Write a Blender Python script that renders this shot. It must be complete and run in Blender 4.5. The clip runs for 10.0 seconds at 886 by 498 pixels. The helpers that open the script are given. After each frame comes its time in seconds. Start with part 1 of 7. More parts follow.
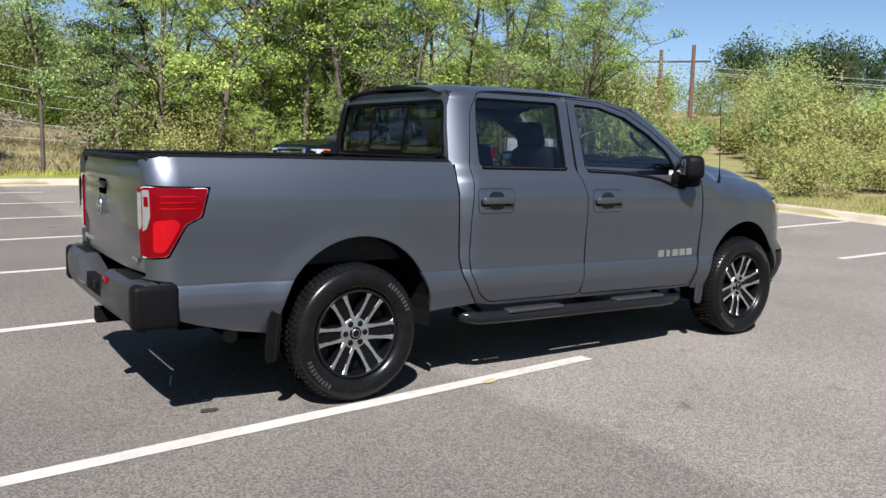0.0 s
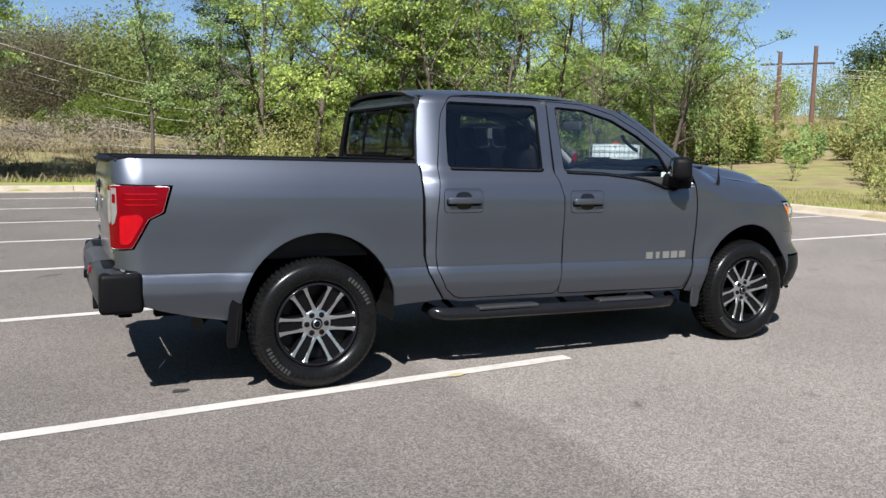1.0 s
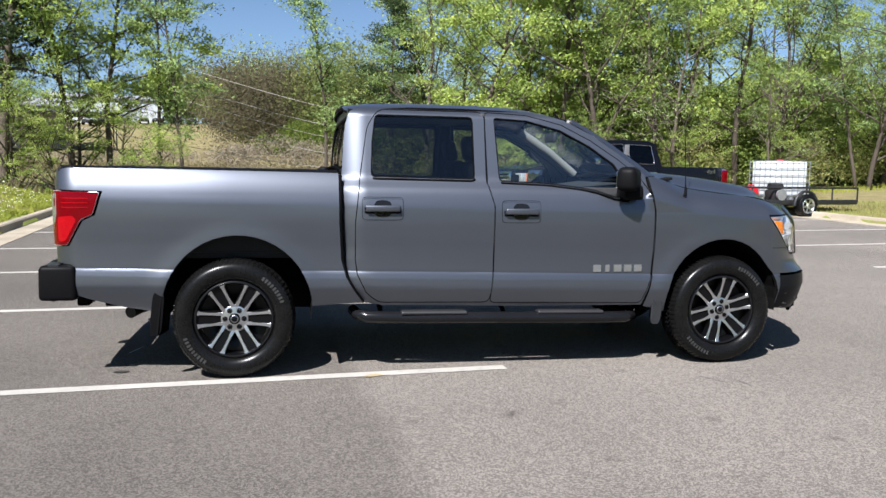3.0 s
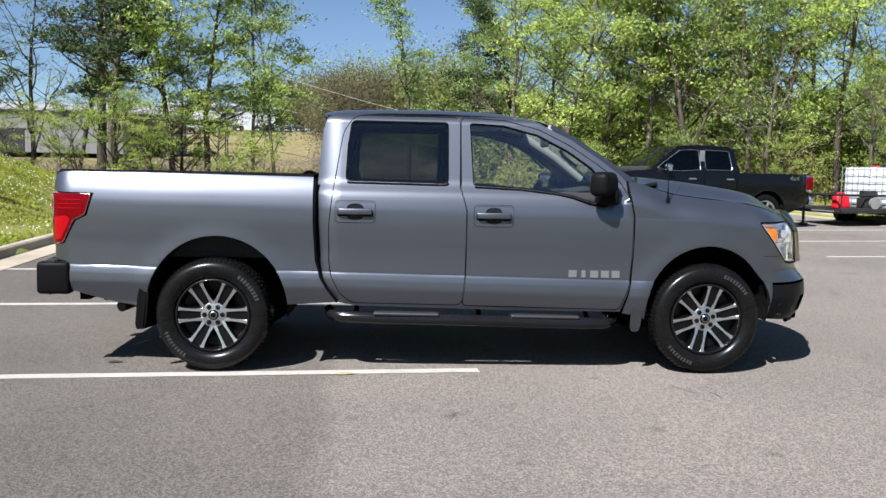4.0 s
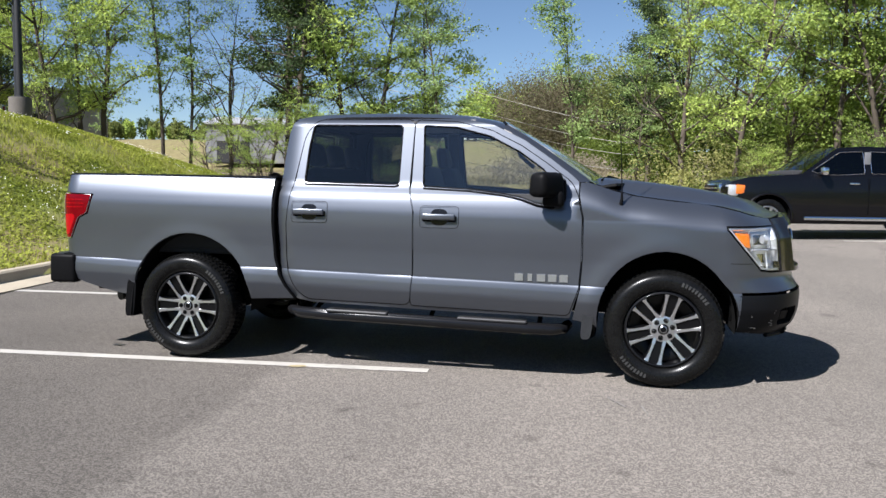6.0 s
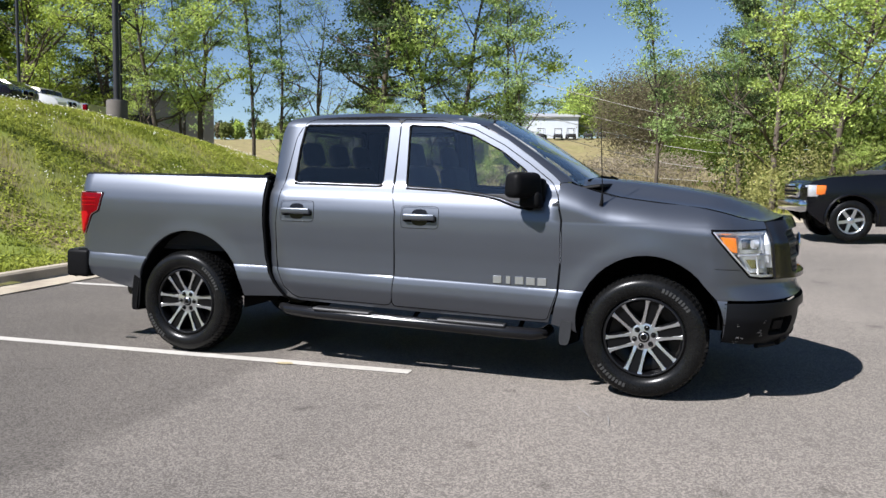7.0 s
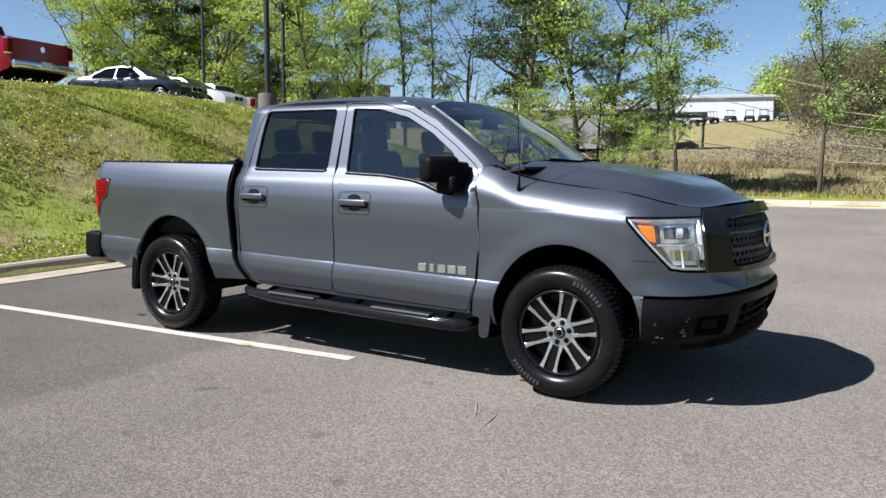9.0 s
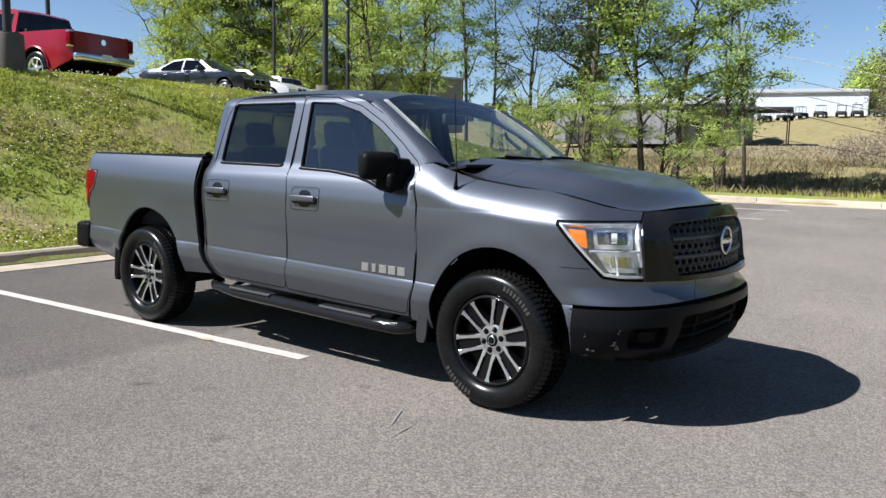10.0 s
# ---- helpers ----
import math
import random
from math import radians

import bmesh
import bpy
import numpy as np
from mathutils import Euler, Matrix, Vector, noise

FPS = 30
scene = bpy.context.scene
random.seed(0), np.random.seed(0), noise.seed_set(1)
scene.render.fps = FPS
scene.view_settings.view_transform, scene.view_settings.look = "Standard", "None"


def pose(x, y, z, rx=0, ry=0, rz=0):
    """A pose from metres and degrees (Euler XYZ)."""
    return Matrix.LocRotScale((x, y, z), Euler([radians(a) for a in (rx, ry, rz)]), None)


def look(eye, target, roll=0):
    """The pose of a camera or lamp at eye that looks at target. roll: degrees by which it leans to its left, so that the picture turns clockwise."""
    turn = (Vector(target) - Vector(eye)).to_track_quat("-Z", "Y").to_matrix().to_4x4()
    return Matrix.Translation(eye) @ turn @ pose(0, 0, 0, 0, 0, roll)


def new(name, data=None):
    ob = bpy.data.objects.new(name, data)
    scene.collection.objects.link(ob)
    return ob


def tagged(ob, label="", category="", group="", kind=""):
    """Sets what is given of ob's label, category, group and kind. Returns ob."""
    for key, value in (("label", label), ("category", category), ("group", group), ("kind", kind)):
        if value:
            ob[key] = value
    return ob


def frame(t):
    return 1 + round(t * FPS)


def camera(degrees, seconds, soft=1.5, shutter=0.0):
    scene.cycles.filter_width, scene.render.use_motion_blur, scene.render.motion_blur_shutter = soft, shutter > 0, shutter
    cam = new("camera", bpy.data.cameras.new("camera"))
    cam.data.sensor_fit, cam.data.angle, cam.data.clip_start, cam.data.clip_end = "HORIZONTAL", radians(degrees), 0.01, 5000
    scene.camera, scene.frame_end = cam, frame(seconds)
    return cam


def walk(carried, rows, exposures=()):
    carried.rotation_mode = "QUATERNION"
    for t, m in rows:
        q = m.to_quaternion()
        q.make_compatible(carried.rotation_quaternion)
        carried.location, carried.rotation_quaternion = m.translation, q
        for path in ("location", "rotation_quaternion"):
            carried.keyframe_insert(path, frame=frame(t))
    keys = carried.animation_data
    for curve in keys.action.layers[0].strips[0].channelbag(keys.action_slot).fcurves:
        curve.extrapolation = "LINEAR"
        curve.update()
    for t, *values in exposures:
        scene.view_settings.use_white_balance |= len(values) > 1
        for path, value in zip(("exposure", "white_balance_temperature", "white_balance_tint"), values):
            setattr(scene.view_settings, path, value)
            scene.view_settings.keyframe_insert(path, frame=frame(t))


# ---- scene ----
cam = camera(57.7, 10.0, soft=1.5)
PATH = [
    (0, (-2.148, -4.984, 1.484), (-1.032, -3.344, 1.232), 1.3),
    (0.5, (-1.833, -5.389, 1.47), (-0.834, -3.673, 1.226), 1.1),
    (1, (-1.437, -5.643, 1.463), (-0.566, -3.858, 1.225), 1.0),
    (1.5, (-1.017, -5.915, 1.462), (-0.278, -4.071, 1.23), 0.8),
    (2, (-0.557, -6.12, 1.446), (0.05, -4.228, 1.221), 0.7),
    (2.5, (-0.095, -6.28, 1.422), (0.398, -4.353, 1.214), 0.7),
    (4, (1.311, -6.658, 1.425), (1.419, -4.669, 1.24), 1.0),
    (4.5, (1.794, -6.652, 1.414), (1.765, -4.66, 1.237), 0.8),
    (5, (2.308, -6.703, 1.411), (2.145, -4.717, 1.24), 0.6),
    (5.5, (2.786, -6.665, 1.4), (2.495, -4.694, 1.229), 0.6),
    (7, (4.03, -6.257, 1.423), (3.366, -4.378, 1.244), 0.9),
    (7.5, (4.469, -6.09, 1.429), (3.687, -4.259, 1.245), 0.6),
    (8, (4.841, -5.85, 1.423), (3.947, -4.071, 1.231), 0.4),
    (8.5, (5.226, -5.6, 1.428), (4.232, -3.876, 1.225), 0.2),
    (9, (5.552, -5.318, 1.422), (4.468, -3.651, 1.206), 0.3),
    (9.5, (5.836, -4.964, 1.435), (4.669, -3.355, 1.208), 0.6),
    (10, (6.134, -4.63, 1.453), (4.891, -3.081, 1.218), 1.0),
]
walk(cam, [(t, look(eye, target, roll)) for t, eye, target, roll in PATH],
     ((0, 1.19, 6250, 10), (5, 1.18, 6250, 10), (7.5, 1.17, 6250, 10), (10, 1.25, 6250, 10)))

# ---- daylight: clear spring sky and one sun, high behind the first eye ----
SUN = Vector((-0.53, -0.74, 1.0)).normalized()
world = bpy.data.worlds.new("sky")
scene.world = world
world.use_nodes = True
wt = world.node_tree
sky = wt.nodes.new("ShaderNodeTexSky")
sky.sky_type, sky.sun_disc = "NISHITA", False
sky.sun_elevation = math.asin(SUN.z)
sky.sun_rotation = math.atan2(SUN.x, SUN.y)
sky.air_density, sky.dust_density, sky.ozone_density = 0.80, 0.12, 3.2
wt.links.new(sky.outputs["Color"], wt.nodes["Background"].inputs["Color"])
wt.nodes["Background"].inputs["Strength"].default_value = 0.051
sun = new("sun", bpy.data.lights.new("sun", "SUN"))
sun.data.energy, sun.data.angle, sun.data.color = 5.0, radians(0.53), (1.0, 0.965, 0.945)
sun.matrix_world = look(SUN * 60, (0, 0, 0))
scene.view_settings.exposure = 1.18


# ---- small tools ----
def smooth(a, b, v):
    t = min(1.0, max(0.0, (v - a) / (b - a)))
    return t * t * (3 - 2 * t)


def curve(*knots):
    """A smooth monotone curve through (x, y) knots, flat beyond its ends."""
    xs, ys = [k[0] for k in knots], [k[1] for k in knots]
    n = len(xs)
    d = [(ys[i + 1] - ys[i]) / (xs[i + 1] - xs[i]) for i in range(n - 1)]
    m = [d[0]] + [0.0 if d[i - 1] * d[i] <= 0 else 2 * d[i - 1] * d[i] / (d[i - 1] + d[i]) for i in range(1, n - 1)] + [d[-1]]

    def at(x):
        if x <= xs[0]:
            return ys[0]
        if x >= xs[-1]:
            return ys[-1]
        i = 0
        while xs[i + 1] < x:
            i += 1
        h = xs[i + 1] - xs[i]
        t = (x - xs[i]) / h
        return ((1 + 2 * t) * (1 - t) ** 2 * ys[i] + t * (1 - t) ** 2 * h * m[i]
                + t * t * (3 - 2 * t) * ys[i + 1] + t * t * (t - 1) * h * m[i + 1])
    return at


def thing(name, label, category, group="", kind="", at=None):
    ob = new(name)
    ob.empty_display_size = 0.2
    if at is not None:
        ob.matrix_world = at
    return tagged(ob, label, category, group, kind)


def mesh_ob(name, me, material, parent=None, label="", kind=""):
    if material is not None and len(me.materials) == 0:
        me.materials.append(material)
    ob = new(name, me)
    if parent is not None:
        ob.parent = parent
    return tagged(ob, label, "", "", kind)


def part(name, bm, material, parent=None, label="", smooth_faces=True, kind=""):
    me = bpy.data.meshes.new(name)
    for f in bm.faces:
        f.smooth = smooth_faces
    bm.to_mesh(me)
    bm.free()
    return mesh_ob(name, me, material, parent, label, kind)


def from_lists(name, verts, faces, material, parent=None, label="", smooth_faces=True, kind=""):
    me = bpy.data.meshes.new(name)
    me.from_pydata(verts, [], faces)
    me.polygons.foreach_set("use_smooth", [smooth_faces] * len(me.polygons))
    me.update()
    return mesh_ob(name, me, material, parent, label, kind)


def add_box(bm, c, s, bevel=0.0, m=None, taper=1.0, seg=2):
    """A box of size s at c, its top scaled by taper, its edges rounded."""
    vs = []
    for z in (-0.5, 0.5):
        k = taper if z > 0 else 1.0
        for x, y in ((-0.5, -0.5), (0.5, -0.5), (0.5, 0.5), (-0.5, 0.5)):
            v = Vector((x * s[0] * k, y * s[1] * k, z * s[2]))
            if m is not None:
                v = m @ v
            vs.append(bm.verts.new(v + Vector(c)))
    fs = [bm.faces.new([vs[i] for i in q]) for q in ((3, 2, 1, 0), (4, 5, 6, 7), (0, 1, 5, 4), (1, 2, 6, 5), (2, 3, 7, 6), (3, 0, 4, 7))]
    if bevel:
        es = list({e for f in fs for e in f.edges})
        bmesh.ops.bevel(bm, geom=es, offset=bevel, segments=seg, affect="EDGES", profile=0.5, clamp_overlap=True)


def box(name, c, s, material, parent=None, bevel=0.0, label="", m=None, taper=1.0, kind=""):
    bm = bmesh.new()
    add_box(bm, c, s, bevel, m, taper)
    ob = part(name, bm, material, parent, label, bevel > 0, kind)
    if bevel > 0:
        sharpen(ob.data)
    return ob


def sharpen(me, angle=40):
    """Marks the sharp edges, so that flat faces stay flat beside rounded ones."""
    bm = bmesh.new()
    bm.from_mesh(me)
    lim = radians(angle)
    for e in bm.edges:
        e.smooth = len(e.link_faces) == 2 and e.calc_face_angle(0) < lim
    bm.to_mesh(me)
    bm.free()


def add_tube(verts, faces, pts, radii, sides=8, cap=True):
    """A tube along pts with a radius at each."""
    base = len(verts)
    up = Vector((0, 0, 1))
    n = len(pts)
    pts = [Vector(p) for p in pts]
    side = None
    for i, p in enumerate(pts):
        d = (pts[min(i + 1, n - 1)] - pts[max(i - 1, 0)]).normalized()
        if side is None:
            side = d.cross(up if abs(d.z) < 0.9 else Vector((1, 0, 0))).normalized()
        side = (side - d * side.dot(d)).normalized()
        other = d.cross(side)
        for k in range(sides):
            a = 2 * math.pi * k / sides
            verts.append(tuple(p + (side * math.cos(a) + other * math.sin(a)) * radii[i]))
    for i in range(n - 1):
        for k in range(sides):
            a, b = base + i * sides + k, base + i * sides + (k + 1) % sides
            faces.append((a, b, b + sides, a + sides))
    if cap:
        faces.append(tuple(base + k for k in range(sides))[::-1])
        faces.append(tuple(base + (n - 1) * sides + k for k in range(sides)))


def tube(name, pts, radius, material, parent=None, label="", sides=10, kind=""):
    verts, faces = [], []
    radii = radius if isinstance(radius, (list, tuple)) else [radius] * len(pts)
    add_tube(verts, faces, pts, radii, sides)
    ob = from_lists(name, verts, faces, material, parent, label, True, kind)
    sharpen(ob.data, 50)
    return ob


def lathe(profile, steps=48, wobble=None):
    """Turns (radius, height) pairs about the y axis; closed when first and last meet."""
    verts, faces = [], []
    n = len(profile)
    for i in range(steps):
        a = 2 * math.pi * i / steps
        for r, h in profile:
            verts.append((r * math.cos(a), h, r * math.sin(a)))
    for i in range(steps):
        j = (i + 1) % steps
        for k in range(n - 1):
            faces.append((i * n + k, i * n + k + 1, j * n + k + 1, j * n + k))
    return verts, faces


# ---- materials ----
def material(name, color, rough=0.5, metal=0.0, vary=0.12, scale=6.0, fine=80.0, bump=0.0, bump_scale=120.0, coat=0.0, spec=0.5,
             per_object=0.0, island=0.0, second=None, mix_scale=1.5, mix_low=0.45, mix_high=0.6):
    """A procedural surface: base colour with two scales of noise, an optional second colour in patches, and fine relief."""
    m = bpy.data.materials.new(name)
    m.use_nodes = True
    nt = m.node_tree
    N, L = nt.nodes, nt.links
    b = N["Principled BSDF"]
    geo = N.new("ShaderNodeNewGeometry")
    big, small = N.new("ShaderNodeTexNoise"), N.new("ShaderNodeTexNoise")
    big.inputs["Scale"].default_value, small.inputs["Scale"].default_value = scale, fine
    big.inputs["Detail"].default_value, small.inputs["Detail"].default_value = 4, 3
    for n in (big, small):
        L.new(geo.outputs["Position"], n.inputs["Vector"])
    add = N.new("ShaderNodeMath")
    add.operation = "ADD"
    L.new(big.outputs["Fac"], add.inputs[0])
    L.new(small.outputs["Fac"], add.inputs[1])
    last = add
    if per_object or island:
        info = N.new("ShaderNodeObjectInfo") if per_object else geo
        mul = N.new("ShaderNodeMath")
        mul.operation = "MULTIPLY_ADD"
        L.new(info.outputs["Random" if per_object else "Random Per Island"], mul.inputs[0])
        mul.inputs[1].default_value = per_object or island
        L.new(add.outputs[0], mul.inputs[2])
        last = mul
    ramp = N.new("ShaderNodeMapRange")
    ramp.inputs["From Min"].default_value, ramp.inputs["From Max"].default_value = 0.5, 1.5 + (per_object or island)
    ramp.inputs["To Min"].default_value, ramp.inputs["To Max"].default_value = 1 - vary * 2, 1 + vary * 2
    L.new(last.outputs[0], ramp.inputs["Value"])
    tint = N.new("ShaderNodeVectorMath")
    tint.operation = "SCALE"
    tint.inputs[0].default_value = color[:3]
    if second is not None:
        patch = N.new("ShaderNodeTexNoise")
        patch.inputs["Scale"].default_value, patch.inputs["Detail"].default_value = mix_scale, 5
        L.new(geo.outputs["Position"], patch.inputs["Vector"])
        sel = N.new("ShaderNodeMapRange")
        sel.inputs["From Min"].default_value, sel.inputs["From Max"].default_value = mix_low, mix_high
        L.new(patch.outputs["Fac"], sel.inputs["Value"])
        mix = N.new("ShaderNodeMix")
        mix.data_type = "RGBA"
        mix.inputs["A"].default_value, mix.inputs["B"].default_value = (*color[:3], 1), (*second[:3], 1)
        L.new(sel.outputs["Result"], mix.inputs["Factor"])
        L.new(mix.outputs["Result"], tint.inputs[0])
    L.new(ramp.outputs["Result"], tint.inputs["Scale"])
    L.new(tint.outputs["Vector"], b.inputs["Base Color"])
    b.inputs["Roughness"].default_value, b.inputs["Metallic"].default_value = rough, metal
    b.inputs["Specular IOR Level"].default_value = spec
    b.inputs["Coat Weight"].default_value, b.inputs["Coat Roughness"].default_value = coat, 0.03
    if bump:
        tex, bp = N.new("ShaderNodeTexNoise"), N.new("ShaderNodeBump")
        tex.inputs["Scale"].default_value, tex.inputs["Detail"].default_value = bump_scale, 4
        L.new(geo.outputs["Position"], tex.inputs["Vector"])
        L.new(tex.outputs["Fac"], bp.inputs["Height"])
        bp.inputs["Strength"].default_value, bp.inputs["Distance"].default_value = bump, 0.01
        L.new(bp.outputs["Normal"], b.inputs["Normal"])
    return m


def glass(name, tint, gloss=0.12, rough=0.0):
    """A thin pane: tinted see-through with a Fresnel mirror on it."""
    m = bpy.data.materials.new(name)
    m.use_nodes = True
    N, L = m.node_tree.nodes, m.node_tree.links
    N.remove(N["Principled BSDF"])
    clear, shine, mix, fr = N.new("ShaderNodeBsdfTransparent"), N.new("ShaderNodeBsdfGlossy"), N.new("ShaderNodeMixShader"), N.new("ShaderNodeLayerWeight")
    clear.inputs["Color"].default_value = (*tint, 1)
    shine.inputs["Roughness"].default_value = rough
    shine.inputs["Color"].default_value = (1, 1, 1, 1)
    fr.inputs["Blend"].default_value = 0.5
    bend, up = N.new("ShaderNodeMath"), N.new("ShaderNodeMath")
    bend.operation, up.operation = "POWER", "MULTIPLY_ADD"
    bend.inputs[1].default_value = 5.0
    up.inputs[1].default_value, up.inputs[2].default_value = 0.9, gloss
    L.new(fr.outputs["Facing"], bend.inputs[0])
    L.new(bend.outputs[0], up.inputs[0])
    L.new(up.outputs[0], mix.inputs[0])
    L.new(clear.outputs[0], mix.inputs[1])
    L.new(shine.outputs[0], mix.inputs[2])
    L.new(mix.outputs[0], N["Material Output"].inputs["Surface"])
    return m


def leaf_material(name, color, second, thin=0.35):
    """Leaves: two greens, each leaf its own shade, part of the light passing through."""
    m = bpy.data.materials.new(name)
    m.use_nodes = True
    N, L = m.node_tree.nodes, m.node_tree.links
    N.remove(N["Principled BSDF"])
    geo, mix, info = N.new("ShaderNodeNewGeometry"), N.new("ShaderNodeMix"), N.new("ShaderNodeObjectInfo")
    mix.data_type = "RGBA"
    mix.inputs["A"].default_value, mix.inputs["B"].default_value = (*color, 1), (*second, 1)
    cloud = N.new("ShaderNodeTexNoise")
    cloud.inputs["Scale"].default_value, cloud.inputs["Detail"].default_value = 0.9, 3
    L.new(geo.outputs["Position"], cloud.inputs["Vector"])
    spray = N.new("ShaderNodeMapRange")
    spray.inputs["From Min"].default_value, spray.inputs["From Max"].default_value = 0.34, 0.68
    spray.inputs["To Min"].default_value, spray.inputs["To Max"].default_value = -0.10, 0.50
    L.new(cloud.outputs["Fac"], spray.inputs["Value"])
    add, half = N.new("ShaderNodeMath"), N.new("ShaderNodeMath")
    add.operation = half.operation = "MULTIPLY_ADD"
    add.inputs[1].default_value, half.inputs[1].default_value = 0.30, 0.35
    L.new(geo.outputs["Random Per Island"], half.inputs[0])
    L.new(spray.outputs["Result"], half.inputs[2])
    L.new(info.outputs["Random"], add.inputs[0])
    L.new(half.outputs[0], add.inputs[2])
    add.use_clamp = True
    L.new(add.outputs[0], mix.inputs["Factor"])
    d, t, s = N.new("ShaderNodeBsdfDiffuse"), N.new("ShaderNodeBsdfTranslucent"), N.new("ShaderNodeMixShader")
    L.new(mix.outputs["Result"], d.inputs["Color"])
    L.new(mix.outputs["Result"], t.inputs["Color"])
    s.inputs[0].default_value = thin
    L.new(d.outputs[0], s.inputs[1])
    L.new(t.outputs[0], s.inputs[2])
    L.new(s.outputs[0], N["Material Output"].inputs["Surface"])
    return m


def paint(name, color, metal=0.55, rough=0.32, coat=1.0, flake=0.03, spec=0.5):
    """Clear-coated car paint with fine metal flakes."""
    m = material(name, color, rough, metal, vary=flake, scale=2.0, fine=900.0, coat=coat, spec=spec)
    return m


def asphalt_material():
    """Old asphalt: pale and dark chips of stone in a grey binder, broad lighter and darker tracks, oil stains."""
    m = bpy.data.materials.new("asphalt")
    m.use_nodes = True
    N, L = m.node_tree.nodes, m.node_tree.links
    b = N["Principled BSDF"]
    geo = N.new("ShaderNodeNewGeometry")

    def tex(kind, scale, detail=3.0):
        n = N.new(kind)
        n.inputs["Scale"].default_value = scale
        if "Detail" in n.inputs:
            n.inputs["Detail"].default_value = detail
        L.new(geo.outputs["Position"], n.inputs["Vector"])
        return n

    def ramp(src, stops):
        r = N.new("ShaderNodeValToRGB")
        el = r.color_ramp.elements
        while len(el) < len(stops):
            el.new(0.5)
        for e, (p, c) in zip(el, stops):
            e.position, e.color = p, (*c, 1)
        L.new(src, r.inputs["Fac"])
        return r.outputs["Color"]

    def times(a, c):
        n = N.new("ShaderNodeMix")
        n.data_type, n.blend_type = "RGBA", "MULTIPLY"
        n.inputs["Factor"].default_value = 1.0
        L.new(a, n.inputs["A"])
        L.new(c, n.inputs["B"])
        return n.outputs["Result"]
    chips = tex("ShaderNodeTexVoronoi", 125)
    sep = N.new("ShaderNodeSeparateColor")
    L.new(chips.outputs["Color"], sep.inputs["Color"])
    stone = ramp(sep.outputs["Red"], [(0.0, (0.0790, 0.0714, 0.0640)), (0.86, (0.0855, 0.0772, 0.0692)), (0.98, (0.098, 0.0886, 0.0793)), (1.0, (0.165, 0.149, 0.133))])
    big = tex("ShaderNodeTexVoronoi", 70)
    sep2 = N.new("ShaderNodeSeparateColor")
    L.new(big.outputs["Color"], sep2.inputs["Color"])
    coarse = ramp(sep2.outputs["Green"], [(0.0, (0.985, 0.985, 0.985)), (0.97, (1.0, 1.0, 1.0)), (1.0, (1.14, 1.13, 1.12))])
    grain = ramp(tex("ShaderNodeTexNoise", 34, 4).outputs["Fac"], [(0.30, (0.96, 0.96, 0.96)), (0.70, (1.035, 1.035, 1.035))])
    tracks = ramp(tex("ShaderNodeTexNoise", 0.45, 4).outputs["Fac"], [(0.35, (0.88, 0.88, 0.88)), (0.65, (1.10, 1.09, 1.08))])
    stains = ramp(tex("ShaderNodeTexNoise", 2.3, 5).outputs["Fac"], [(0.27, (0.62, 0.62, 0.62)), (0.36, (1.0, 1.0, 1.0))])
    # the bays are darker than the driven aisle beyond their ends
    axes = N.new("ShaderNodeSeparateXYZ")
    L.new(geo.outputs["Position"], axes.inputs[0])
    across = N.new("ShaderNodeMath")
    across.operation = "MULTIPLY_ADD"
    across.inputs[1].default_value = 0.05
    L.new(axes.outputs["Y"], across.inputs[0])
    L.new(axes.outputs["X"], across.inputs[2])
    edge = N.new("ShaderNodeMath")
    edge.operation = "MULTIPLY_ADD"
    edge.inputs[1].default_value = 0.3
    L.new(tex("ShaderNodeTexNoise", 1.7, 4).outputs["Fac"], edge.inputs[0])
    L.new(across.outputs[0], edge.inputs[2])
    zone = N.new("ShaderNodeMapRange")
    zone.inputs["From Min"].default_value, zone.inputs["From Max"].default_value = 0.86, 1.02
    zone.inputs["To Min"].default_value, zone.inputs["To Max"].default_value = 0.79, 1.05
    L.new(edge.outputs[0], zone.inputs["Value"])
    wear = N.new("ShaderNodeVectorMath")
    wear.operation = "SCALE"
    L.new(times(times(times(times(stone, coarse), grain), tracks), stains), wear.inputs[0])
    L.new(zone.outputs["Result"], wear.inputs["Scale"])
    L.new(wear.outputs["Vector"], b.inputs["Base Color"])
    b.inputs["Roughness"].default_value = 0.82
    b.inputs["Specular IOR Level"].default_value = 0.12
    b.inputs["Diffuse Roughness"].default_value = 0.5
    bp = N.new("ShaderNodeBump")
    bp.inputs["Strength"].default_value, bp.inputs["Distance"].default_value = 0.22, 0.004
    L.new(chips.outputs["Distance"], bp.inputs["Height"])
    L.new(bp.outputs["Normal"], b.inputs["Normal"])
    return m


asphalt = asphalt_material()
concrete = material("concrete", (0.35, 0.30, 0.225), 0.9, vary=0.12, scale=2.0, fine=60, bump=0.3, bump_scale=90, per_object=0.3,
                    second=(0.27, 0.23, 0.17), mix_scale=1.2)
line_paint = material("line_paint", (0.38, 0.36, 0.325), 0.8, vary=0.10, scale=5.0, fine=90, bump=0.3, bump_scale=140,
                      second=(0.33, 0.312, 0.28), mix_scale=9.0, mix_low=0.56, mix_high=0.66)
grass_ground = material("grass_ground", (0.165, 0.20, 0.042), 0.95, vary=0.25, scale=1.3, fine=25, bump=0.8, bump_scale=22,
                        second=(0.19, 0.16, 0.08), mix_scale=0.45, mix_low=0.42, mix_high=0.60, spec=0.1)


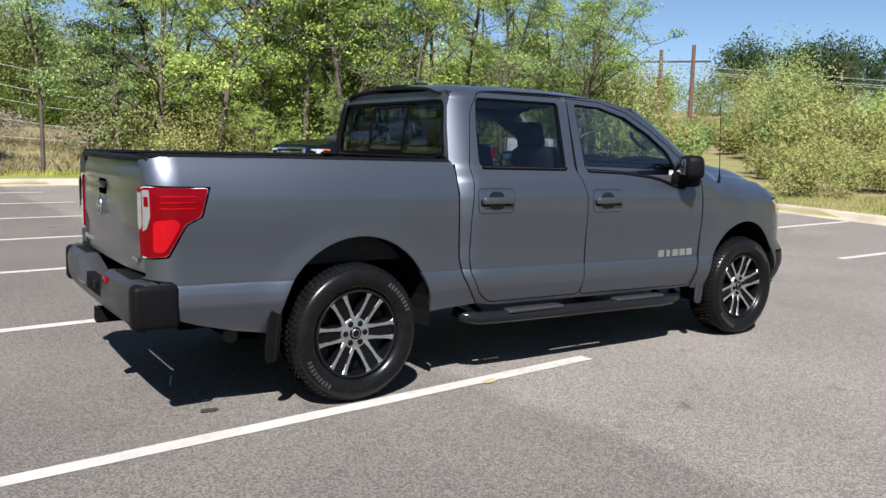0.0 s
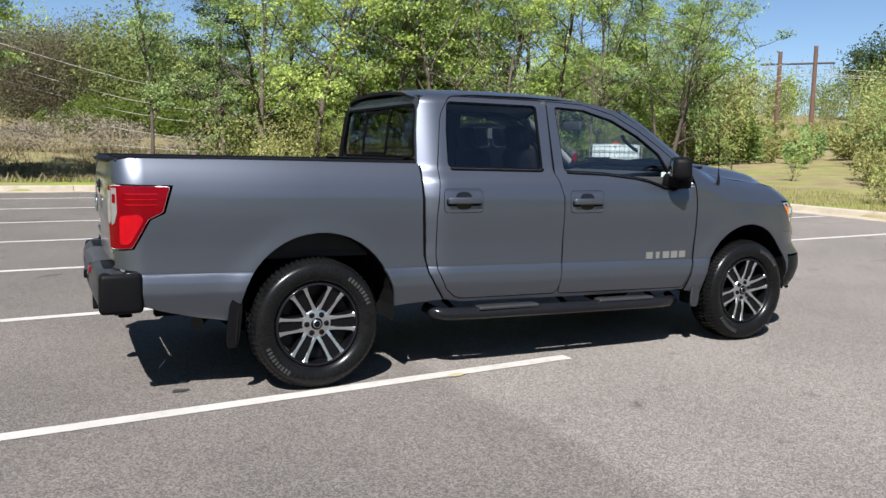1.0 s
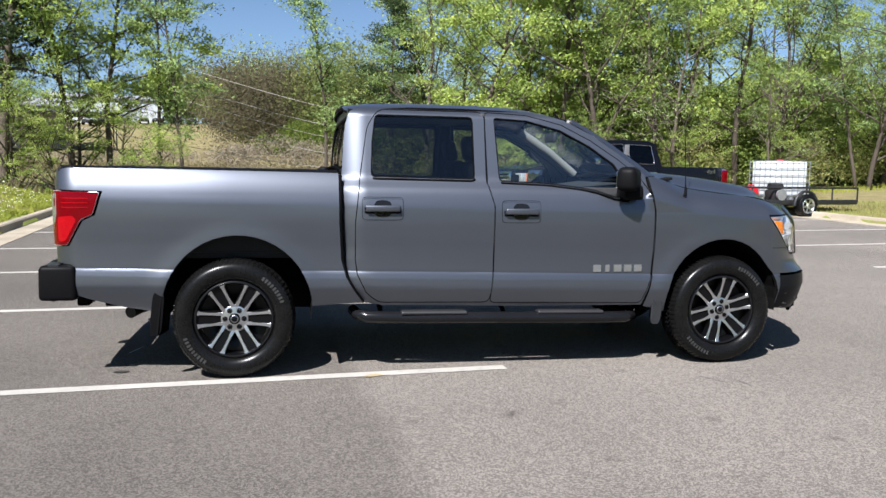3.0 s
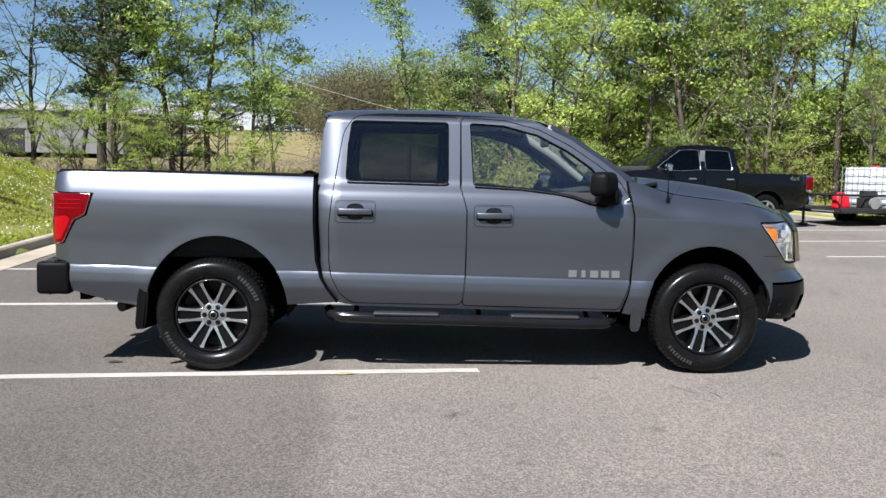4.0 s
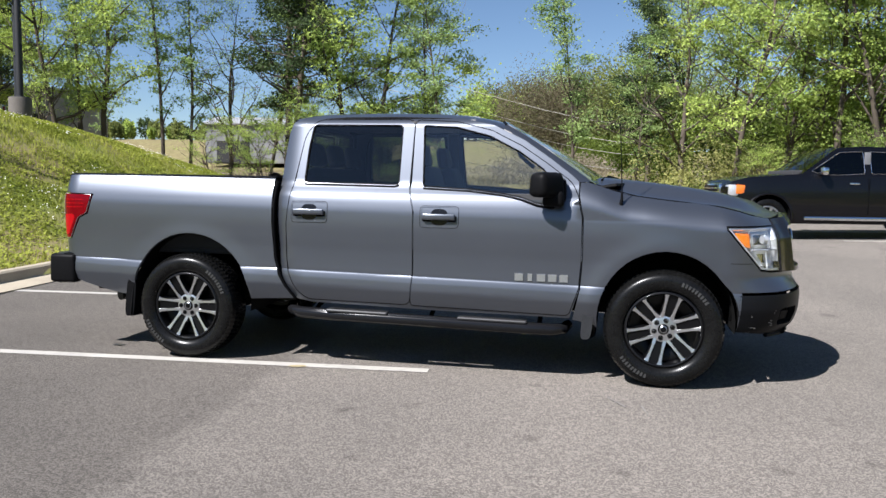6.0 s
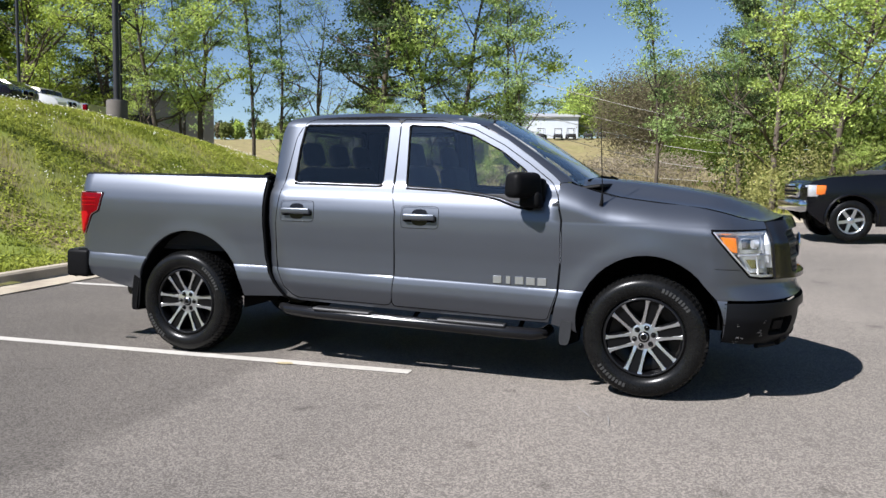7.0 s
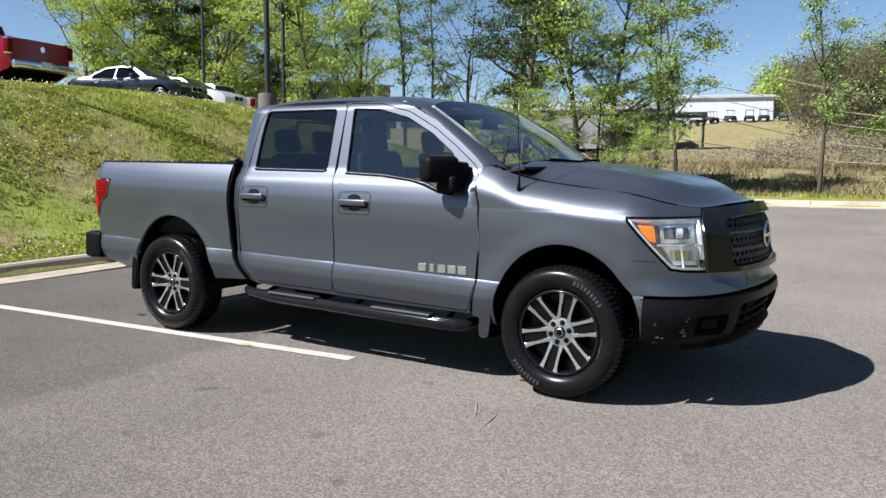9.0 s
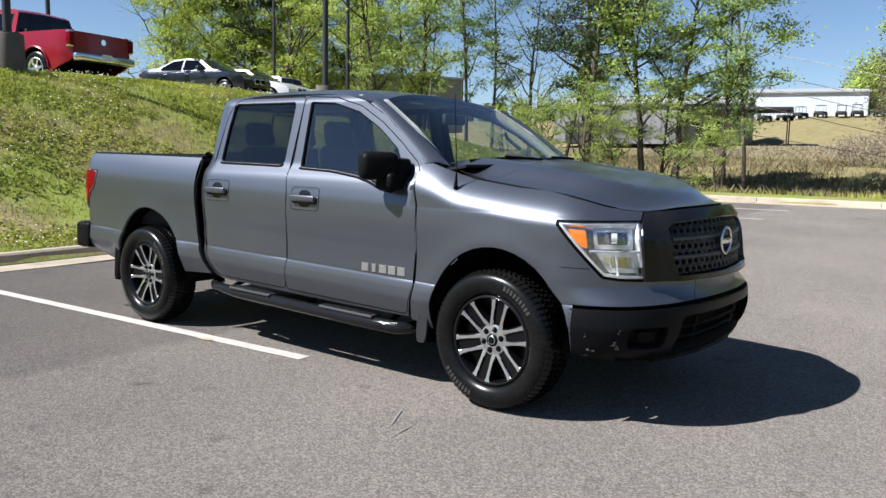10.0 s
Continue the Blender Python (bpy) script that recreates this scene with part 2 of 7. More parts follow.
def dry_out(m, axis, y0, y1, most):
    """The field beyond the kerbs is drier: more of the second colour there."""
    N, L = m.node_tree.nodes, m.node_tree.links
    mix = next(n for n in N if n.bl_idname == "ShaderNodeMix")
    geo = next(n for n in N if n.bl_idname == "ShaderNodeNewGeometry")
    sel = mix.inputs["Factor"].links[0].from_socket
    axes, band, add = N.new("ShaderNodeSeparateXYZ"), N.new("ShaderNodeMapRange"), N.new("ShaderNodeMath")
    L.new(geo.outputs["Position"], axes.inputs[0])
    band.inputs["From Min"].default_value, band.inputs["From Max"].default_value = y0, y1
    band.inputs["To Min"].default_value, band.inputs["To Max"].default_value = 0.0, most
    L.new(axes.outputs[axis], band.inputs["Value"])
    add.operation, add.use_clamp = "ADD", True
    L.new(sel, add.inputs[0])
    L.new(band.outputs["Result"], add.inputs[1])
    L.new(add.outputs[0], mix.inputs["Factor"])


dry_out(grass_ground, "Y", 19.2, 23.0, 0.85)
dry_out(grass_ground, "X", 13.5, 17.0, 0.6)


# ---- the plan: a car park falling away from nothing, kerbed on three sides ----
def in_left(x, y):
    return (x + 4.15 + 0.07 * y) / 1.0025


def in_far(x, y):
    return (17.75 + 0.07 * x - y) / 1.0025


def in_right(x, y):
    return (15.0 - 0.09 * y - x) / 1.004


def inside(x, y):
    return min(in_left(x, y), in_far(x, y), in_right(x, y))


crest = curve((-60, 2.84), (5, 2.84), (8, 2.80), (12, 2.50), (16.3, 1.9), (20, 1.3), (25, 0.5), (31, 0.0), (60, 0.0))


def lot_z(x, y):
    """The lot rises gently away from the truck and a little more to the east."""
    return 0.0175 * min(max(y - 1.2, 0.0), 20.0) + 0.0115 * min(max(0.0, x - 3.0), 14.0) * smooth(0.5, 6.0, y)


def ground_z(x, y):
    z = lot_z(x, y)
    if inside(x, y) > 0:
        return z
    z += 0.13
    dl, df, dr = -in_left(x, y), -in_far(x, y), -in_right(x, y)
    if dl > 0:
        back = max(0.0, dl - 7.0)
        z += crest(y - 1.0 * min(back, 9.0)) * smooth(0.2, 7.2, dl) - 0.30 * smooth(9.3, 11.5, dl) + 0.42 * smooth(10.5, 13.0, dl) * smooth(21.0, 13.0, y)
    if df > 0:
        z += 0.047 * min(max(0.0, df - 4.0), 120.0) - 0.5 * smooth(2, 7, df) * (1 - smooth(9, 18, df)) + 2.6 * smooth(55, 84, df) * smooth(6, -8, x)
    if dr > 0:
        z += 0.055 * min(max(0.0, dr - 4.0), 90.0)
    far = max(dl, df, dr)
    z += 0.25 * smooth(3, 20, far) * (1 - smooth(0, 2, dl)) * noise.noise(Vector((x * 0.12, y * 0.12, 3.0)))
    return z


def spaced(lo, hi, step, far):
    a = [lo + step * i for i in range(int(round((hi - lo) / step)) + 1)]
    g = step
    left, right = [a[0]], [a[-1]]
    while left[-1] > -far or right[-1] < far:
        g *= 1.35
        left.append(left[-1] - g)
        right.append(right[-1] + g)
    return sorted(set(left[1:] + a + right[1:]))


def build_ground():
    xs, ys = spaced(-45, 48, 1.0, 2600), spaced(-25, 70, 1.0, 2600)
    bm = bmesh.new()
    grid = [[bm.verts.new((x, y, 0)) for x in xs] for y in ys]
    for j in range(len(ys) - 1):
        for i in range(len(xs) - 1):
            bm.faces.new((grid[j][i], grid[j][i + 1], grid[j + 1][i + 1], grid[j + 1][i]))
    for co, no in (((-4.15, 0, 0), (1, 0.07, 0)), ((0, 17.75, 0), (0.07, -1, 0)), ((15.0, 0, 0), (-1, -0.09, 0))):
        n = Vector(no).normalized()
        for back in (0.0, 0.1):
            bmesh.ops.bisect_plane(bm, geom=bm.verts[:] + bm.edges[:] + bm.faces[:], dist=1e-4, plane_co=Vector(co) + n * back, plane_no=n)
    for v in bm.verts:
        x, y = v.co.x, v.co.y
        v.co.z = ground_z(x, y) - (0.12 if inside(x, y) > 0.05 else 0.02)
    ob = part("ground", bm, grass_ground)
    return tagged(ob, "spring grass and dry earth rising round the car park", "ground", kind="structure")


build_ground()


def build_lot():
    """The asphalt: a strip mesh between the kerbs, behind the eye it runs on."""
    verts, faces = [], []
    ys = [-70 + 2.0 * i for i in range(35)] + [0.4 + 0.8 * i for i in range(22)]
    n = 28
    for j, y in enumerate(ys):
        x0, x1 = -4.15 - 0.07 * y, 15.0 - 0.09 * y
        for i in range(n + 1):
            x = x0 + (x1 - x0) * i / n
            yy = y if j < len(ys) - 1 else 17.75 + 0.07 * x
            verts.append((x, yy, lot_z(x, yy)))
    for j in range(len(ys) - 1):
        for i in range(n):
            a = j * (n + 1) + i
            faces.append((a, a + 1, a + n + 2, a + n + 1))
    ob = from_lists("asphalt_lot", verts, faces, asphalt, None, "", True)
    return tagged(ob, "worn grey asphalt of a car park with pale aggregate", "asphalt", kind="structure")


build_lot()


def kerb_mesh(length):
    """One cast length of kerb with its gutter pan: along x, the lot towards +y."""
    prof = [(-0.17, -0.10), (-0.17, 0.135), (-0.15, 0.15), (-0.03, 0.15), (0.0, 0.125), (0.03, 0.02), (0.06, 0.012), (0.50, 0.008), (0.50, -0.05)]
    verts, faces = [], []
    g = 0.006
    for x in (g, length - g):
        verts += [(x, y, z) for y, z in prof]
    n = len(prof)
    for k in range(n - 1):
        faces.append((k, n + k, n + k + 1, k + 1))
    faces += [tuple(range(n))[::-1], tuple(n + k for k in range(n))]
    me = bpy.data.meshes.new("kerb_stone")
    me.from_pydata(verts, [], faces)
    me.materials.append(concrete)
    me.update()
    return me


def build_kerb(name, start, direction, length, inward):
    d = Vector((*direction, 0)).normalized()
    n = Vector((*inward, 0)).normalized()
    own = thing(name, "pale cast concrete kerb and gutter with joints", "kerb", "kerbs of the car park", "structure")
    if Vector((0, 0, 1)).dot(d.cross(n)) < 0:
        start = (Vector((*start, 0)) + d * length)[:2]
        d = -d
    me = kerb_mesh(3.0)
    for i in range(int(length / 3.0)):
        p = Vector((*start, 0)) + d * (3.0 * i)
        q = p + d * 3.0
        z0, z1 = lot_z(p.x, p.y), lot_z(q.x, q.y)
        ob = mesh_ob("kerb_stone", me, None, own)
        tilt = math.atan2(z1 - z0, 3.0)
        m = Matrix((d, n, Vector((0, 0, 1)))).transposed().to_4x4()
        ob.matrix_world = Matrix.Translation((p.x, p.y, z0)) @ m @ Matrix.Rotation(-tilt, 4, "Y")
    return own


build_kerb("kerb_left", (-4.15 + 0.07 * 39, -39), (-0.07, 1), 57.0, (1, 0.07))
build_kerb("kerb_far", (-5.4, 17.37), (1, 0.07), 19.5, (0.07, -1))
build_kerb("kerb_right", (15.0 + 0.09 * 30, -30), (-0.09, 1), 48.5, (-1, -0.09))


def build_line(x0, y0, x1, y1, wide=0.10):
    """A painted bay line with slightly uneven edges, laid on the asphalt."""
    rnd = random.Random(int((x0 + 31) * 97 + y0 * 13))
    d = Vector((x1 - x0, y1 - y0))
    n = 40
    u = d.normalized()
    s = Vector((-u.y, u.x)) * wide / 2
    verts, faces = [], []
    for i in range(n + 1):
        p = Vector((x0, y0)) + d * i / n
        for k in (1, -1):
            q = p + s * k * (1 + rnd.uniform(-0.05, 0.05))
            verts.append((q.x, q.y, lot_z(q.x, q.y) + 0.004))
    for i in range(n):
        a = 2 * i
        faces.append((a + 1, a + 3, a + 2, a))
    ob = from_lists("parking_line", verts, faces, line_paint, None, "", True)
    tagged(ob, "worn white painted parking bay line on asphalt", "parking line", "bay lines", "structure")


for k in range(-6, 7):
    y = -1.09 + 3.0 * k if k < 1 else 1.92 + 2.65 * (k - 1)
    build_line(-3.65 - 0.07 * y, y - 0.075 * 2.9, 1.90 - 0.08 * (y + 1.09), y + 0.075 * 2.5, 0.115)
for k in range(-4, 6):
    y = 1.32 + 2.55 * k
    x0 = 9.25 - 0.12 * max(0, y)
    build_line(x0, y, 14.45 - 0.09 * y, y + 0.03 * (14.45 - 0.09 * y - x0), 0.115)

# ---- plants ----
bark = material("bark", (0.095, 0.078, 0.062), 0.95, vary=0.3, scale=3.0, fine=30, bump=0.8, bump_scale=25, per_object=0.5, spec=0.1)
leaf_spring = leaf_material("leaf_spring", (0.14, 0.215, 0.055), (0.50, 0.59, 0.155))
leaf_pale = leaf_material("leaf_pale", (0.16, 0.25, 0.085), (0.38, 0.47, 0.18))
leaf_deep = leaf_material("leaf_deep", (0.115, 0.185, 0.050), (0.48, 0.57, 0.135))
leaf_pine = leaf_material("leaf_pine", (0.038, 0.062, 0.028), (0.085, 0.115, 0.050), thin=0.2)
leaf_dry = leaf_material("leaf_dry", (0.17, 0.145, 0.105), (0.34, 0.29, 0.22), thin=0.25)
# deep greens darkened in the colour itself to stand for shade under trees
leaf_painted_shade = leaf_material("leaf_painted_shade", (0.045, 0.075, 0.020), (0.20, 0.25, 0.050))
leaf_bright = leaf_material("leaf_bright", (0.17, 0.25, 0.045), (0.50, 0.57, 0.12))
leaf_olive = leaf_material("leaf_olive", (0.11, 0.135, 0.045), (0.27, 0.30, 0.10))
leaf_rust = leaf_material("leaf_rust", (0.105, 0.092, 0.056), (0.20, 0.175, 0.11))
leaf_scrub = leaf_material("leaf_scrub", (0.17, 0.18, 0.065), (0.40, 0.39, 0.145))


def leaf_cards(points, size, rng, level=0.6):
    """A pointed leaf at each point, turned at random but rather level; returns vertices and faces."""
    p = np.asarray(points)
    n = len(p)
    up = rng.normal(size=(n, 3)) + np.array([0, 0, level])
    up /= np.linalg.norm(up, axis=1)[:, None]
    a = rng.normal(size=(n, 3))
    a -= up * (a * up).sum(1)[:, None]
    a /= np.linalg.norm(a, axis=1)[:, None]
    b = np.cross(up, a)
    s = size * rng.uniform(0.6, 1.4, (n, 1))
    v = np.stack([p - a * s * 0.7, p + (a * 0.45 + b * 0.42) * s, p + (a * 0.45 - b * 0.42) * s], 1).reshape(-1, 3)
    return v.tolist(), np.arange(3 * n).reshape(-1, 3).tolist()


def bent(p, d, length, n, rnd, wander, lift=0.0):
    pts = [Vector(p)]
    d = Vector(d).normalized()
    for i in range(n):
        d = (d + Vector((rnd.uniform(-1, 1), rnd.uniform(-1, 1), rnd.uniform(-1, 1) + lift)) * wander).normalized()
        pts.append(pts[-1] + d * length / n)
    return pts


def tree_meshes(seed, height, girth, style):
    """A tapered trunk with limbs and twigs, and a crown of single leaves on them."""
    rnd, rng = random.Random(seed), np.random.default_rng(seed)
    verts, faces, spots = [], [], []
    P = {"spring": dict(first=0.22, limbs=15, reach=0.29, rise=0.75, twigs=7, sprays=330, per=34, size=0.105, spread=0.36),
         "slim": dict(first=0.20, limbs=17, reach=0.15, rise=1.1, twigs=6, sprays=240, per=26, size=0.092, spread=0.27),
         "full": dict(first=0.12, limbs=20, reach=0.36, rise=0.6, twigs=8, sprays=430, per=34, size=0.115, spread=0.40),
         "bare": dict(first=0.16, limbs=16, reach=0.38, rise=0.8, twigs=11, sprays=260, per=18, size=0.078, spread=0.34),
         "pine": dict(first=0.34, limbs=30, reach=0.21, rise=0.2, twigs=7, sprays=300, per=52, size=0.090, spread=0.30),
         "bush": dict(first=0.02, limbs=16, reach=0.62, rise=0.9, twigs=7, sprays=130, per=48, size=0.17, spread=0.62)}[style]
    trunk = bent((0, 0, -0.3), (rnd.uniform(-0.08, 0.08), rnd.uniform(-0.08, 0.08), 1), height * 0.97, 12, rnd, 0.05 if style in ("pine", "slim") else 0.12, 0.9)
    add_tube(verts, faces, trunk, [max(0.012, girth * (1 - i / 12.5) ** 0.9) for i in range(13)], 8)
    for k in range(P["limbs"]):
        f = P["first"] + (0.97 - P["first"]) * (k + rnd.random()) / P["limbs"]
        i = min(11, int(f * 12))
        p = trunk[i].lerp(trunk[i + 1], f * 12 - i)
        a = rnd.uniform(0, 2 * math.pi)
        shape = math.sin(math.pi * min(1, (f - P["first"]) / (1 - P["first"]) * 0.75 + 0.25)) if style != "pine" else 1.1 - f
        length = height * P["reach"] * (0.35 + 0.75 * shape) * rnd.uniform(0.7, 1.25)
        limb = bent(p, (math.cos(a), math.sin(a), P["rise"] * rnd.uniform(0.6, 1.4)), length, 7, rnd, 0.24, 0.3)
        r = girth * (1 - f) * 0.42 + 0.012
        if k % 5 == 1 and style in ("spring", "full", "bare"):
            r *= 1.5
            length *= 1.3
        add_tube(verts, faces, limb, [max(0.006, r * (1 - j / 7.6)) for j in range(8)], 5)
        for q in range(P["twigs"]):
            g = rnd.uniform(0.25, 1.0)
            j = min(6, int(g * 7))
            o = limb[j].lerp(limb[j + 1], g * 7 - j)
            b = rnd.uniform(0, 2 * math.pi)
            twig = bent(o, (math.cos(b), math.sin(b), rnd.uniform(-0.1, 1.0)), length * rnd.uniform(0.2, 0.45), 4, rnd, 0.25, 0.1)
            add_tube(verts, faces, twig, [max(0.004, r * 0.4 * (1 - j / 4.6)) for j in range(5)], 3, False)
            spots += twig[1:]
        spots += limb[4:]
    spots = np.array([s[:] for s in spots])
    weight = rng.random(len(spots)) ** 2 + 0.02
    pick = rng.choice(len(spots), P["sprays"], p=weight / weight.sum())
    wide = rng.uniform(0.5, 1.35, (P["sprays"], 1)) * P["spread"] * height / 13
    heart = np.repeat(spots[pick], P["per"], 0)
    pts = heart + rng.normal(size=heart.shape) * np.repeat(wide, P["per"], 0) * np.array([1, 1, 0.38])
    pts = pts[pts[:, 2] > 0.15]
    lv, lf = leaf_cards(pts, P["size"] * height / 13, rng, 0.9)
    tm, cm = bpy.data.meshes.new("trunk"), bpy.data.meshes.new("crown")
    tm.from_pydata(verts, [], faces)
    tm.polygons.foreach_set("use_smooth", [True] * len(tm.polygons))
    cm.from_pydata(lv, [], lf)
    return tm, cm


TREES = {}


def tree(kind, x, y, height, turn=0, wood=None, leaf=None, variant=0, label="", category="tree"):
    """One tree of a kind: spring, slim, full, bare, pine or bush."""
    if in_far(x, y) < -3 and y < 37 and x > -26:
        # the belt behind the far kerb stands close to it
        x, y, height = 2.0 + (x - 2.0) * 0.82, -5.5 + (y + 5.5) * 0.82, height * 0.82
    key = (kind, variant)
    wood = wood or bark
    if key not in TREES:
        base = 13.0 if kind != "bush" else 3.0
        girth = {"spring": 0.15, "slim": 0.10, "full": 0.18, "bare": 0.17, "pine": 0.20, "bush": 0.05}[kind]
        TREES[key] = (base, *tree_meshes(hash_of(kind) + 17 * variant, base, girth, kind))
    base, tm, cm = TREES[key]
    leaf = leaf or {"spring": leaf_spring, "slim": leaf_pale, "full": leaf_deep, "bare": leaf_pale, "pine": leaf_pine, "bush": leaf_spring}[kind]
    words = {"spring": "tall tree in fresh yellow-green spring leaf behind the kerb", "slim": "slender young tree with sparse pale spring leaves",
             "full": "dense leafy green tree at the wood's edge", "bare": "grey-branched tree just coming into leaf",
             "pine": "tall dark green pine with a bare lower trunk", "bush": "low green shrub on the grassy bank"}[kind]
    ob = thing("shrub" if kind == "bush" else "pine_tree" if kind == "pine" else "tree", label or words, "shrub" if kind == "bush" else category,
               "trees round the car park")
    ob.matrix_world = Matrix.Translation((x, y, ground_z(x, y) - 0.05)) @ Matrix.Rotation(turn, 4, "Z") @ Matrix.Scale(height / base, 4)
    for nm, me, mt in (("trunk", tm, wood), ("crown", cm, leaf)):
        if len(me.materials) == 0:
            me.materials.append(mt)
        p = new(nm, me)
        p.parent = ob
        if me.materials[0] is not mt:
            p.material_slots[0].link = "OBJECT"
            p.material_slots[0].material = mt
    return ob


def hash_of(word):
    return sum(ord(c) * (i + 3) for i, c in enumerate(word))


def plant_trees():
    rnd = random.Random(11)
    # the row behind the far kerb, west end: slim trunks and pines with sky between
    for kind, x, y, h, v in (("slim", -22.5, 29, 12, 0), ("slim", -17.6, 27.9, 13.5, 1), ("bare", -15.3, 30, 10, 0), ("slim", -13.6, 30.5, 13.5, 2), ("pine", -11.5, 29.0, 14.5, 0),
                             ("spring", -8.9, 29.8, 14, 0), ("spring", -7.9, 31.0, 14, 1), ("slim", -5.7, 31.2, 13.5, 3), ("slim", -4.6, 30.6, 13.0, 1),
                             ("bush", -10.4, 27.6, 4.6, 0), ("bush", -12.0, 27.0, 3.0, 1), ("bush", -9.0, 27.2, 3.4, 2), ("bush", -15.0, 27.6, 2.6, 1), ("full", -11.6, 30.6, 5.5, 1), ("slim", -16.9, 29.1, 12.5, 3), ("full", -22.0, 26.6, 11.0, 1), ("spring", -21.0, 28.4, 13.0, 1), ("bush", -22.6, 26.2, 4.5, 0), ("pine", -12.4, 30.6, 15.5, 1), ("bush", -7.0, 28.2, 4.0, 1), ("bush", -13.2, 28.0, 3.2, 2), ("bush", -5.2, 28.8, 3.0, 0), ("full", -9.6, 33.5, 7.5, 0)):
        tree(kind, x, y, h, rnd.uniform(0, 6.28), variant=v)
    # the dense edge, middle to east
    for kind, x, y, h, v in (("slim", 1.5, 28.7, 12.0, 0), ("pine", 4.9, 31.5, 10.5, 1), ("slim", 4.2, 30.0, 9.0, 1), ("bare", 6.2, 29.5, 12.0, 1), ("spring", 8.1, 28.4, 12.5, 2), ("full", 10.2, 30.5, 12.0, 1),
                             ("spring", 12.0, 28.6, 13.5, 0), ("bare", 13.8, 27.6, 12.0, 2), ("full", 15.0, 30.8, 13.0, 0), ("spring", 17.0, 29.0, 14.0, 1), ("bare", 16.6, 26.6, 8.5, 0),
                             ("full", 19.0, 31.0, 13.0, 2), ("spring", 20.8, 28.6, 13.5, 2), ("bare", 22.6, 27.4, 11.0, 1), ("spring", 24.5, 30.0, 12.0, 0), ("slim", 26.6, 27.5, 12.0, 2),
                             ("bare", 26.4, 26.4, 9.5, 2), ("full", 29.5, 29.5, 11.0, 1), ("slim", 28.4, 27.6, 9.5, 0), ("bare", 20.4, 24.8, 6.0, 1), ("full", 30.5, 33.0, 9.5, 0),
                             ("spring", 6.6, 33.5, 11.0, 1), ("full", 8.6, 35.0, 12.0, 0), ("full", 12.4, 34.5, 12.5, 2), ("full", 17.0, 35.0, 13.0, 1), ("full", 22.5, 34.8, 13.0, 0),
                             ("full", 27.0, 34.5, 12.0, 2), ("bare", 31.5, 30.5, 8.0, 0), ("bush", 21.5, 26.0, 3.0, 1), ("bush", 13.0, 26.3, 3.2, 2), ("bush", 9.0, 26.6, 2.6, 0), ("bush", 17.2, 25.6, 3.0, 1)):
        tree(kind, x, y, h, rnd.uniform(0, 6.28), variant=v)
    # shrubs along the east verge
    for x, y, h, v in ((19.0, 9.0, 0.7, 0), (19.4, 6.9, 0.8, 1), (19.6, 4.6, 0.9, 2), (18.0, 1.0, 0.8, 1), (21.4, 14.0, 0.9, 0), (23.2, 18.5, 1.2, 2)):
        tree("bush", x, y, h, rnd.uniform(0, 6.28), variant=v)
    # the depth of the wood behind the edge
    for k in range(14):
        a, d = math.radians(11 + 31 * k / 14 + rnd.uniform(-1, 1)), rnd.uniform(46, 66)
        tree(("full", "spring", "full", "bare", "spring")[k % 5], 2 + d * math.sin(a), -5 + d * math.cos(a), rnd.uniform(5, 8.5), rnd.uniform(0, 6.28), variant=k % 3)
    # scattered young trees on the open east slope
    for x, y, h, kd in ((40, 25, 2.6, "bare"), (44, 18, 3, "slim"), (48, 30, 3.4, "bare"), (38, 12, 3, "slim"), (52, 22, 4, "bare"), (52, 36, 3.6, "slim"), (56, 30, 4, "spring")):
        tree(kd, x, y, h, rnd.uniform(0, 6.28), variant=1)
    # pines on the eastern skyline
    for k in range(12):
        a, d = math.radians(53 + 27 * k / 12 + rnd.uniform(-0.6, 0.6)), rnd.uniform(98, 116)
        tree("pine", -2 + d * math.sin(a), -5 + d * math.cos(a), rnd.uniform(8.0, 10.0), rnd.uniform(0, 6.28), variant=k % 2)
    for x, y, h, v in ((-24.5, 33.0, 12, 1), (-27.5, 35.0, 13, 2)):
        tree("slim", x, y, h, rnd.uniform(0, 6.28), variant=v)
    # behind the parked cars on the bank
    for k in range(9):
        x, y = -42 + 1.5 * k + rnd.uniform(-1, 1), 24 + 0.9 * k + rnd.uniform(-3, 3)
        kind = ("full", "spring", "full", "pine")[k % 4]
        tree(kind, x, y, rnd.uniform(11, 17), rnd.uniform(0, 6.28), variant=k % 3 if kind != "pine" else k % 2, leaf=None if kind == "pine" else leaf_bright)
    for k in range(5):
        tree(("spring", "full")[k % 2], -47 + 2.6 * k + rnd.uniform(-1, 1), 31 + 1.6 * k + rnd.uniform(-2, 2), rnd.uniform(10, 15), rnd.uniform(0, 6.28), variant=k % 3, leaf=leaf_bright)


plant_trees()


def build_woods(name, label, spots, leaf, rng_seed, per=260, size=0.55, lift=0.52, tall=0.5):
    """A far belt of wood: many rough crowns of loose leaf clumps on short stems, one joined mesh."""
    rng = np.random.default_rng(rng_seed)
    pts = []
    for x, y, h, w in spots:
        z = ground_z(x, y)
        u = rng.normal(size=(per, 3))
        u /= np.linalg.norm(u, axis=1)[:, None]
        u *= rng.uniform(0.45, 1.0, (per, 1)) * (1 + 0.25 * np.sin(u[:, :1] * 5 + x) * np.cos(u[:, 1:2] * 4 + y))
        pts.append(np.array([x, y, z + h * lift]) + u * np.array([w, w, h * tall]))
    v, f = leaf_cards(np.concatenate(pts), size, rng)
    ob = from_lists(name, v, f, leaf, None, "", False)
    return tagged(ob, label, "woods", kind="stuff")


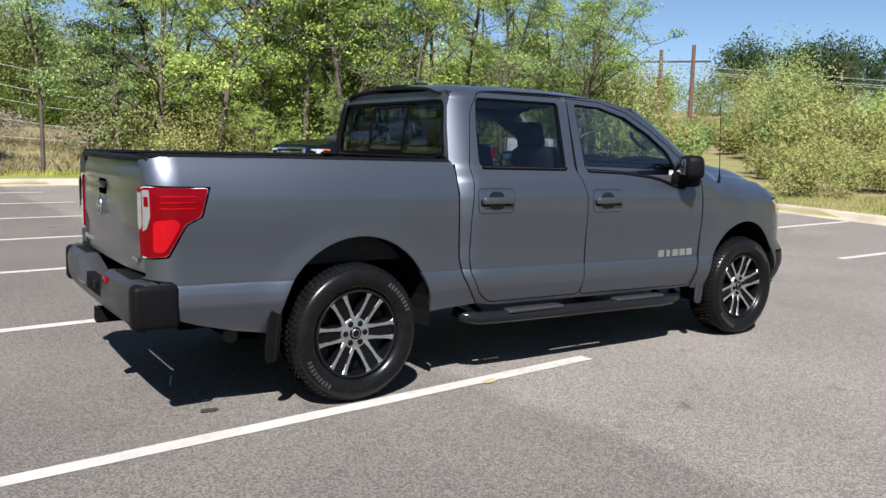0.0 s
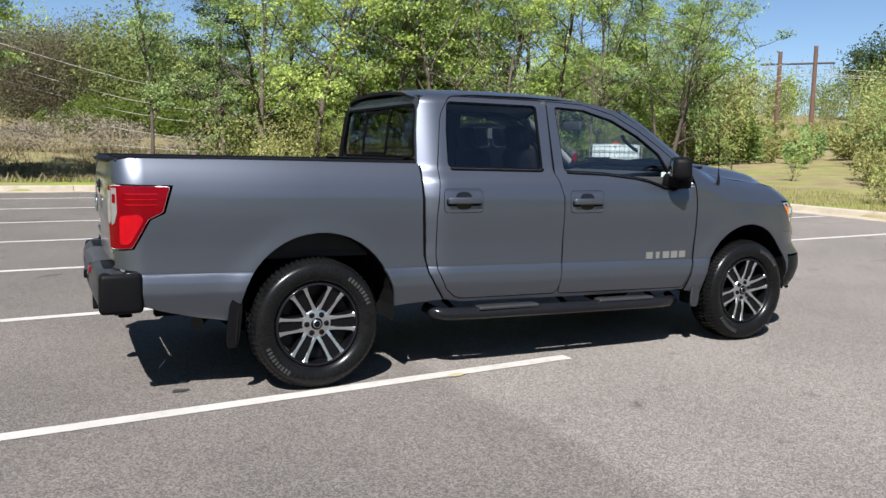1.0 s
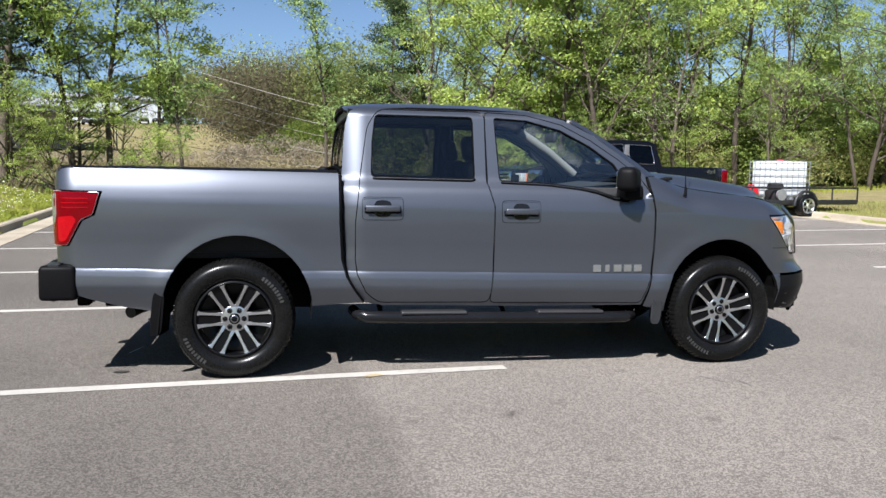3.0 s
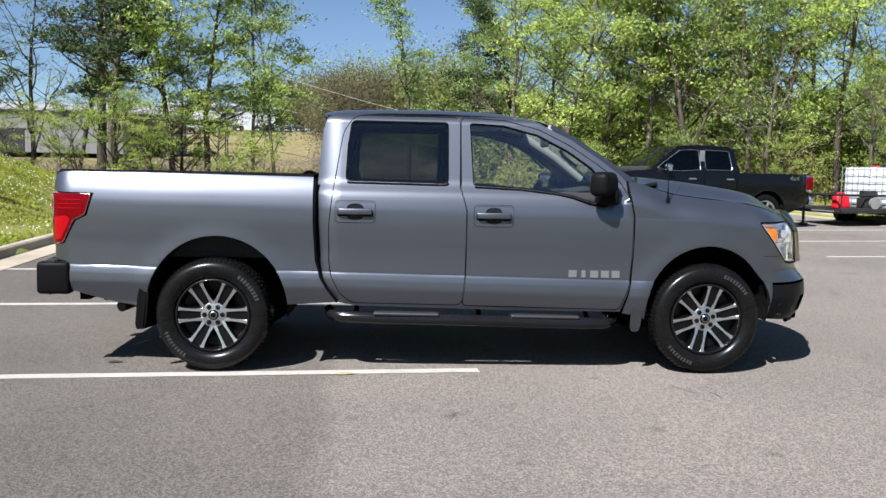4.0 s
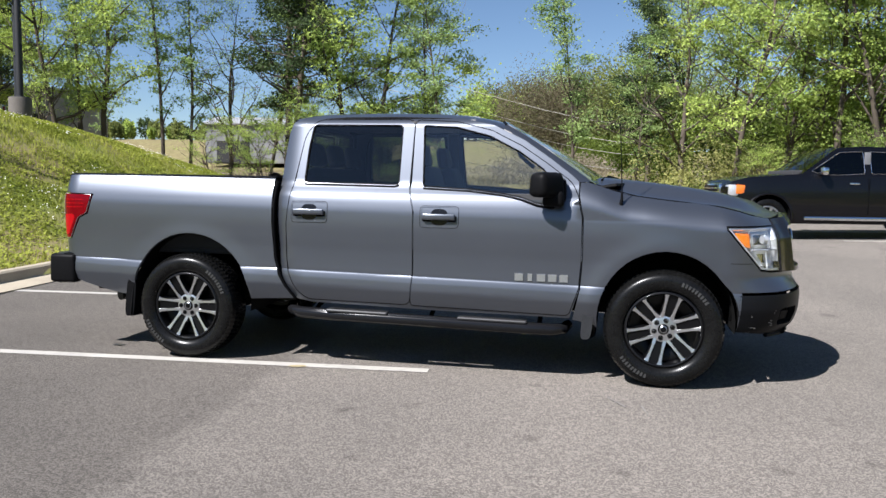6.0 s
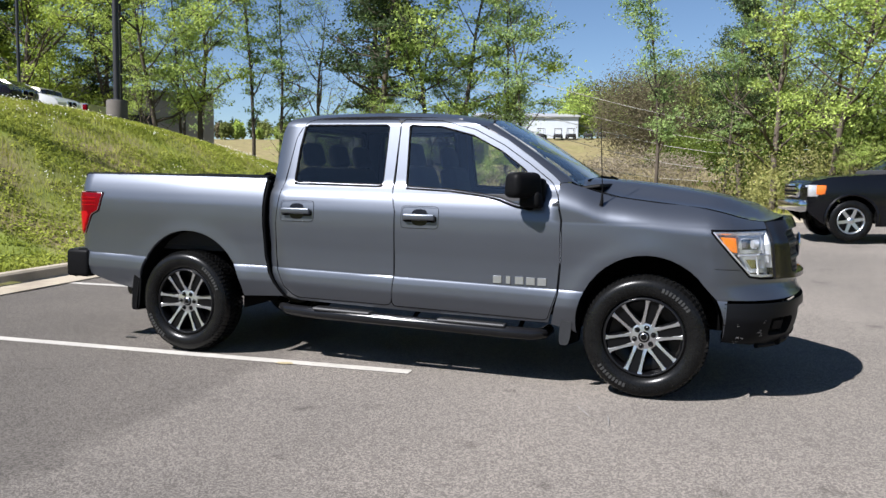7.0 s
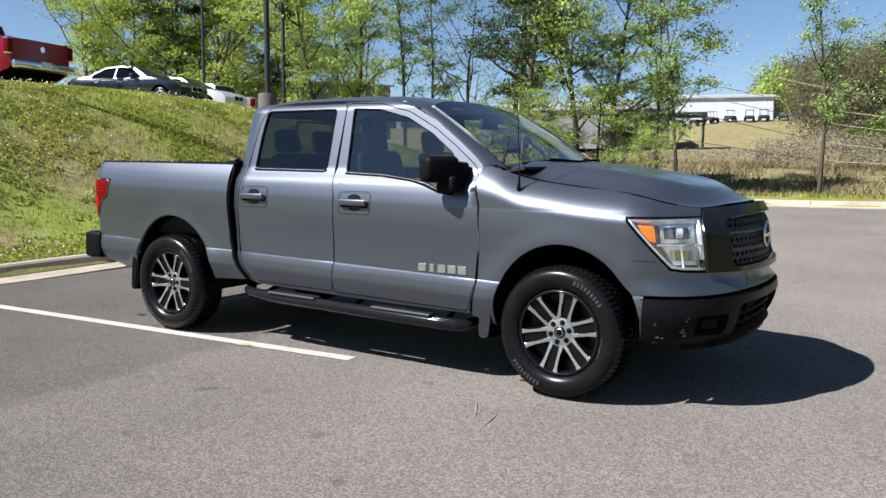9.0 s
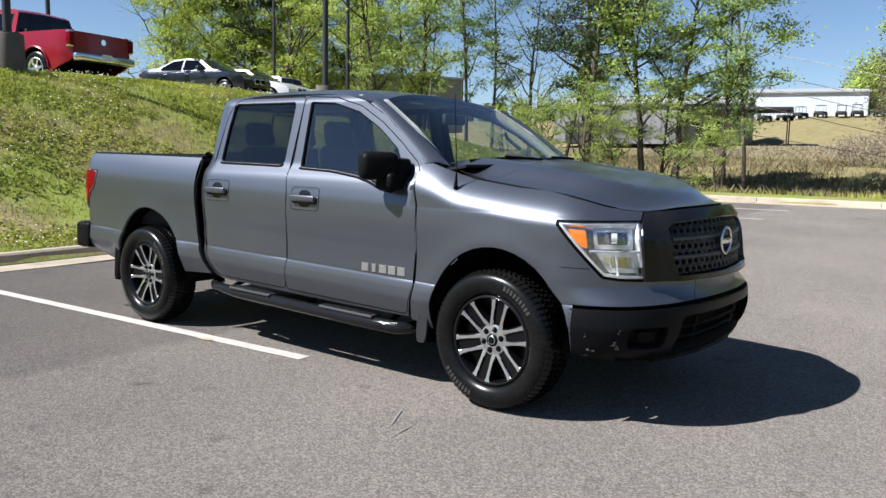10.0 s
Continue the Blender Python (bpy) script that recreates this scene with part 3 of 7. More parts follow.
def far_woods():
    rng = np.random.default_rng(5)

    def band(n, a0, a1, d0, d1, h0, h1):
        out = []
        for _ in range(n):
            a, d = math.radians(rng.uniform(a0, a1)), rng.uniform(d0, d1)
            h = rng.uniform(h0, h1)
            if 0.775 < a < 0.905 and 33 < d < 79:
                # the cleared strip below the power line
                h *= 0.30
            out.append((2 + d * math.sin(a), -5 + d * math.cos(a), h, h * rng.uniform(0.28, 0.42)))
        return out
    build_woods("far_woods", "distant belt of mixed olive spring woodland", band(50, -4, 40, 85, 135, 5, 9) + band(22, -10, -3, 118, 150, 6, 10) + band(50, -60, -10, 120, 150, 1.5, 3.2), leaf_olive, 1, per=700, size=0.32)
    build_woods("far_green_woods", "patches of fresh green in the distant woodland", band(40, -4, 48, 80, 130, 5, 8.5) + band(16, -10, -3, 112, 150, 5, 9) + band(40, -60, -10, 115, 150, 1.5, 3.0), leaf_deep, 11, per=700, size=0.32)
    build_woods("far_bare_woods", "brown trees not yet in leaf in the distant woodland", band(35, -4, 46, 85, 135, 5, 9) + band(14, -10, -3, 118, 150, 6, 10) + band(30, -60, -10, 118, 150, 1.2, 2.6), leaf_rust, 12, per=600, size=0.28)
    build_woods("far_scrub", "pale tan and olive scrub on the open slope", [(x, y, h, w * 1.7) for x, y, h, w in band(150, 44, 88, 42, 90, 1.4, 2.8) + band(200, 50, 98, 27, 45, 0.5, 1.3)], leaf_scrub, 8, per=560, size=0.085)
    build_woods("brush_slope", "tall olive brush and saplings on the eastern slope", [(x, y, h, w * 1.1) for x, y, h, w in band(70, 40, 55, 34, 60, 3.2, 5.6) + band(120, 53, 92, 30, 58, 1.6, 3.3)], leaf_scrub, 28, per=800, size=0.095)
    build_woods("brush_fresh", "fresh pale green saplings among the brush", [(x, y, h, w * 0.8) for x, y, h, w in band(40, 40, 56, 33, 62, 3.0, 6.0) + band(50, 54, 92, 31, 60, 1.6, 3.6)], leaf_pale, 29, per=620, size=0.09)
    build_woods("near_brush", "low tangled brush behind the grass verge", [(x, y, h, w * 1.6) for x, y, h, w in band(230, 50, 100, 19.0, 32, 0.6, 1.5)], leaf_scrub, 30, per=520, size=0.06)
    build_woods("far_green_scrub", "green bushes among the scrub", band(45, 42, 82, 50, 92, 1.8, 4.2) + band(26, 52, 90, 30, 45, 0.6, 1.5) + band(34, 41, 55, 82, 95, 4.5, 7.0), leaf_olive, 13, per=520, size=0.11)
    build_woods("far_pine_ridge", "close row of dark pines along the eastern ridge", [(x, y, h, w * 0.66) for x, y, h, w in band(92, 51.5, 90, 100, 118, 8.0, 10.5)], leaf_pine, 9, per=1500, size=0.24, lift=0.60, tall=0.42)
    build_woods("far_pines", "skyline of tall dark pines on the far ridge", band(36, -9, 20, 130, 165, 9, 13) + band(60, -60, -12, 140, 180, 2.0, 4.5), leaf_pine, 2, per=420, size=0.42)
    build_woods("far_thicket", "brownish leafless thicket on the slope", [(x, y, h, w * 1.6) for x, y, h, w in band(50, 46, 90, 34, 80, 1.0, 2.6)], leaf_rust, 3, per=520, size=0.13)
    build_woods("brown_copse", "brown copse not yet in leaf across the field", band(22, -6.5, -0.5, 66, 78, 7.5, 9.5), leaf_rust, 14, per=2600, size=0.11)
    build_woods("green_copse", "green copse beside the brown one across the field", band(24, -1.5, 8, 66, 82, 8, 10.5), leaf_olive, 15, per=1700, size=0.17)
    build_woods("pale_copse", "pale yellow-green trees in the far copse", band(4, -5.5, -2.5, 78, 84, 9.5, 11) + band(4, 1, 8, 72, 84, 9, 11), leaf_pale, 16, per=1700, size=0.17)
    build_woods("copse_foot", "dark green bushes at the foot of the copse", band(24, -8, 6, 58, 66, 1.6, 3.0), leaf_painted_shade, 17, per=1300, size=0.10)
    build_woods("ridge_foot", "olive scrub under the pine ridge", band(70, 46, 94, 88, 100, 3.5, 5.0), leaf_olive, 18, per=500, size=0.2)
    build_woods("bright_bushes", "fresh green bushes dotted over the slope", band(20, 46, 85, 40, 85, 1.5, 3.4), leaf_spring, 19, per=600, size=0.12)
    # shade below the trees comes from the darkened leaf colour
    build_woods("mid_thicket", "undergrowth below the trees, leaf colour darkened as shade", band(70, 12, 45, 37, 50, 2.0, 4.5), leaf_painted_shade, 4, per=1100, size=0.15)
    # added belt behind the eye, unseen except in reflections on the paint
    build_woods("woods_behind", "added woodland, out of view, closing the place behind the car park", band(150, 100, 260, 60, 100, 8, 14), leaf_deep, 6, per=200, size=1.0)


far_woods()


def wood_foot():
    """Brush and young growth that closes the foot of the tree belt east of the gap."""
    rng = np.random.default_rng(61)

    def row(n, x0, x1, d0, d1, h0, h1):
        out = []
        for _ in range(n):
            x = rng.uniform(x0, x1)
            h = rng.uniform(h0, h1)
            out.append((x, 17.75 + 0.07 * x + rng.uniform(d0, d1), h, h * rng.uniform(0.35, 0.6)))
        return out
    build_woods("edge_brush", "olive brush and saplings at the foot of the trees", row(46, 4.5, 26, 3.2, 7.0, 1.2, 3.0), leaf_scrub, 62, per=900, size=0.065)
    build_woods("edge_green", "fresh green undergrowth at the foot of the trees", row(34, 3.5, 26, 3.5, 8.0, 1.5, 3.8), leaf_spring, 63, per=800, size=0.075)
    build_woods("edge_shade", "undergrowth inside the tree belt, shade put into its leaf colour", row(60, 4.0, 26, 7.0, 12.0, 2.5, 4.5), leaf_painted_shade, 64, per=700, size=0.10)


wood_foot()
build_woods("vine_heap", "grey-brown mound of dead vines and brush", [(-0.2, 36, 2.0, 2.2), (1.6, 36.5, 1.7, 1.8), (-2.4, 37, 1.5, 1.6), (5.2, 34, 1.3, 2.2), (8.0, 35, 1.3, 1.8), (-20, 40, 0.8, 4), (-12, 41, 0.7, 4), (-6, 44, 0.8, 5)], leaf_dry, 7, per=3200, size=0.065)


def build_grass(name, label, count, area, size, leaf, seed, lean=0.5):
    """Loose grass: single bent blades standing on the ground within an area."""
    rng = np.random.default_rng(seed)
    verts, faces = [], []
    n = 0
    x0, x1, y0, y1, test = area
    while n < count:
        x, y = rng.uniform(x0, x1), rng.uniform(y0, y1)
        if not test(x, y):
            continue
        n += 1
        z = ground_z(x, y) - 0.03
        h = size * rng.uniform(0.5, 1.3)
        a = rng.uniform(0, 6.283)
        w = h * 0.10
        dx, dy = math.cos(a), math.sin(a)
        b = rng.uniform(0, 6.283)
        l = lean * h * rng.random()
        i = len(verts)
        verts += [(x - dx * w, y - dy * w, z), (x + dx * w, y + dy * w, z), (x + math.cos(b) * l, y + math.sin(b) * l, z + h)]
        faces.append((i, i + 1, i + 2))
    ob = from_lists(name, verts, faces, leaf, None, "", False)
    return tagged(ob, label, "grass", kind="stuff")


blade = leaf_material("blade", (0.175, 0.205, 0.030), (0.375, 0.385, 0.085), thin=0.3)
straw = leaf_material("straw", (0.17, 0.145, 0.075), (0.30, 0.25, 0.145), thin=0.2)
petal = material("petal", (0.75, 0.74, 0.66), 0.8, vary=0.1)
build_grass("bank_grass", "mown spring grass on the bank with dry patches", 95000, (-14, -4.0, -8, 26, lambda x, y: -in_left(x, y) > 0.22 and in_far(x, y) > -1), 0.095, blade, 21)
build_grass("verge_grass", "rough green grass behind the far kerb", 9000, (-8, 24, 20, 30, lambda x, y: 0.22 < -in_far(x, y) < 6), 0.16, blade, 22)
verge_blade = leaf_material("verge_blade", (0.15, 0.16, 0.048), (0.34, 0.315, 0.115), thin=0.3)
build_grass("east_verge_grass", "thin dry grass strip behind the kerb", 16000, (12, 26, -8, 20, lambda x, y: 0.22 < -in_right(x, y) < 5), 0.11, verge_blade, 23)
build_grass("dry_grass", "dry winter grass in the field", 34000, (-30, 20, 21, 60, lambda x, y: -in_far(x, y) > 0.5), 0.17, straw, 24, 0.4)


brush = leaf_material("brush", (0.11, 0.098, 0.052), (0.27, 0.225, 0.13), thin=0.2)
build_grass("dead_brush", "brown dead brush and stalks beyond the verge", 26000, (-30, 7, 20, 42, lambda x, y: -in_far(x, y) > 2.4 and noise.noise(Vector((x * 0.35, y * 0.35, 4.0))) > -0.25), 0.27, brush, 26, 1.4)


def build_weeds():
    """Low broad-leaved weeds in patches over the bank."""
    rng = np.random.default_rng(41)
    pts = []
    while len(pts) < 70000:
        x, y = rng.uniform(-12.5, -4.3), rng.uniform(-6, 19)
        if -in_left(x, y) < 0.25 or noise.noise(Vector((x * 0.9, y * 0.7, 2.0))) + 0.6 * noise.noise(Vector((x * 2.9, y * 2.9, 5.0))) < -0.22 + 0.3 * rng.random():
            continue
        pts.append((x, y, ground_z(x, y) + 0.06 * rng.random()))
    v, f = leaf_cards(pts, 0.044, rng, 2.2)
    tagged(from_lists("bank_weeds", v, f, weed_leaf, None, "", False), "low leafy weeds in patches on the bank", "weeds", kind="stuff")


weed_leaf = leaf_material("weed_leaf", (0.17, 0.205, 0.030), (0.40, 0.43, 0.09), thin=0.3)
build_weeds()


def build_clover():
    """White clover heads scattered in drifts over the bank."""
    rng = np.random.default_rng(31)
    verts, faces = [], []
    n = 0
    while n < 2300:
        x, y = rng.uniform(-13, -4.4), rng.uniform(-6, 20)
        if -in_left(x, y) < 0.4 or noise.noise(Vector((x * 0.5, y * 0.35, 7.0))) + 0.25 * noise.noise(Vector((x * 1.7, y * 1.7, 1.0))) < 0.05:
            continue
        n += 1
        z = ground_z(x, y) + rng.uniform(0.05, 0.13)
        r = rng.uniform(0.006, 0.012)
        i = len(verts)
        verts += [(x - r, y - r, z), (x + r, y - r, z), (x + r, y + r, z), (x - r, y + r, z), (x, y, z + r * 1.3), (x, y, z - r)]
        faces += [(i, i + 1, i + 4), (i + 1, i + 2, i + 4), (i + 2, i + 3, i + 4), (i + 3, i, i + 4), (i + 1, i, i + 5), (i + 2, i + 1, i + 5), (i + 3, i + 2, i + 5), (i, i + 3, i + 5)]
    ob = from_lists("clover_flowers", verts, faces, petal, None, "", False)
    tagged(ob, "white clover flowers scattered in the bank grass", "flowers", kind="stuff")


build_clover()


def ground_mark(name, label, cx, cy, rx, ry, mat, seed, deg=0.0, lift=0.006):
    """A thin uneven patch on the asphalt."""
    rnd = random.Random(seed)
    a0 = radians(deg)
    pts = []
    for i in range(18):
        a = 2 * math.pi * i / 18
        k = rnd.uniform(0.75, 1.15)
        u, v = rx * k * math.cos(a), ry * k * math.sin(a)
        pts.append((cx + u * math.cos(a0) - v * math.sin(a0), cy + u * math.sin(a0) + v * math.cos(a0), lot_z(cx, cy) + lift))
    ob = from_lists(name, pts, [tuple(range(18))], mat, None, "", False)
    tagged(ob, label, "stain", "marks on the asphalt", "structure")


oil = material("oil", (0.035, 0.033, 0.031), 0.6, vary=0.2, fine=60)
yellow_mark = material("yellow_mark", (0.34, 0.28, 0.16), 0.85, vary=0.2, fine=60)
scrape = material("scrape", (0.17, 0.16, 0.15), 0.85, vary=0.15, fine=60)
chalk = material("chalk", (0.45, 0.44, 0.42), 0.85, vary=0.15, fine=60)
ground_mark("oil_stain", "small dark oil stain on the asphalt", -0.78, -0.70, 0.055, 0.035, oil, 1)
ground_mark("oil_stain", "small dark oil stain on the asphalt", -2.4, -1.9, 0.05, 0.035, oil, 2)
ground_mark("yellow_paint_mark", "faded yellow paint patch on the bay line", 0.93, -1.03, 0.07, 0.035, yellow_mark, 3, 10, 0.008)
ground_mark("pale_scrape", "thin pale scrape on the asphalt", 3.25, -1.42, 0.14, 0.006, scrape, 4, 120)
ground_mark("pale_scrape", "thin pale scrape on the asphalt", 3.42, -1.55, 0.10, 0.005, scrape, 5, 100)
ground_mark("chalk_bit", "pale fleck on the asphalt", -0.74, -0.52, 0.022, 0.012, chalk, 6)
ground_mark("chalk_bit", "pale fleck on the asphalt", -1.74, -1.68, 0.03, 0.018, chalk, 7)
ground_mark("chalk_stroke", "thin pale stroke on the asphalt", -0.80, -0.02, 0.13, 0.006, chalk, 8, 72)

# ---- the grey crew-cab pickup ----
grey_paint = paint("grey_paint", (0.109, 0.119, 0.141), metal=0.84, rough=0.41, coat=0.75)
grey_paint.node_tree.nodes["Principled BSDF"].inputs["Coat Roughness"].default_value = 0.13
black_plastic = material("black_plastic", (0.005, 0.005, 0.0055), 0.48, vary=0.15, scale=4, fine=200, spec=0.06)
dark_bumper = material("dark_bumper", (0.006, 0.0065, 0.0075), 0.36, vary=0.10, scale=5, fine=200, spec=0.09)
step_grey = material("step_grey", (0.034, 0.035, 0.039), 0.34, metal=0.3, vary=0.10, scale=5, fine=200, spec=0.3)
gloss_black = material("gloss_black", (0.008, 0.008, 0.009), 0.14, vary=0.1, coat=0.15, spec=0.25)
seal = material("seal", (0.003, 0.003, 0.0035), 0.55, vary=0.1, spec=0.04)
under = material("under", (0.004, 0.004, 0.004), 0.9, vary=0.3, scale=6, fine=40, spec=0.1)
liner = material("liner", (0.014, 0.014, 0.015), 0.8, vary=0.2, scale=8, fine=120, bump=0.3, bump_scale=150)
rubber = material("rubber", (0.0055, 0.0055, 0.0055), 0.27, vary=0.3, scale=9, fine=70, spec=0.20)
rubber_glint = material("rubber_glint", (0.032, 0.032, 0.032), 0.35, vary=0.3, scale=9, fine=70, spec=0.5)
chrome = material("chrome", (0.75, 0.76, 0.78), 0.10, metal=1.0, vary=0.03)
satin = material("satin", (0.55, 0.56, 0.58), 0.28, metal=1.0, vary=0.05, fine=200)
machined = material("machined", (0.78, 0.79, 0.81), 0.30, metal=1.0, vary=0.04, fine=300)
pocket = material("pocket", (0.003, 0.003, 0.0035), 0.30, vary=0.1, spec=0.25)
red_lens = material("red_lens", (0.115, 0.0008, 0.0035), 0.12, vary=0.06, scale=20, fine=120, coat=0.0, spec=0.15)
lamp_glow = material("lamp_glow", (0.30, 0.003, 0.007), 0.12, vary=0.10, scale=30, fine=150, coat=0.0, spec=0.15)
clear_lens = material("clear_lens", (0.17, 0.165, 0.16), 0.12, vary=0.1, scale=30, fine=120, coat=1.0)
amber = material("amber", (0.78, 0.20, 0.012), 0.25, vary=0.08, scale=60, fine=200, coat=1.0)
lamp_dark = material("lamp_dark", (0.27, 0.27, 0.285), 0.22, metal=0.8, vary=0.2, scale=25, fine=90)
lamp_silver = material("lamp_silver", (0.80, 0.81, 0.83), 0.34, metal=0.7, vary=0.12, scale=25, fine=90)
cloth = material("cloth", (0.022, 0.022, 0.024), 0.9, vary=0.2, scale=12, fine=200)
dash_mat = material("dash_mat", (0.030, 0.030, 0.032), 0.7, vary=0.1)
paper = material("paper", (0.75, 0.75, 0.74), 0.8, vary=0.05)
glass_dark = glass("glass_dark", (0.34, 0.37, 0.38), 0.055)
glass_front = glass("glass_front", (0.85, 0.89, 0.87), 0.11)
glass_screen = glass("glass_screen", (0.76, 0.82, 0.80), 0.06)
glass_clear = glass("glass_clear", (0.93, 0.94, 0.95), 0.06)
mirror_mat = material("mirror_mat", (0.42, 0.43, 0.45), 0.02, metal=1.0, vary=0.0)
exhaust_mat = material("exhaust_mat", (0.010, 0.009, 0.008), 0.6, metal=0.2, vary=0.2)

side_prof = curve((0.38, 0.885), (0.46, 0.925), (0.55, 0.957), (0.597, 0.9680), (0.645, 0.9660), (0.660, 0.9638), (0.6955, 0.9562), (0.7035, 0.9520), (0.7125, 0.9526), (0.75, 0.9522), (0.85, 0.9540), (0.95, 0.9605),
                  (1.06, 0.9655), (1.14, 0.9625), (1.21, 0.950), (1.28, 0.928), (1.34, 0.899), (1.38, 0.872), (1.41, 0.84))
side_off = curve((-1.25, -0.05), (-0.85, -0.028), (0.0, 0.0), (0.7, 0.0), (2.0, 0.003), (2.9, 0.016), (3.4, 0.014), (3.95, -0.018), (4.3, -0.03))
front_edge = curve((2.85, 1.42), (3.1, 1.375), (3.3, 1.315), (3.6, 1.278), (3.9, 1.245), (4.08, 1.217), (4.2, 1.193), (4.34, 1.174), (4.46, 1.166), (4.56, 1.171), (4.75, 1.185), (5.05, 1.192))


def flare(x, z):
    out = 0.0
    for hx in (0.02, 3.55):
        r = math.hypot(x - hx, (z - 0.44))
        out += 0.012 * math.exp(-((r - 0.50) / 0.085) ** 2) if z > 0.4 else 0
    return out


def gap_x(z):
    """Where the gap between the bed and the cab runs at height z."""
    knots = ((0.40, 0.941), (0.50, 0.868), (0.585, 0.8065), (0.68, 0.752), (0.80, 0.720), (1.05, 0.707), (1.40, 0.7085), (1.9, 0.712))
    for (z0, x0), (z1, x1) in zip(knots, knots[1:]):
        if z <= z1:
            return x0 + (x1 - x0) * max(0.0, z - z0) / (z1 - z0)
    return knots[-1][1]


def half_width(x, z):
    """Half the pickup's width over the side at height z."""
    body = side_prof(z + 0.018 * (x - 1.9)) + side_off(x) + flare(x, z)
    gx = gap_x(z)
    if x < gx:
        if x < -0.98:
            u = min(1.0, (-0.98 - x) / 0.165)
            body -= 0.14 * (1 - math.sqrt(max(0.0, 1 - u * u)))
        return body
    if x > 2.96:
        d = front_edge(x) - z
        base = side_prof(min(z, 1.14) + 0.018 * (x - 1.9)) + side_off(x) + flare(x, z)
        return base - (0.11 + 0.06 * smooth(2.95, 3.3, x)) * max(0.0, 1 - d / (0.22 - 0.07 * smooth(3.2, 4.3, x) - 0.035 * (1 - smooth(3.4, 3.85, x)))) ** 2
    green = 0.872 - 0.27 * (z - 1.35)
    if z > 1.79:
        green -= 0.07 * ((z - 1.79) / 0.075) ** 2
    t = smooth(1.27, 1.39, z)
    w = body * (1 - t) + green * t
    if x < gx + 0.19:
        w -= (0.028 + 0.027 * smooth(0.55, 0.9, z)) * ((gx + 0.19 - x) / 0.18) ** 2
    return w


nose = curve((0.36, 0.55), (0.45, 0.63), (0.56, 0.655), (0.66, 0.65), (0.72, 0.615), (0.85, 0.60), (1.0, 0.585), (1.1, 0.56), (1.2, 0.49))
nose_pow = curve((0.3, 2.5), (0.66, 2.5), (0.78, 2.05), (1.3, 2.0))




def round_front(s, z, inset=0.0):
    """The skin from the right side round the nose to the left one, s running on from x = 3.9."""
    if s <= 3.9:
        return Vector((s, -half_width(s, z) + inset, z))
    th = (s - 3.9) / 1.15 * math.pi / 2
    e = 2 / nose_pow(z)
    near = s if s < 5.05 else 10.1 - s
    tuck = max(0.0, 1 - (front_edge(near) - z) / (0.22 - 0.07 * smooth(3.2, 4.3, near))) ** 2
    w, a = side_prof(min(z, 1.14) + 0.036) + side_off(3.9) + flare(3.9, z) - 0.17 * tuck - inset, nose(min(z, 1.1)) - 0.05 * tuck - inset
    sn, cs = math.sin(th), math.cos(th)
    return Vector((3.9 + a * abs(sn) ** e, -w * math.copysign(abs(cs) ** e, cs), z))


def right_side(x, z, inset=0.0):
    return Vector((x, -half_width(x, z) + inset, z))


hood_mid = curve((2.9, 1.435), (3.1, 1.43), (3.36, 1.41), (3.63, 1.38), (3.97, 1.328), (4.23, 1.270), (4.36, 1.236), (4.48, 1.19))
HOOD_Y, HOOD_X = 0.775, 0.508


def hood_top(x, y):
    """The hood: a crowned sheet that meets the fenders and the grille along their upper edge."""
    a = abs(y)
    mid = hood_mid(x) - 0.018 * (a / 0.6) ** 2 + 0.012 * smooth(0.30, 0.42, a) * (1 - smooth(3.9, 4.3, x))
    if x <= 3.9:
        rho, s = a / HOOD_Y, x
    else:
        rho = math.hypot((x - 3.9) / HOOD_X, a / HOOD_Y)
        s = 3.9 + 1.15 * math.atan2((x - 3.9) / HOOD_X, a / HOOD_Y) / (math.pi / 2)
    return Vector((x, y, mid + (front_edge(s) - 0.003 - mid) * smooth(0.62, 1.02, rho)))


roof_mid = curve((0.72, 1.885), (0.95, 1.915), (1.5, 1.925), (1.95, 1.915), (2.25, 1.878), (2.45, 1.822), (2.6, 1.77))


def roof_top(x, y):
    a = abs(y)
    return Vector((x, y, roof_mid(x) - 0.02 * (a / 0.5) ** 2 - 0.04 * smooth(0.48, 0.74, a)))


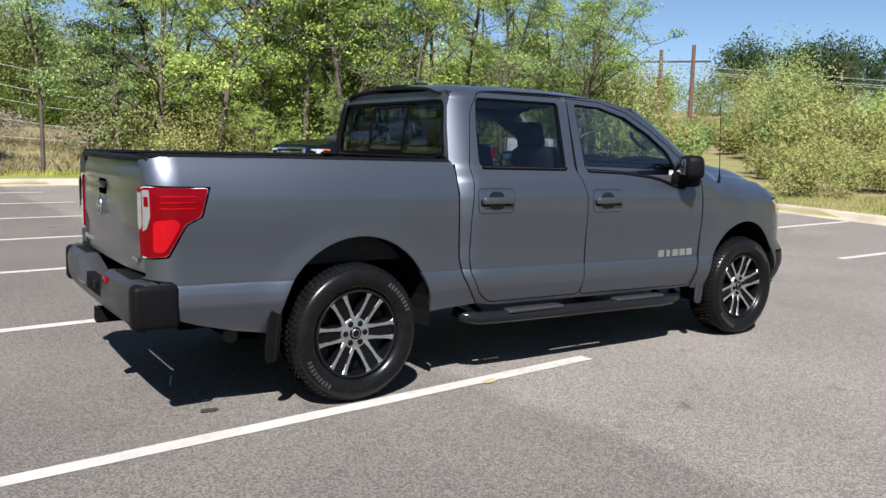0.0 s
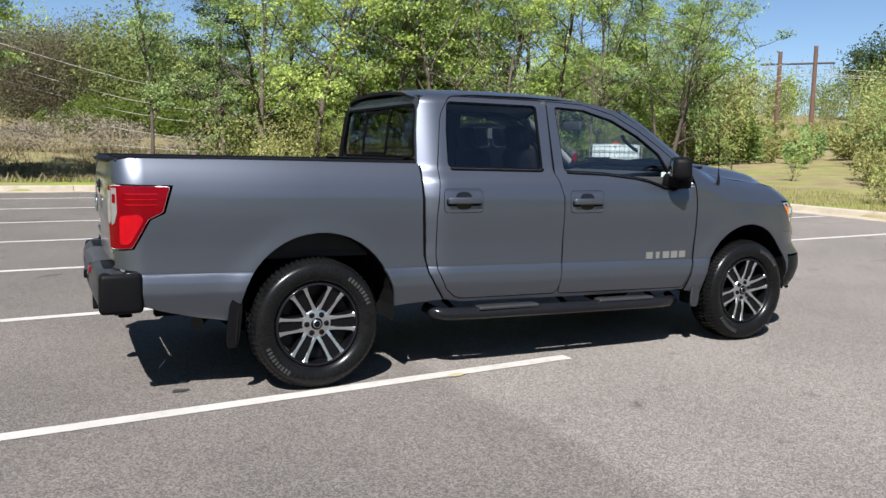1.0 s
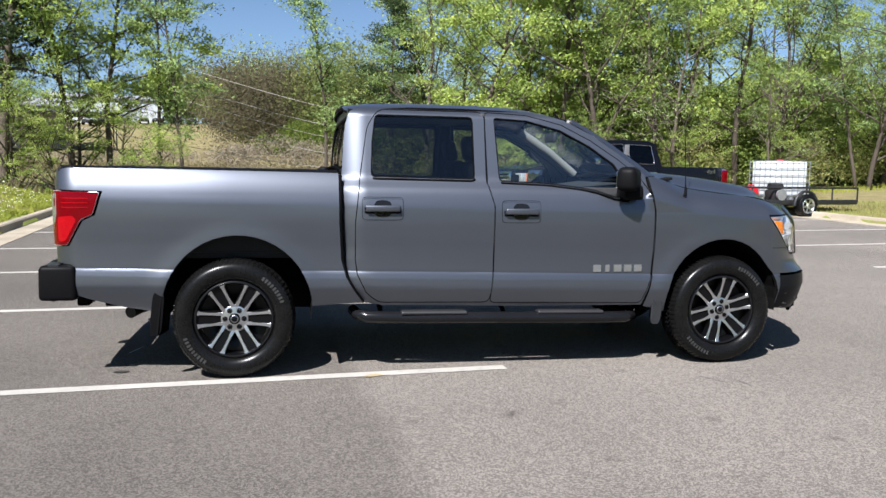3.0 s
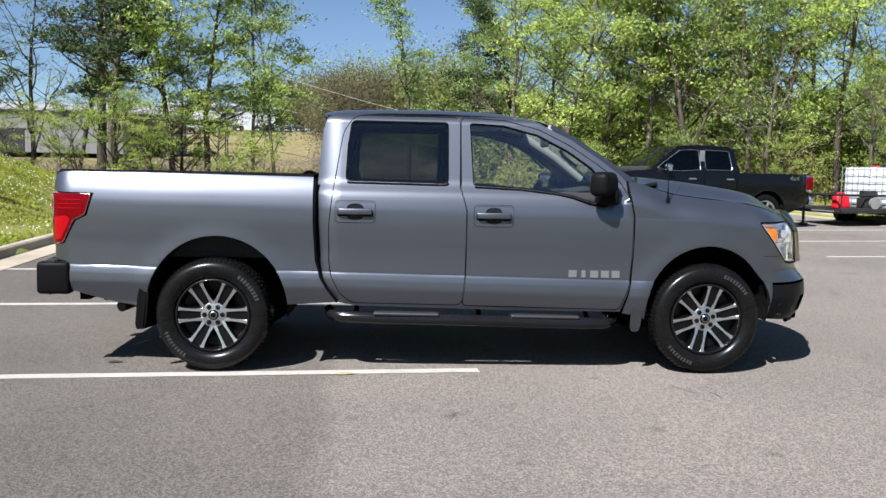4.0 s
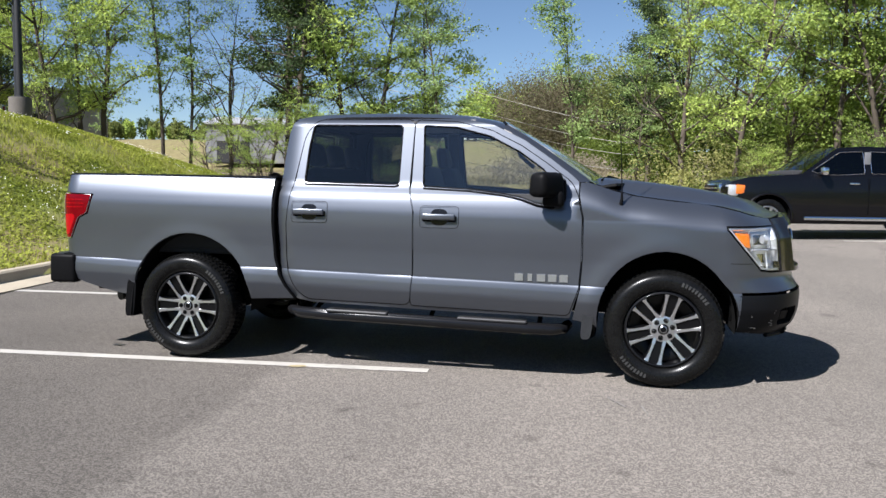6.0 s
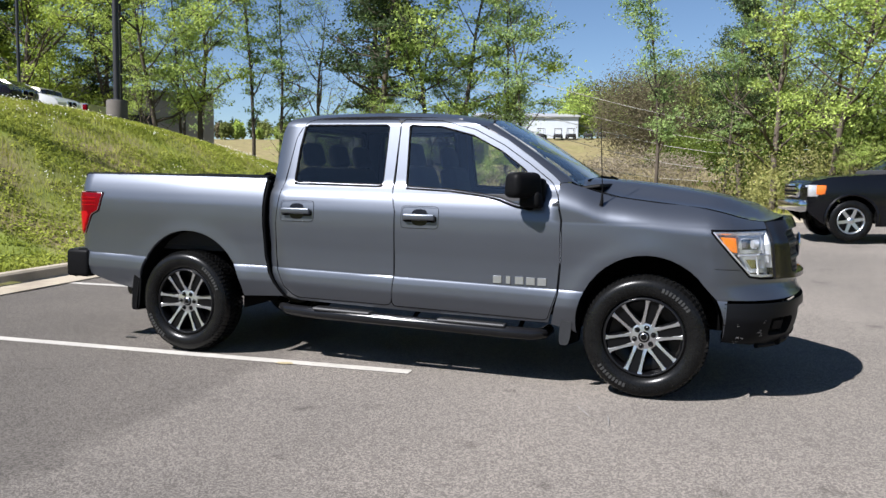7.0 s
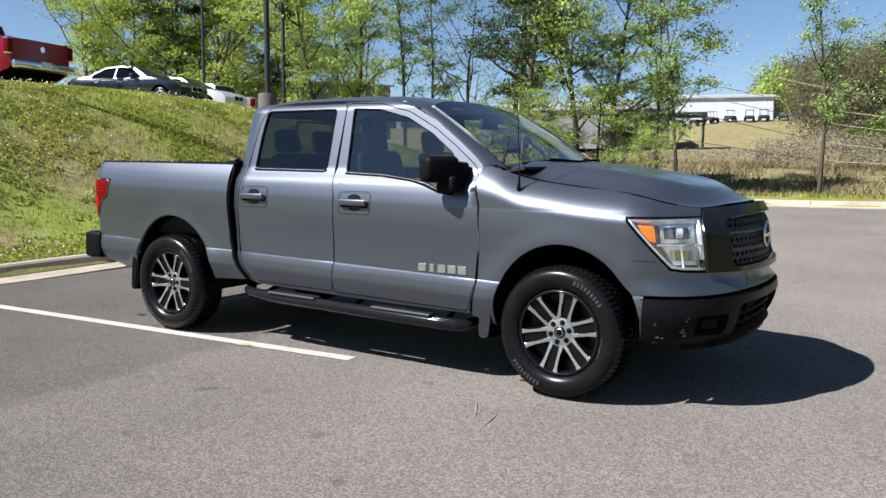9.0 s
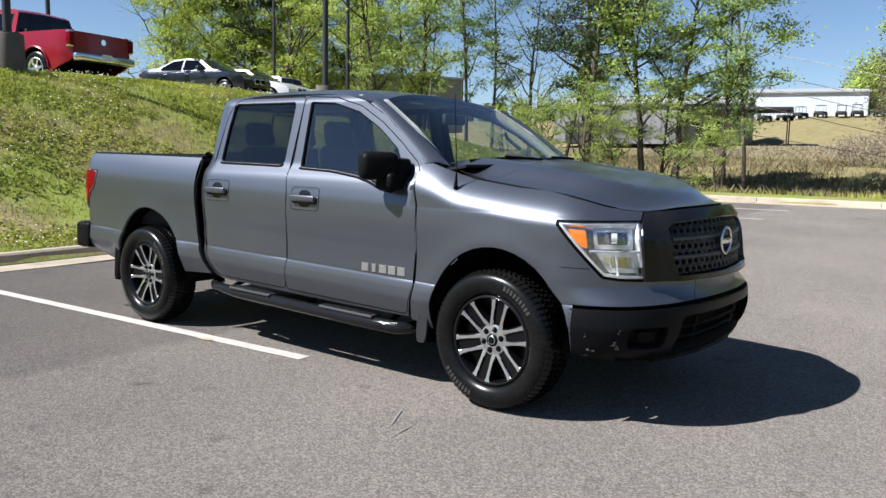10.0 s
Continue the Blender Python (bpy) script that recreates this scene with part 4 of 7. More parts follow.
def panel(name, outline, at, mat, parent, step=(0.06, 0.03), holes=(), thick=0.03, label="", flip=1, lines=()):
    """A skin panel: a flat outline (and holes) cut into cells, carried onto the surface at(u, v), with turned-in edges and true surface normals."""
    bm = bmesh.new()
    for loop in (outline, *holes):
        vs = [bm.verts.new((u, v, 0)) for u, v in loop]
        for i in range(len(vs)):
            bm.edges.new((vs[i - 1], vs[i]))
    bmesh.ops.triangle_fill(bm, use_beauty=True, use_dissolve=False, edges=bm.edges[:])
    for ax in (0, 1):
        lo, hi = min(p[ax] for p in outline), max(p[ax] for p in outline)
        cuts = [lo + step[ax] * (i + 0.37) for i in range(int((hi - lo) / step[ax]) + 1)]
        for c in cuts:
            co, no = ((c, 0, 0), (1, 0, 0)) if ax == 0 else ((0, c, 0), (0, 1, 0))
            bmesh.ops.bisect_plane(bm, geom=bm.verts[:] + bm.edges[:] + bm.faces[:], dist=1e-5, plane_co=co, plane_no=no)
    for c in lines:
        # along the rising crease of the body side
        bmesh.ops.bisect_plane(bm, geom=bm.verts[:] + bm.edges[:] + bm.faces[:], dist=1e-5, plane_co=(1.9, c, 0), plane_no=Vector((0.018, 1, 0)).normalized())
    bmesh.ops.triangulate(bm, faces=[f for f in bm.faces if len(f.verts) > 4])
    bm.verts.index_update()
    verts, norms, faces, rims = [], [], [], []
    h = 0.002

    def normal(u, v):
        n = (at(u + h, v) - at(u - h, v)).cross(at(u, v + h) - at(u, v - h))
        return n.normalized() * flip
    for v in bm.verts:
        verts.append(at(v.co.x, v.co.y))
        norms.append(normal(v.co.x, v.co.y))
    for f in bm.faces:
        ids = [v.index for v in f.verts]
        a, b, c = (verts[i] for i in ids[:3])
        n = sum((norms[i] for i in ids), Vector())
        faces.append(ids if (b - a).cross(c - a).dot(n) > 0 else ids[::-1])
    for e in bm.edges:
        if len(e.link_faces) != 1:
            continue
        i, j = (v.index for v in e.verts)
        mid = e.link_faces[0].calc_center_median()
        cm = at(mid.x, mid.y)
        a, b = verts[i], verts[j]
        na, nb = norms[i], norms[j]
        k = len(verts)
        verts += [a.copy(), b.copy(), b - nb * thick, a - na * thick]
        wall = (b - a).cross(na)
        if wall.length < 1e-9:
            wall = na.copy()
        wall.normalize()
        if wall.dot(cm - a) > 0:
            wall.negate()
        edge = (na + wall).normalized()
        norms += [edge, edge, wall, wall]
        q = [k, k + 1, k + 2, k + 3]
        n = (verts[k + 1] - verts[k]).cross(verts[k + 2] - verts[k + 1])
        faces.append(q if n.dot(wall) > 0 else q[::-1])
        rims.append(len(faces) - 1)
    bm.free()
    me = bpy.data.meshes.new(name)
    me.from_pydata([v[:] for v in verts], [], faces)
    me.polygons.foreach_set("use_smooth", [True] * len(me.polygons))
    me.update()
    me.normals_split_custom_set_from_vertices([n[:] for n in norms])
    if mat in (grey_paint, dark_bumper) and thick > 0.01:
        # the folded hems take a dark colour in place of the shut lines' shade
        me.materials.append(mat)
        me.materials.append(under)
        for i in rims:
            if name != "bed_side" or me.polygons[i].center.x > 0.58:
                me.polygons[i].material_index = 1
    return mesh_ob(name, me, mat, parent, label)


def mirrored(at):
    def other(u, v):
        p = at(u, v)
        return Vector((p.x, -p.y, p.z))
    return other


def both(name, outline, at, mat, parent, **k):
    a = panel(name, outline, at, mat, parent, **k)
    k2 = dict(k)
    k2["flip"] = -k.get("flip", 1)
    b = panel(name, outline, mirrored(at), mat, parent, **k2)
    return a, b


def shrunk(loop, d):
    """A loop moved inwards by d."""
    n = len(loop)
    area = sum(loop[i - 1][0] * loop[i][1] - loop[i][0] * loop[i - 1][1] for i in range(n))
    s = 1 if area > 0 else -1
    out = []
    for i in range(n):
        p, a, b = Vector(loop[i]), Vector(loop[i - 1]), Vector(loop[(i + 1) % n])
        u, v = (p - a).normalized(), (b - p).normalized()
        nrm = (Vector((-u.y, u.x)) + Vector((-v.y, v.x))) * s
        k = nrm.length
        nrm = nrm / k if k > 1e-6 else Vector((0, 0))
        out.append(tuple(p + nrm * d / max(0.5, k / 2)))
    return out


def soft(loop, radius=0.03, steps=3):
    """A loop with its corners rounded."""
    out = []
    n = len(loop)
    for i in range(n):
        p, a, b = Vector(loop[i]), Vector(loop[i - 1]), Vector(loop[(i + 1) % n])
        u, v = a - p, b - p
        r = min(radius, u.length * 0.45, v.length * 0.45)
        if u.angle(v, math.pi) > 2.75:
            out.append(tuple(p))
            continue
        s, e = p + u.normalized() * r, p + v.normalized() * r
        for k in range(steps + 1):
            t = k / steps
            out.append(tuple(s * (1 - t) ** 2 + p * 2 * t * (1 - t) + e * t * t))
    return out


def arc(cx, cz, rx, rz, a0, a1, n=22):
    return [(cx + rx * math.cos(radians(a0 + (a1 - a0) * i / n)), cz + rz * math.sin(radians(a0 + (a1 - a0) * i / n))) for i in range(n + 1)]


def disc_panel(name, c, n, r, thick, mat, parent, sides=24, label=""):
    """A short round plug at c along n."""
    c, n = Vector(c), Vector(n).normalized()
    return tube(name, [c - n * thick / 2, c + n * thick / 2], r, mat, parent, label, sides)


CREASE = (0.625, 0.645, 0.660, 0.680, 0.6955, 0.7035, 0.7075, 0.7125, 0.722)
# outlines of the right side, in x and z
REAR_ARCH = arc(0.025, 0.455, 0.495, 0.515, 3, 182)
FRONT_ARCH = arc(3.555, 0.455, 0.455, 0.485, -8, 188)
BED = ([(-1.14, 1.385), (-1.05, 1.402), (-0.5, 1.402), (0.1, 1.396), (0.695, 1.390), (0.698, 1.05), (0.712, 0.80), (0.745, 0.68), (0.80, 0.585), (0.862, 0.500)]
       + REAR_ARCH + [(-0.52, 0.455), (-0.70, 0.487), (-0.90, 0.540), (-1.0, 0.575), (-1.02, 0.600), (-1.02, 0.775), (-1.13, 0.785),
                      (-1.135, 0.888), (-1.035, 0.896), (-0.945, 1.062), (-0.868, 1.098), (-0.822, 1.255), (-1.135, 1.262)])
TAIL_LAMP = [(-1.138, 1.252), (-0.836, 1.246), (-0.878, 1.105), (-0.952, 1.070), (-1.040, 0.906), (-1.138, 0.898)]
REAR_DOOR = soft([(0.985, 1.840), (1.742, 1.838), (1.738, 1.335), (1.782, 1.17), (1.780, 0.72), (1.760, 0.492), (0.965, 0.502), (0.885, 0.575), (0.825, 0.70), (0.812, 0.80), (0.812, 1.06),
                  (0.846, 1.36), (0.902, 1.72)], 0.05)
REAR_PANE = soft([(0.955, 1.806), (1.660, 1.803), (1.660, 1.356), (0.918, 1.366), (0.93, 1.62)], 0.035)
FRONT_DOOR = soft([(1.752, 1.838), (2.06, 1.822), (2.32, 1.758), (2.54, 1.648), (2.73, 1.522), (2.905, 1.392), (2.952, 1.30), (2.984, 1.15), (2.984, 0.86), (2.970, 0.66), (2.905, 0.470), (1.768, 0.489),
                   (1.790, 0.72), (1.792, 1.17), (1.748, 1.335)], 0.03)
FRONT_PANE = soft([(1.812, 1.802), (2.06, 1.788), (2.31, 1.724), (2.53, 1.612), (2.715, 1.482), (2.79, 1.36), (2.795, 1.222), (2.67, 1.243), (2.55, 1.283), (2.42, 1.306), (2.18, 1.332), (1.835, 1.346)], 0.025)
CAB = ([(0.722, 1.392), (0.736, 1.60), (0.752, 1.74), (0.782, 1.822), (0.84, 1.856), (1.3, 1.864), (1.85, 1.862), (2.1, 1.850), (2.34, 1.796), (2.56, 1.690), (2.75, 1.560), (2.90, 1.448), (2.954, 1.400), (2.956, 1.31),
        (2.978, 1.20), (2.990, 1.15), (2.992, 0.86), (2.978, 0.66), (2.915, 0.452), (2.0, 0.455), (1.0, 0.478), (0.875, 0.497), (0.812, 0.59), (0.757, 0.685), (0.728, 0.80), (0.716, 1.05)])
FENDER = ([(2.966, 1.392), (3.02, 1.395), (3.1, 1.370), (3.2, 1.338), (3.3, 1.309), (3.45, 1.290), (3.6, 1.272), (3.78, 1.260), (3.94, 1.233), (4.08, 1.211), (4.2, 1.187), (4.34, 1.168), (4.46, 1.160),
           (4.46, 1.118), (3.945, 1.118), (3.95, 1.090), (4.09, 0.955), (4.17, 0.880), (4.24, 0.815), (4.34, 0.802), (4.50, 0.796), (4.8, 0.790), (4.8, 0.690), (4.45, 0.680), (4.2, 0.676), (4.02, 0.674)]
          + FRONT_ARCH + [(3.075, 0.415), (2.935, 0.440), (2.985, 0.66), (2.998, 0.86), (2.998, 1.15), (2.986, 1.20), (2.965, 1.31)])


def wheel(parent, x, y, side, turn, steer=0.0):
    """A road wheel: treaded tyre, machined alloy with twelve paired spokes, hub cap, nuts, brake disc. side -1 faces -y."""
    hub = thing_part("wheel", parent, pose(x, y, 0.405, 0, 0, steer) @ Matrix.Rotation(radians(0 if side < 0 else 180), 4, "Z") @ Matrix.Rotation(radians(turn), 4, "Y"))
    R = 0.405
    prof = [(0.262, 0.10), (0.262, -0.098), (0.272, -0.118), (0.30, -0.136), (0.335, -0.140), (0.362, -0.134), (0.380, -0.120), (0.388, -0.102), (R - 0.010, -0.085), (R - 0.009, 0.0), (R - 0.010, 0.085), (0.388, 0.102), (0.36, 0.134), (0.30, 0.136), (0.262, 0.10)]
    v, f = lathe(prof, 72)
    # tread blocks and shoulder lugs
    for k in range(72):
        a = 2 * math.pi * (k + 0.5) / 72
        for off, w, l, sk in ((-0.103, 0.036, 0.026, 0.0), (-0.052, 0.026, 0.013, 0.02), (-0.017, 0.026, 0.013, -0.02), (0.017, 0.026, 0.013, 0.02), (0.052, 0.026, 0.013, -0.02), (0.103, 0.036, 0.026, 0)):
            b = len(v)
            low, top = (R - 0.012, R) if abs(off) < 0.09 else (R - 0.020, R - 0.005)
            for r in (low, top):
                for da, dy in ((-l, -w / 2), (l, -w / 2), (l, w / 2), (-l, w / 2)):
                    aa = a + da + sk * (dy / w) + (0.5 * math.pi / 36 if abs(off) < 0.04 else 0)
                    rr = r - (0.016 if abs(off + dy) > 0.105 else 0)
                    v.append((rr * math.cos(aa), off + dy, rr * math.sin(aa)))
            f += [(b + 4, b + 5, b + 6, b + 7), (b, b + 1, b + 5, b + 4), (b + 1, b + 2, b + 6, b + 5), (b + 2, b + 3, b + 7, b + 6), (b + 3, b, b + 4, b + 7)]
    # raised bars of moulded lettering on the sidewall, sun glint painted in as paler grey
    arcs = []
    for c0, c1 in ((20, 58), (200, 238)):
        mv, mf = [], []
        arcs.append((mv, mf))
        for i in range(9):
            a0 = radians(c0 + (c1 - c0) * i / 9)
            a1 = a0 + radians(2.6)
            b = len(mv)
            for a, r, h in ((a0, 0.322, -0.1425), (a1, 0.322, -0.1425), (a1, 0.350, -0.1415), (a0, 0.350, -0.1415)):
                mv.append((r * math.cos(a), h, r * math.sin(a)))
            mf.append((b + 3, b + 2, b + 1, b))
    t = from_lists("tyre", v, f, rubber, hub, "black all-terrain tyre with chunky tread")
    sharpen(t.data, 35)
    for mv, mf in arcs:
        from_lists("moulded_mark", mv, mf, rubber_glint, t, "", False)
    v, f = lathe([(0.263, 0.09), (0.262, -0.075), (0.262, -0.108), (0.250, -0.113), (0.243, -0.106), (0.238, -0.085), (0.225, 0.09), (0.263, 0.09)], 60)
    rim = from_lists("rim", v, f, pocket, hub, "machined alloy rim with black pockets")
    sharpen(rim.data, 35)
    v, f = lathe([(0.246, -0.112), (0.250, -0.1145), (0.2545, -0.1135), (0.256, -0.109)], 60)
    from_lists("rim_edge", v, f, gloss_black, rim)
    v, f = lathe([(0.228, -0.030), (0.10, -0.030), (0.10, -0.02), (0.228, -0.02)], 40)
    from_lists("rim_pocket", v, f, pocket, rim)
    # six pairs of slim bars with a dark insert between, open windows in between
    bm, ins = bmesh.new(), bmesh.new()
    for k in range(6):
        a = radians(60 * k)
        d = Vector((math.cos(a), 0, math.sin(a)))
        s = d.cross(Vector((0, 1, 0)))
        for sgn in (-1, 1):
            ring = []
            for r, off, w, front, back in ((0.066, 0.033, 0.013, -0.080, -0.03), (0.115, 0.034, 0.0115, -0.089, -0.035), (0.18, 0.039, 0.0105, -0.097, -0.045), (0.222, 0.044, 0.0125, -0.103, -0.05), (0.247, 0.049, 0.020, -0.108, -0.06)):
                p = d * r + s * off * sgn
                ring.append([bm.verts.new(p + s * w * e + Vector((0, hh, 0))) for e, hh in ((-1.5, back), (-1, front + 0.003), (-0.8, front), (0.8, front), (1, front + 0.003), (1.5, back))])
            for i in range(4):
                for j in range(5):
                    bm.faces.new((ring[i][j], ring[i][j + 1], ring[i + 1][j + 1], ring[i + 1][j]))
        vs = [ins.verts.new(d * r + s * o + Vector((0, hh, 0))) for r, o, hh in ((0.085, -0.032, -0.074), (0.085, 0.032, -0.074), (0.243, 0.052, -0.092), (0.243, -0.052, -0.092))]
        ins.faces.new(vs)
    bmesh.ops.recalc_face_normals(bm, faces=bm.faces[:])
    spokes = part("spoke_set", bm, machined, rim, smooth_faces=False)
    part("spoke_insert", ins, pocket, rim, smooth_faces=False)
    spokes.data.materials.append(pocket)
    for p in spokes.data.polygons:
        if abs(p.normal.y) < 0.6:
            p.material_index = 1
    v, f = lathe([(0.0, -0.083), (0.074, -0.083), (0.088, -0.079), (0.094, -0.070), (0.094, -0.03), (0.0, -0.03)], 48)
    hubface = from_lists("hub_face", v, f, machined, rim)
    sharpen(hubface.data, 30)
    v, f = lathe([(0.0, -0.092), (0.030, -0.092), (0.036, -0.088), (0.038, -0.08)], 24)
    from_lists("hub_cap", v, f, pocket, rim)
    v, f = lathe([(0.020, -0.0935), (0.026, -0.0935), (0.026, -0.092), (0.020, -0.092), (0.020, -0.0935)], 24)
    from_lists("cap_ring", v, f, satin, rim)
    for k in range(6):
        a = radians(60 * k)
        c = Vector((math.cos(a) * 0.062, 0, math.sin(a) * 0.062))
        v, f = lathe([(0.0155, -0.0835), (0.0155, -0.079)], 12)
        v2, f2 = lathe([(0.0, -0.098), (0.009, -0.098), (0.0115, -0.094), (0.0115, -0.078)], 6)
        vv = [(p[0] + c.x, p[1] - 0.0005, p[2] + c.z) for p in v2]
        from_lists("wheel_nut", vv, f2, pocket, rim, "", False)
        v, f = lathe([(0.0, -0.0838), (0.0175, -0.0838)], 16)
        from_lists("nut_seat", [(p[0] + c.x, p[1], p[2] + c.z) for p in v], f, pocket, rim, "", False)
    v, f = lathe([(0.06, 0.0), (0.165, 0.0), (0.165, 0.02), (0.06, 0.02)], 40)
    from_lists("brake_disc", v, f, exhaust_mat, hub)
    return hub


def thing_part(name, parent, m):
    ob = new(name)
    ob.empty_display_size = 0.1
    ob.parent = parent
    ob.matrix_local = m
    return ob


def door(parent, outline, pane, hx, hz, mats, name, sgn):
    at = right_side if sgn < 0 else mirrored(right_side)
    fl = 1 if sgn < 0 else -1
    d = panel(name, outline, at, grey_paint, parent, step=(0.06, 0.025), holes=(pane,), thick=0.035, flip=fl, lines=CREASE)

    def on_glass(x, z):
        return Vector((x, sgn * (0.872 - 0.27 * (z - 1.35) - 0.015), z))
    pane_ob = panel("window_pane", shrunk(pane, -0.012), on_glass, mats, d, step=(0.12, 0.1), thick=0.004, flip=fl)
    pane_ob.visible_shadow = True

    def on_seal(x, z):
        return at(x, z) + Vector((0, -sgn * 0.006, 0))
    panel("window_seal", shrunk(pane, -0.004), on_seal, seal, d, step=(0.1, 0.06), holes=(shrunk(pane, 0.009),), thick=0.02, flip=fl)
    rim = shrunk(outline, -0.003)
    tube("door_seam", [at(x, z) + Vector((0, -sgn * 0.0012, 0)) for x, z in rim + rim[:1]], 0.0036, seal, d, "", 5)
    # belt strip along the foot of the window
    low = sorted([p for p in pane if p[1] < (1.375 if name == "rear_door" else 1.352)], key=lambda p: p[0])
    pts = [at(x, z) + Vector((0, sgn * 0.008, -0.010)) for x, z in low]
    tube("belt_strip", pts, 0.009, seal, d, "", 6)
    # handle; flat dark panels stand in for its recess and the shadow below
    hw, hh = 0.140, 0.076

    def cup(x, z):
        return at(x, z) + Vector((0, sgn * 0.003, 0))
    def dark_line(x, z):
        return at(x, z) + Vector((0, sgn * 0.0016, 0))
    ring = soft([(hx - hw, hz - hh), (hx + hw, hz - hh), (hx + hw, hz + hh), (hx - hw, hz + hh)], 0.03, 4)
    panel("handle_surround", ring, cup, grey_paint, d, step=(0.05, 0.03), holes=(shrunk(ring, 0.007),), thick=0.005, flip=fl)
    panel("handle_seam", shrunk(ring, -0.003), dark_line, seal, d, step=(0.06, 0.06), holes=(shrunk(ring, 0.001),), thick=0.003, flip=fl)
    bowl = soft([(hx - 0.062, hz - 0.058), (hx + 0.062, hz - 0.058), (hx + 0.062, hz + 0.058), (hx - 0.062, hz + 0.058)], 0.05, 4)
    shadow_loop = soft([(hx - 0.125, hz - 0.034), (hx + 0.125, hz - 0.034), (hx + 0.125, hz + 0.012), (hx - 0.125, hz + 0.012)], 0.012, 3)
    panel("handle_shadow", shadow_loop, dark_line, seal, d, step=(0.06, 0.06), thick=0.003, flip=fl)

    def dark_cup(x, z):
        return at(x, z) + Vector((0, sgn * 0.002, 0))
    panel("handle_cup", bowl, dark_cup, gloss_black, d, step=(0.03, 0.03), thick=0.004, flip=fl)
    y = sgn * (half_width(hx, hz) + 0.022)
    bm = bmesh.new()
    add_box(bm, (hx, y, hz + 0.002), (0.240, 0.024, 0.044), 0.010, None, 1.0, 3)
    for xx in (-0.105, 0.105):
        add_box(bm, (hx + xx, y - sgn * 0.012, hz - 0.004), (0.03, 0.022, 0.034), 0.006)
    part("door_handle", bm, grey_paint, d, "body-coloured pull handle")
    return d


def build_pickup():
    T = thing("pickup_truck", "grey metallic crew-cab pickup parked across a bay on the asphalt", "pickup truck")
    # bed sides, cab frames, fenders
    both("bed_side", BED, right_side, grey_paint, T, step=(0.05, 0.025), lines=CREASE)
    both("cab_side", CAB, right_side, grey_paint, T, step=(0.05, 0.025), lines=CREASE, holes=(shrunk(REAR_DOOR, -0.006), shrunk(FRONT_DOOR, -0.006)))
    both("front_fender", FENDER, round_front, grey_paint, T, step=(0.045, 0.0125), lines=CREASE)
    for s in (-1, 1):
        door(T, REAR_DOOR, REAR_PANE, 0.995, 1.152, glass_dark, "rear_door", s)
        door(T, FRONT_DOOR, FRONT_PANE, 1.980, 1.135, glass_front, "front_door", s)
    # dark lining behind the shut lines
    for s in (-1, 1):
        at = (lambda x, z, s=s: Vector((x, s * (half_width(x, z) - 0.065), z)))
        panel("inner_body", [(-0.98, 1.36), (0.76, 1.36), (0.86, 1.33), (2.9, 1.20), (3.0, 0.9), (2.9, 0.50), (0.95, 0.52), (0.7, 0.55), (0.56, 0.66), (0.42, 0.92), (0.2, 1.02), (-0.1, 1.02), (-0.4, 0.9), (-0.55, 0.6), (-0.98, 0.62)],
              at, under, T, step=(0.2, 0.12), thick=0.01, flip=1 if s < 0 else -1)
        # dark tube added down the cab-to-bed gap, standing in for its shade
        tube("gap_dark_tube", [Vector((gap_x(z), s * (half_width(gap_x(z) - 0.003, z) - 0.016), z)) for z in (1.375, 1.2, 1.05, 0.92, 0.80, 0.74, 0.68, 0.63, 0.585, 0.54, 0.502)], 0.012, seal, T, "", 8)
    # hood
    edge = [(3.0, -0.70)] + [(x, -(0.774 if x > 3.25 else 0.70 + 0.074 * smooth(3.0, 3.25, x))) for x in (3.08, 3.16, 3.25, 3.45, 3.7, 3.9)]
    front = [(3.9 + 0.504 * math.cos(radians(a)), 0.774 * math.sin(radians(a))) for a in range(-84, 85, 6)]
    outline = edge + front + [(x, -y) for x, y in edge[::-1]] + [(3.12, 0.45), (3.17, 0.0), (3.12, -0.45)]
    panel("hood", outline, hood_top, grey_paint, T, step=(0.06, 0.05), thick=0.03)
    for s in (-1, 1):
        seam = [hood_top(x, s * 0.772) + Vector((0, 0, 0.001)) for x in (3.08, 3.2, 3.35, 3.5, 3.7, 3.9)]
        seam += [hood_top(3.9 + 0.504 * math.sin(radians(a)), s * 0.772 * math.cos(radians(a))) + Vector((0, 0, 0.001)) for a in range(6, 36, 6)]
        tube("hood_seam", seam, 0.0032, seal, T, "", 6)
    # roof
    panel("roof", soft([(0.80, -0.70), (2.30, -0.70), (2.42, -0.655), (2.375, -0.40), (2.35, 0.0), (2.375, 0.40), (2.42, 0.655), (2.30, 0.70), (0.80, 0.70), (0.745, 0.60), (0.735, 0.0), (0.745, -0.60)], 0.02),
          roof_top, grey_paint, T, step=(0.1, 0.05), thick=0.02)
    for s in (-1, 1):
        tube("roof_ditch", [roof_top(x, s * 0.685) + Vector((0, 0, 0.004)) for x in (0.80, 1.2, 1.6, 2.0, 2.2, 2.38)], 0.011, seal, T, "", 6)

    # windscreen
    def screen(u, v):
        """u across, v from the cowl up to the roof."""
        a = abs(u)
        w = 0.755 - 0.085 * v
        x0, z0 = 3.21 - 0.145 * a ** 2, 1.372 + 0.015 * a ** 2
        x1, z1 = 2.345 + 0.10 * a ** 2.5, 1.868 - 0.078 * a ** 2.5
        k = v + 0.10 * v * (1 - v)
        return Vector((x0 + (x1 - x0) * v, u * w, z0 + (z1 - z0) * k))
    sq = [(-1, 0), (1, 0), (1, 1), (-1, 1)]
    panel("windscreen", sq, screen, glass_screen, T, step=(0.1, 0.1), thick=0.004)
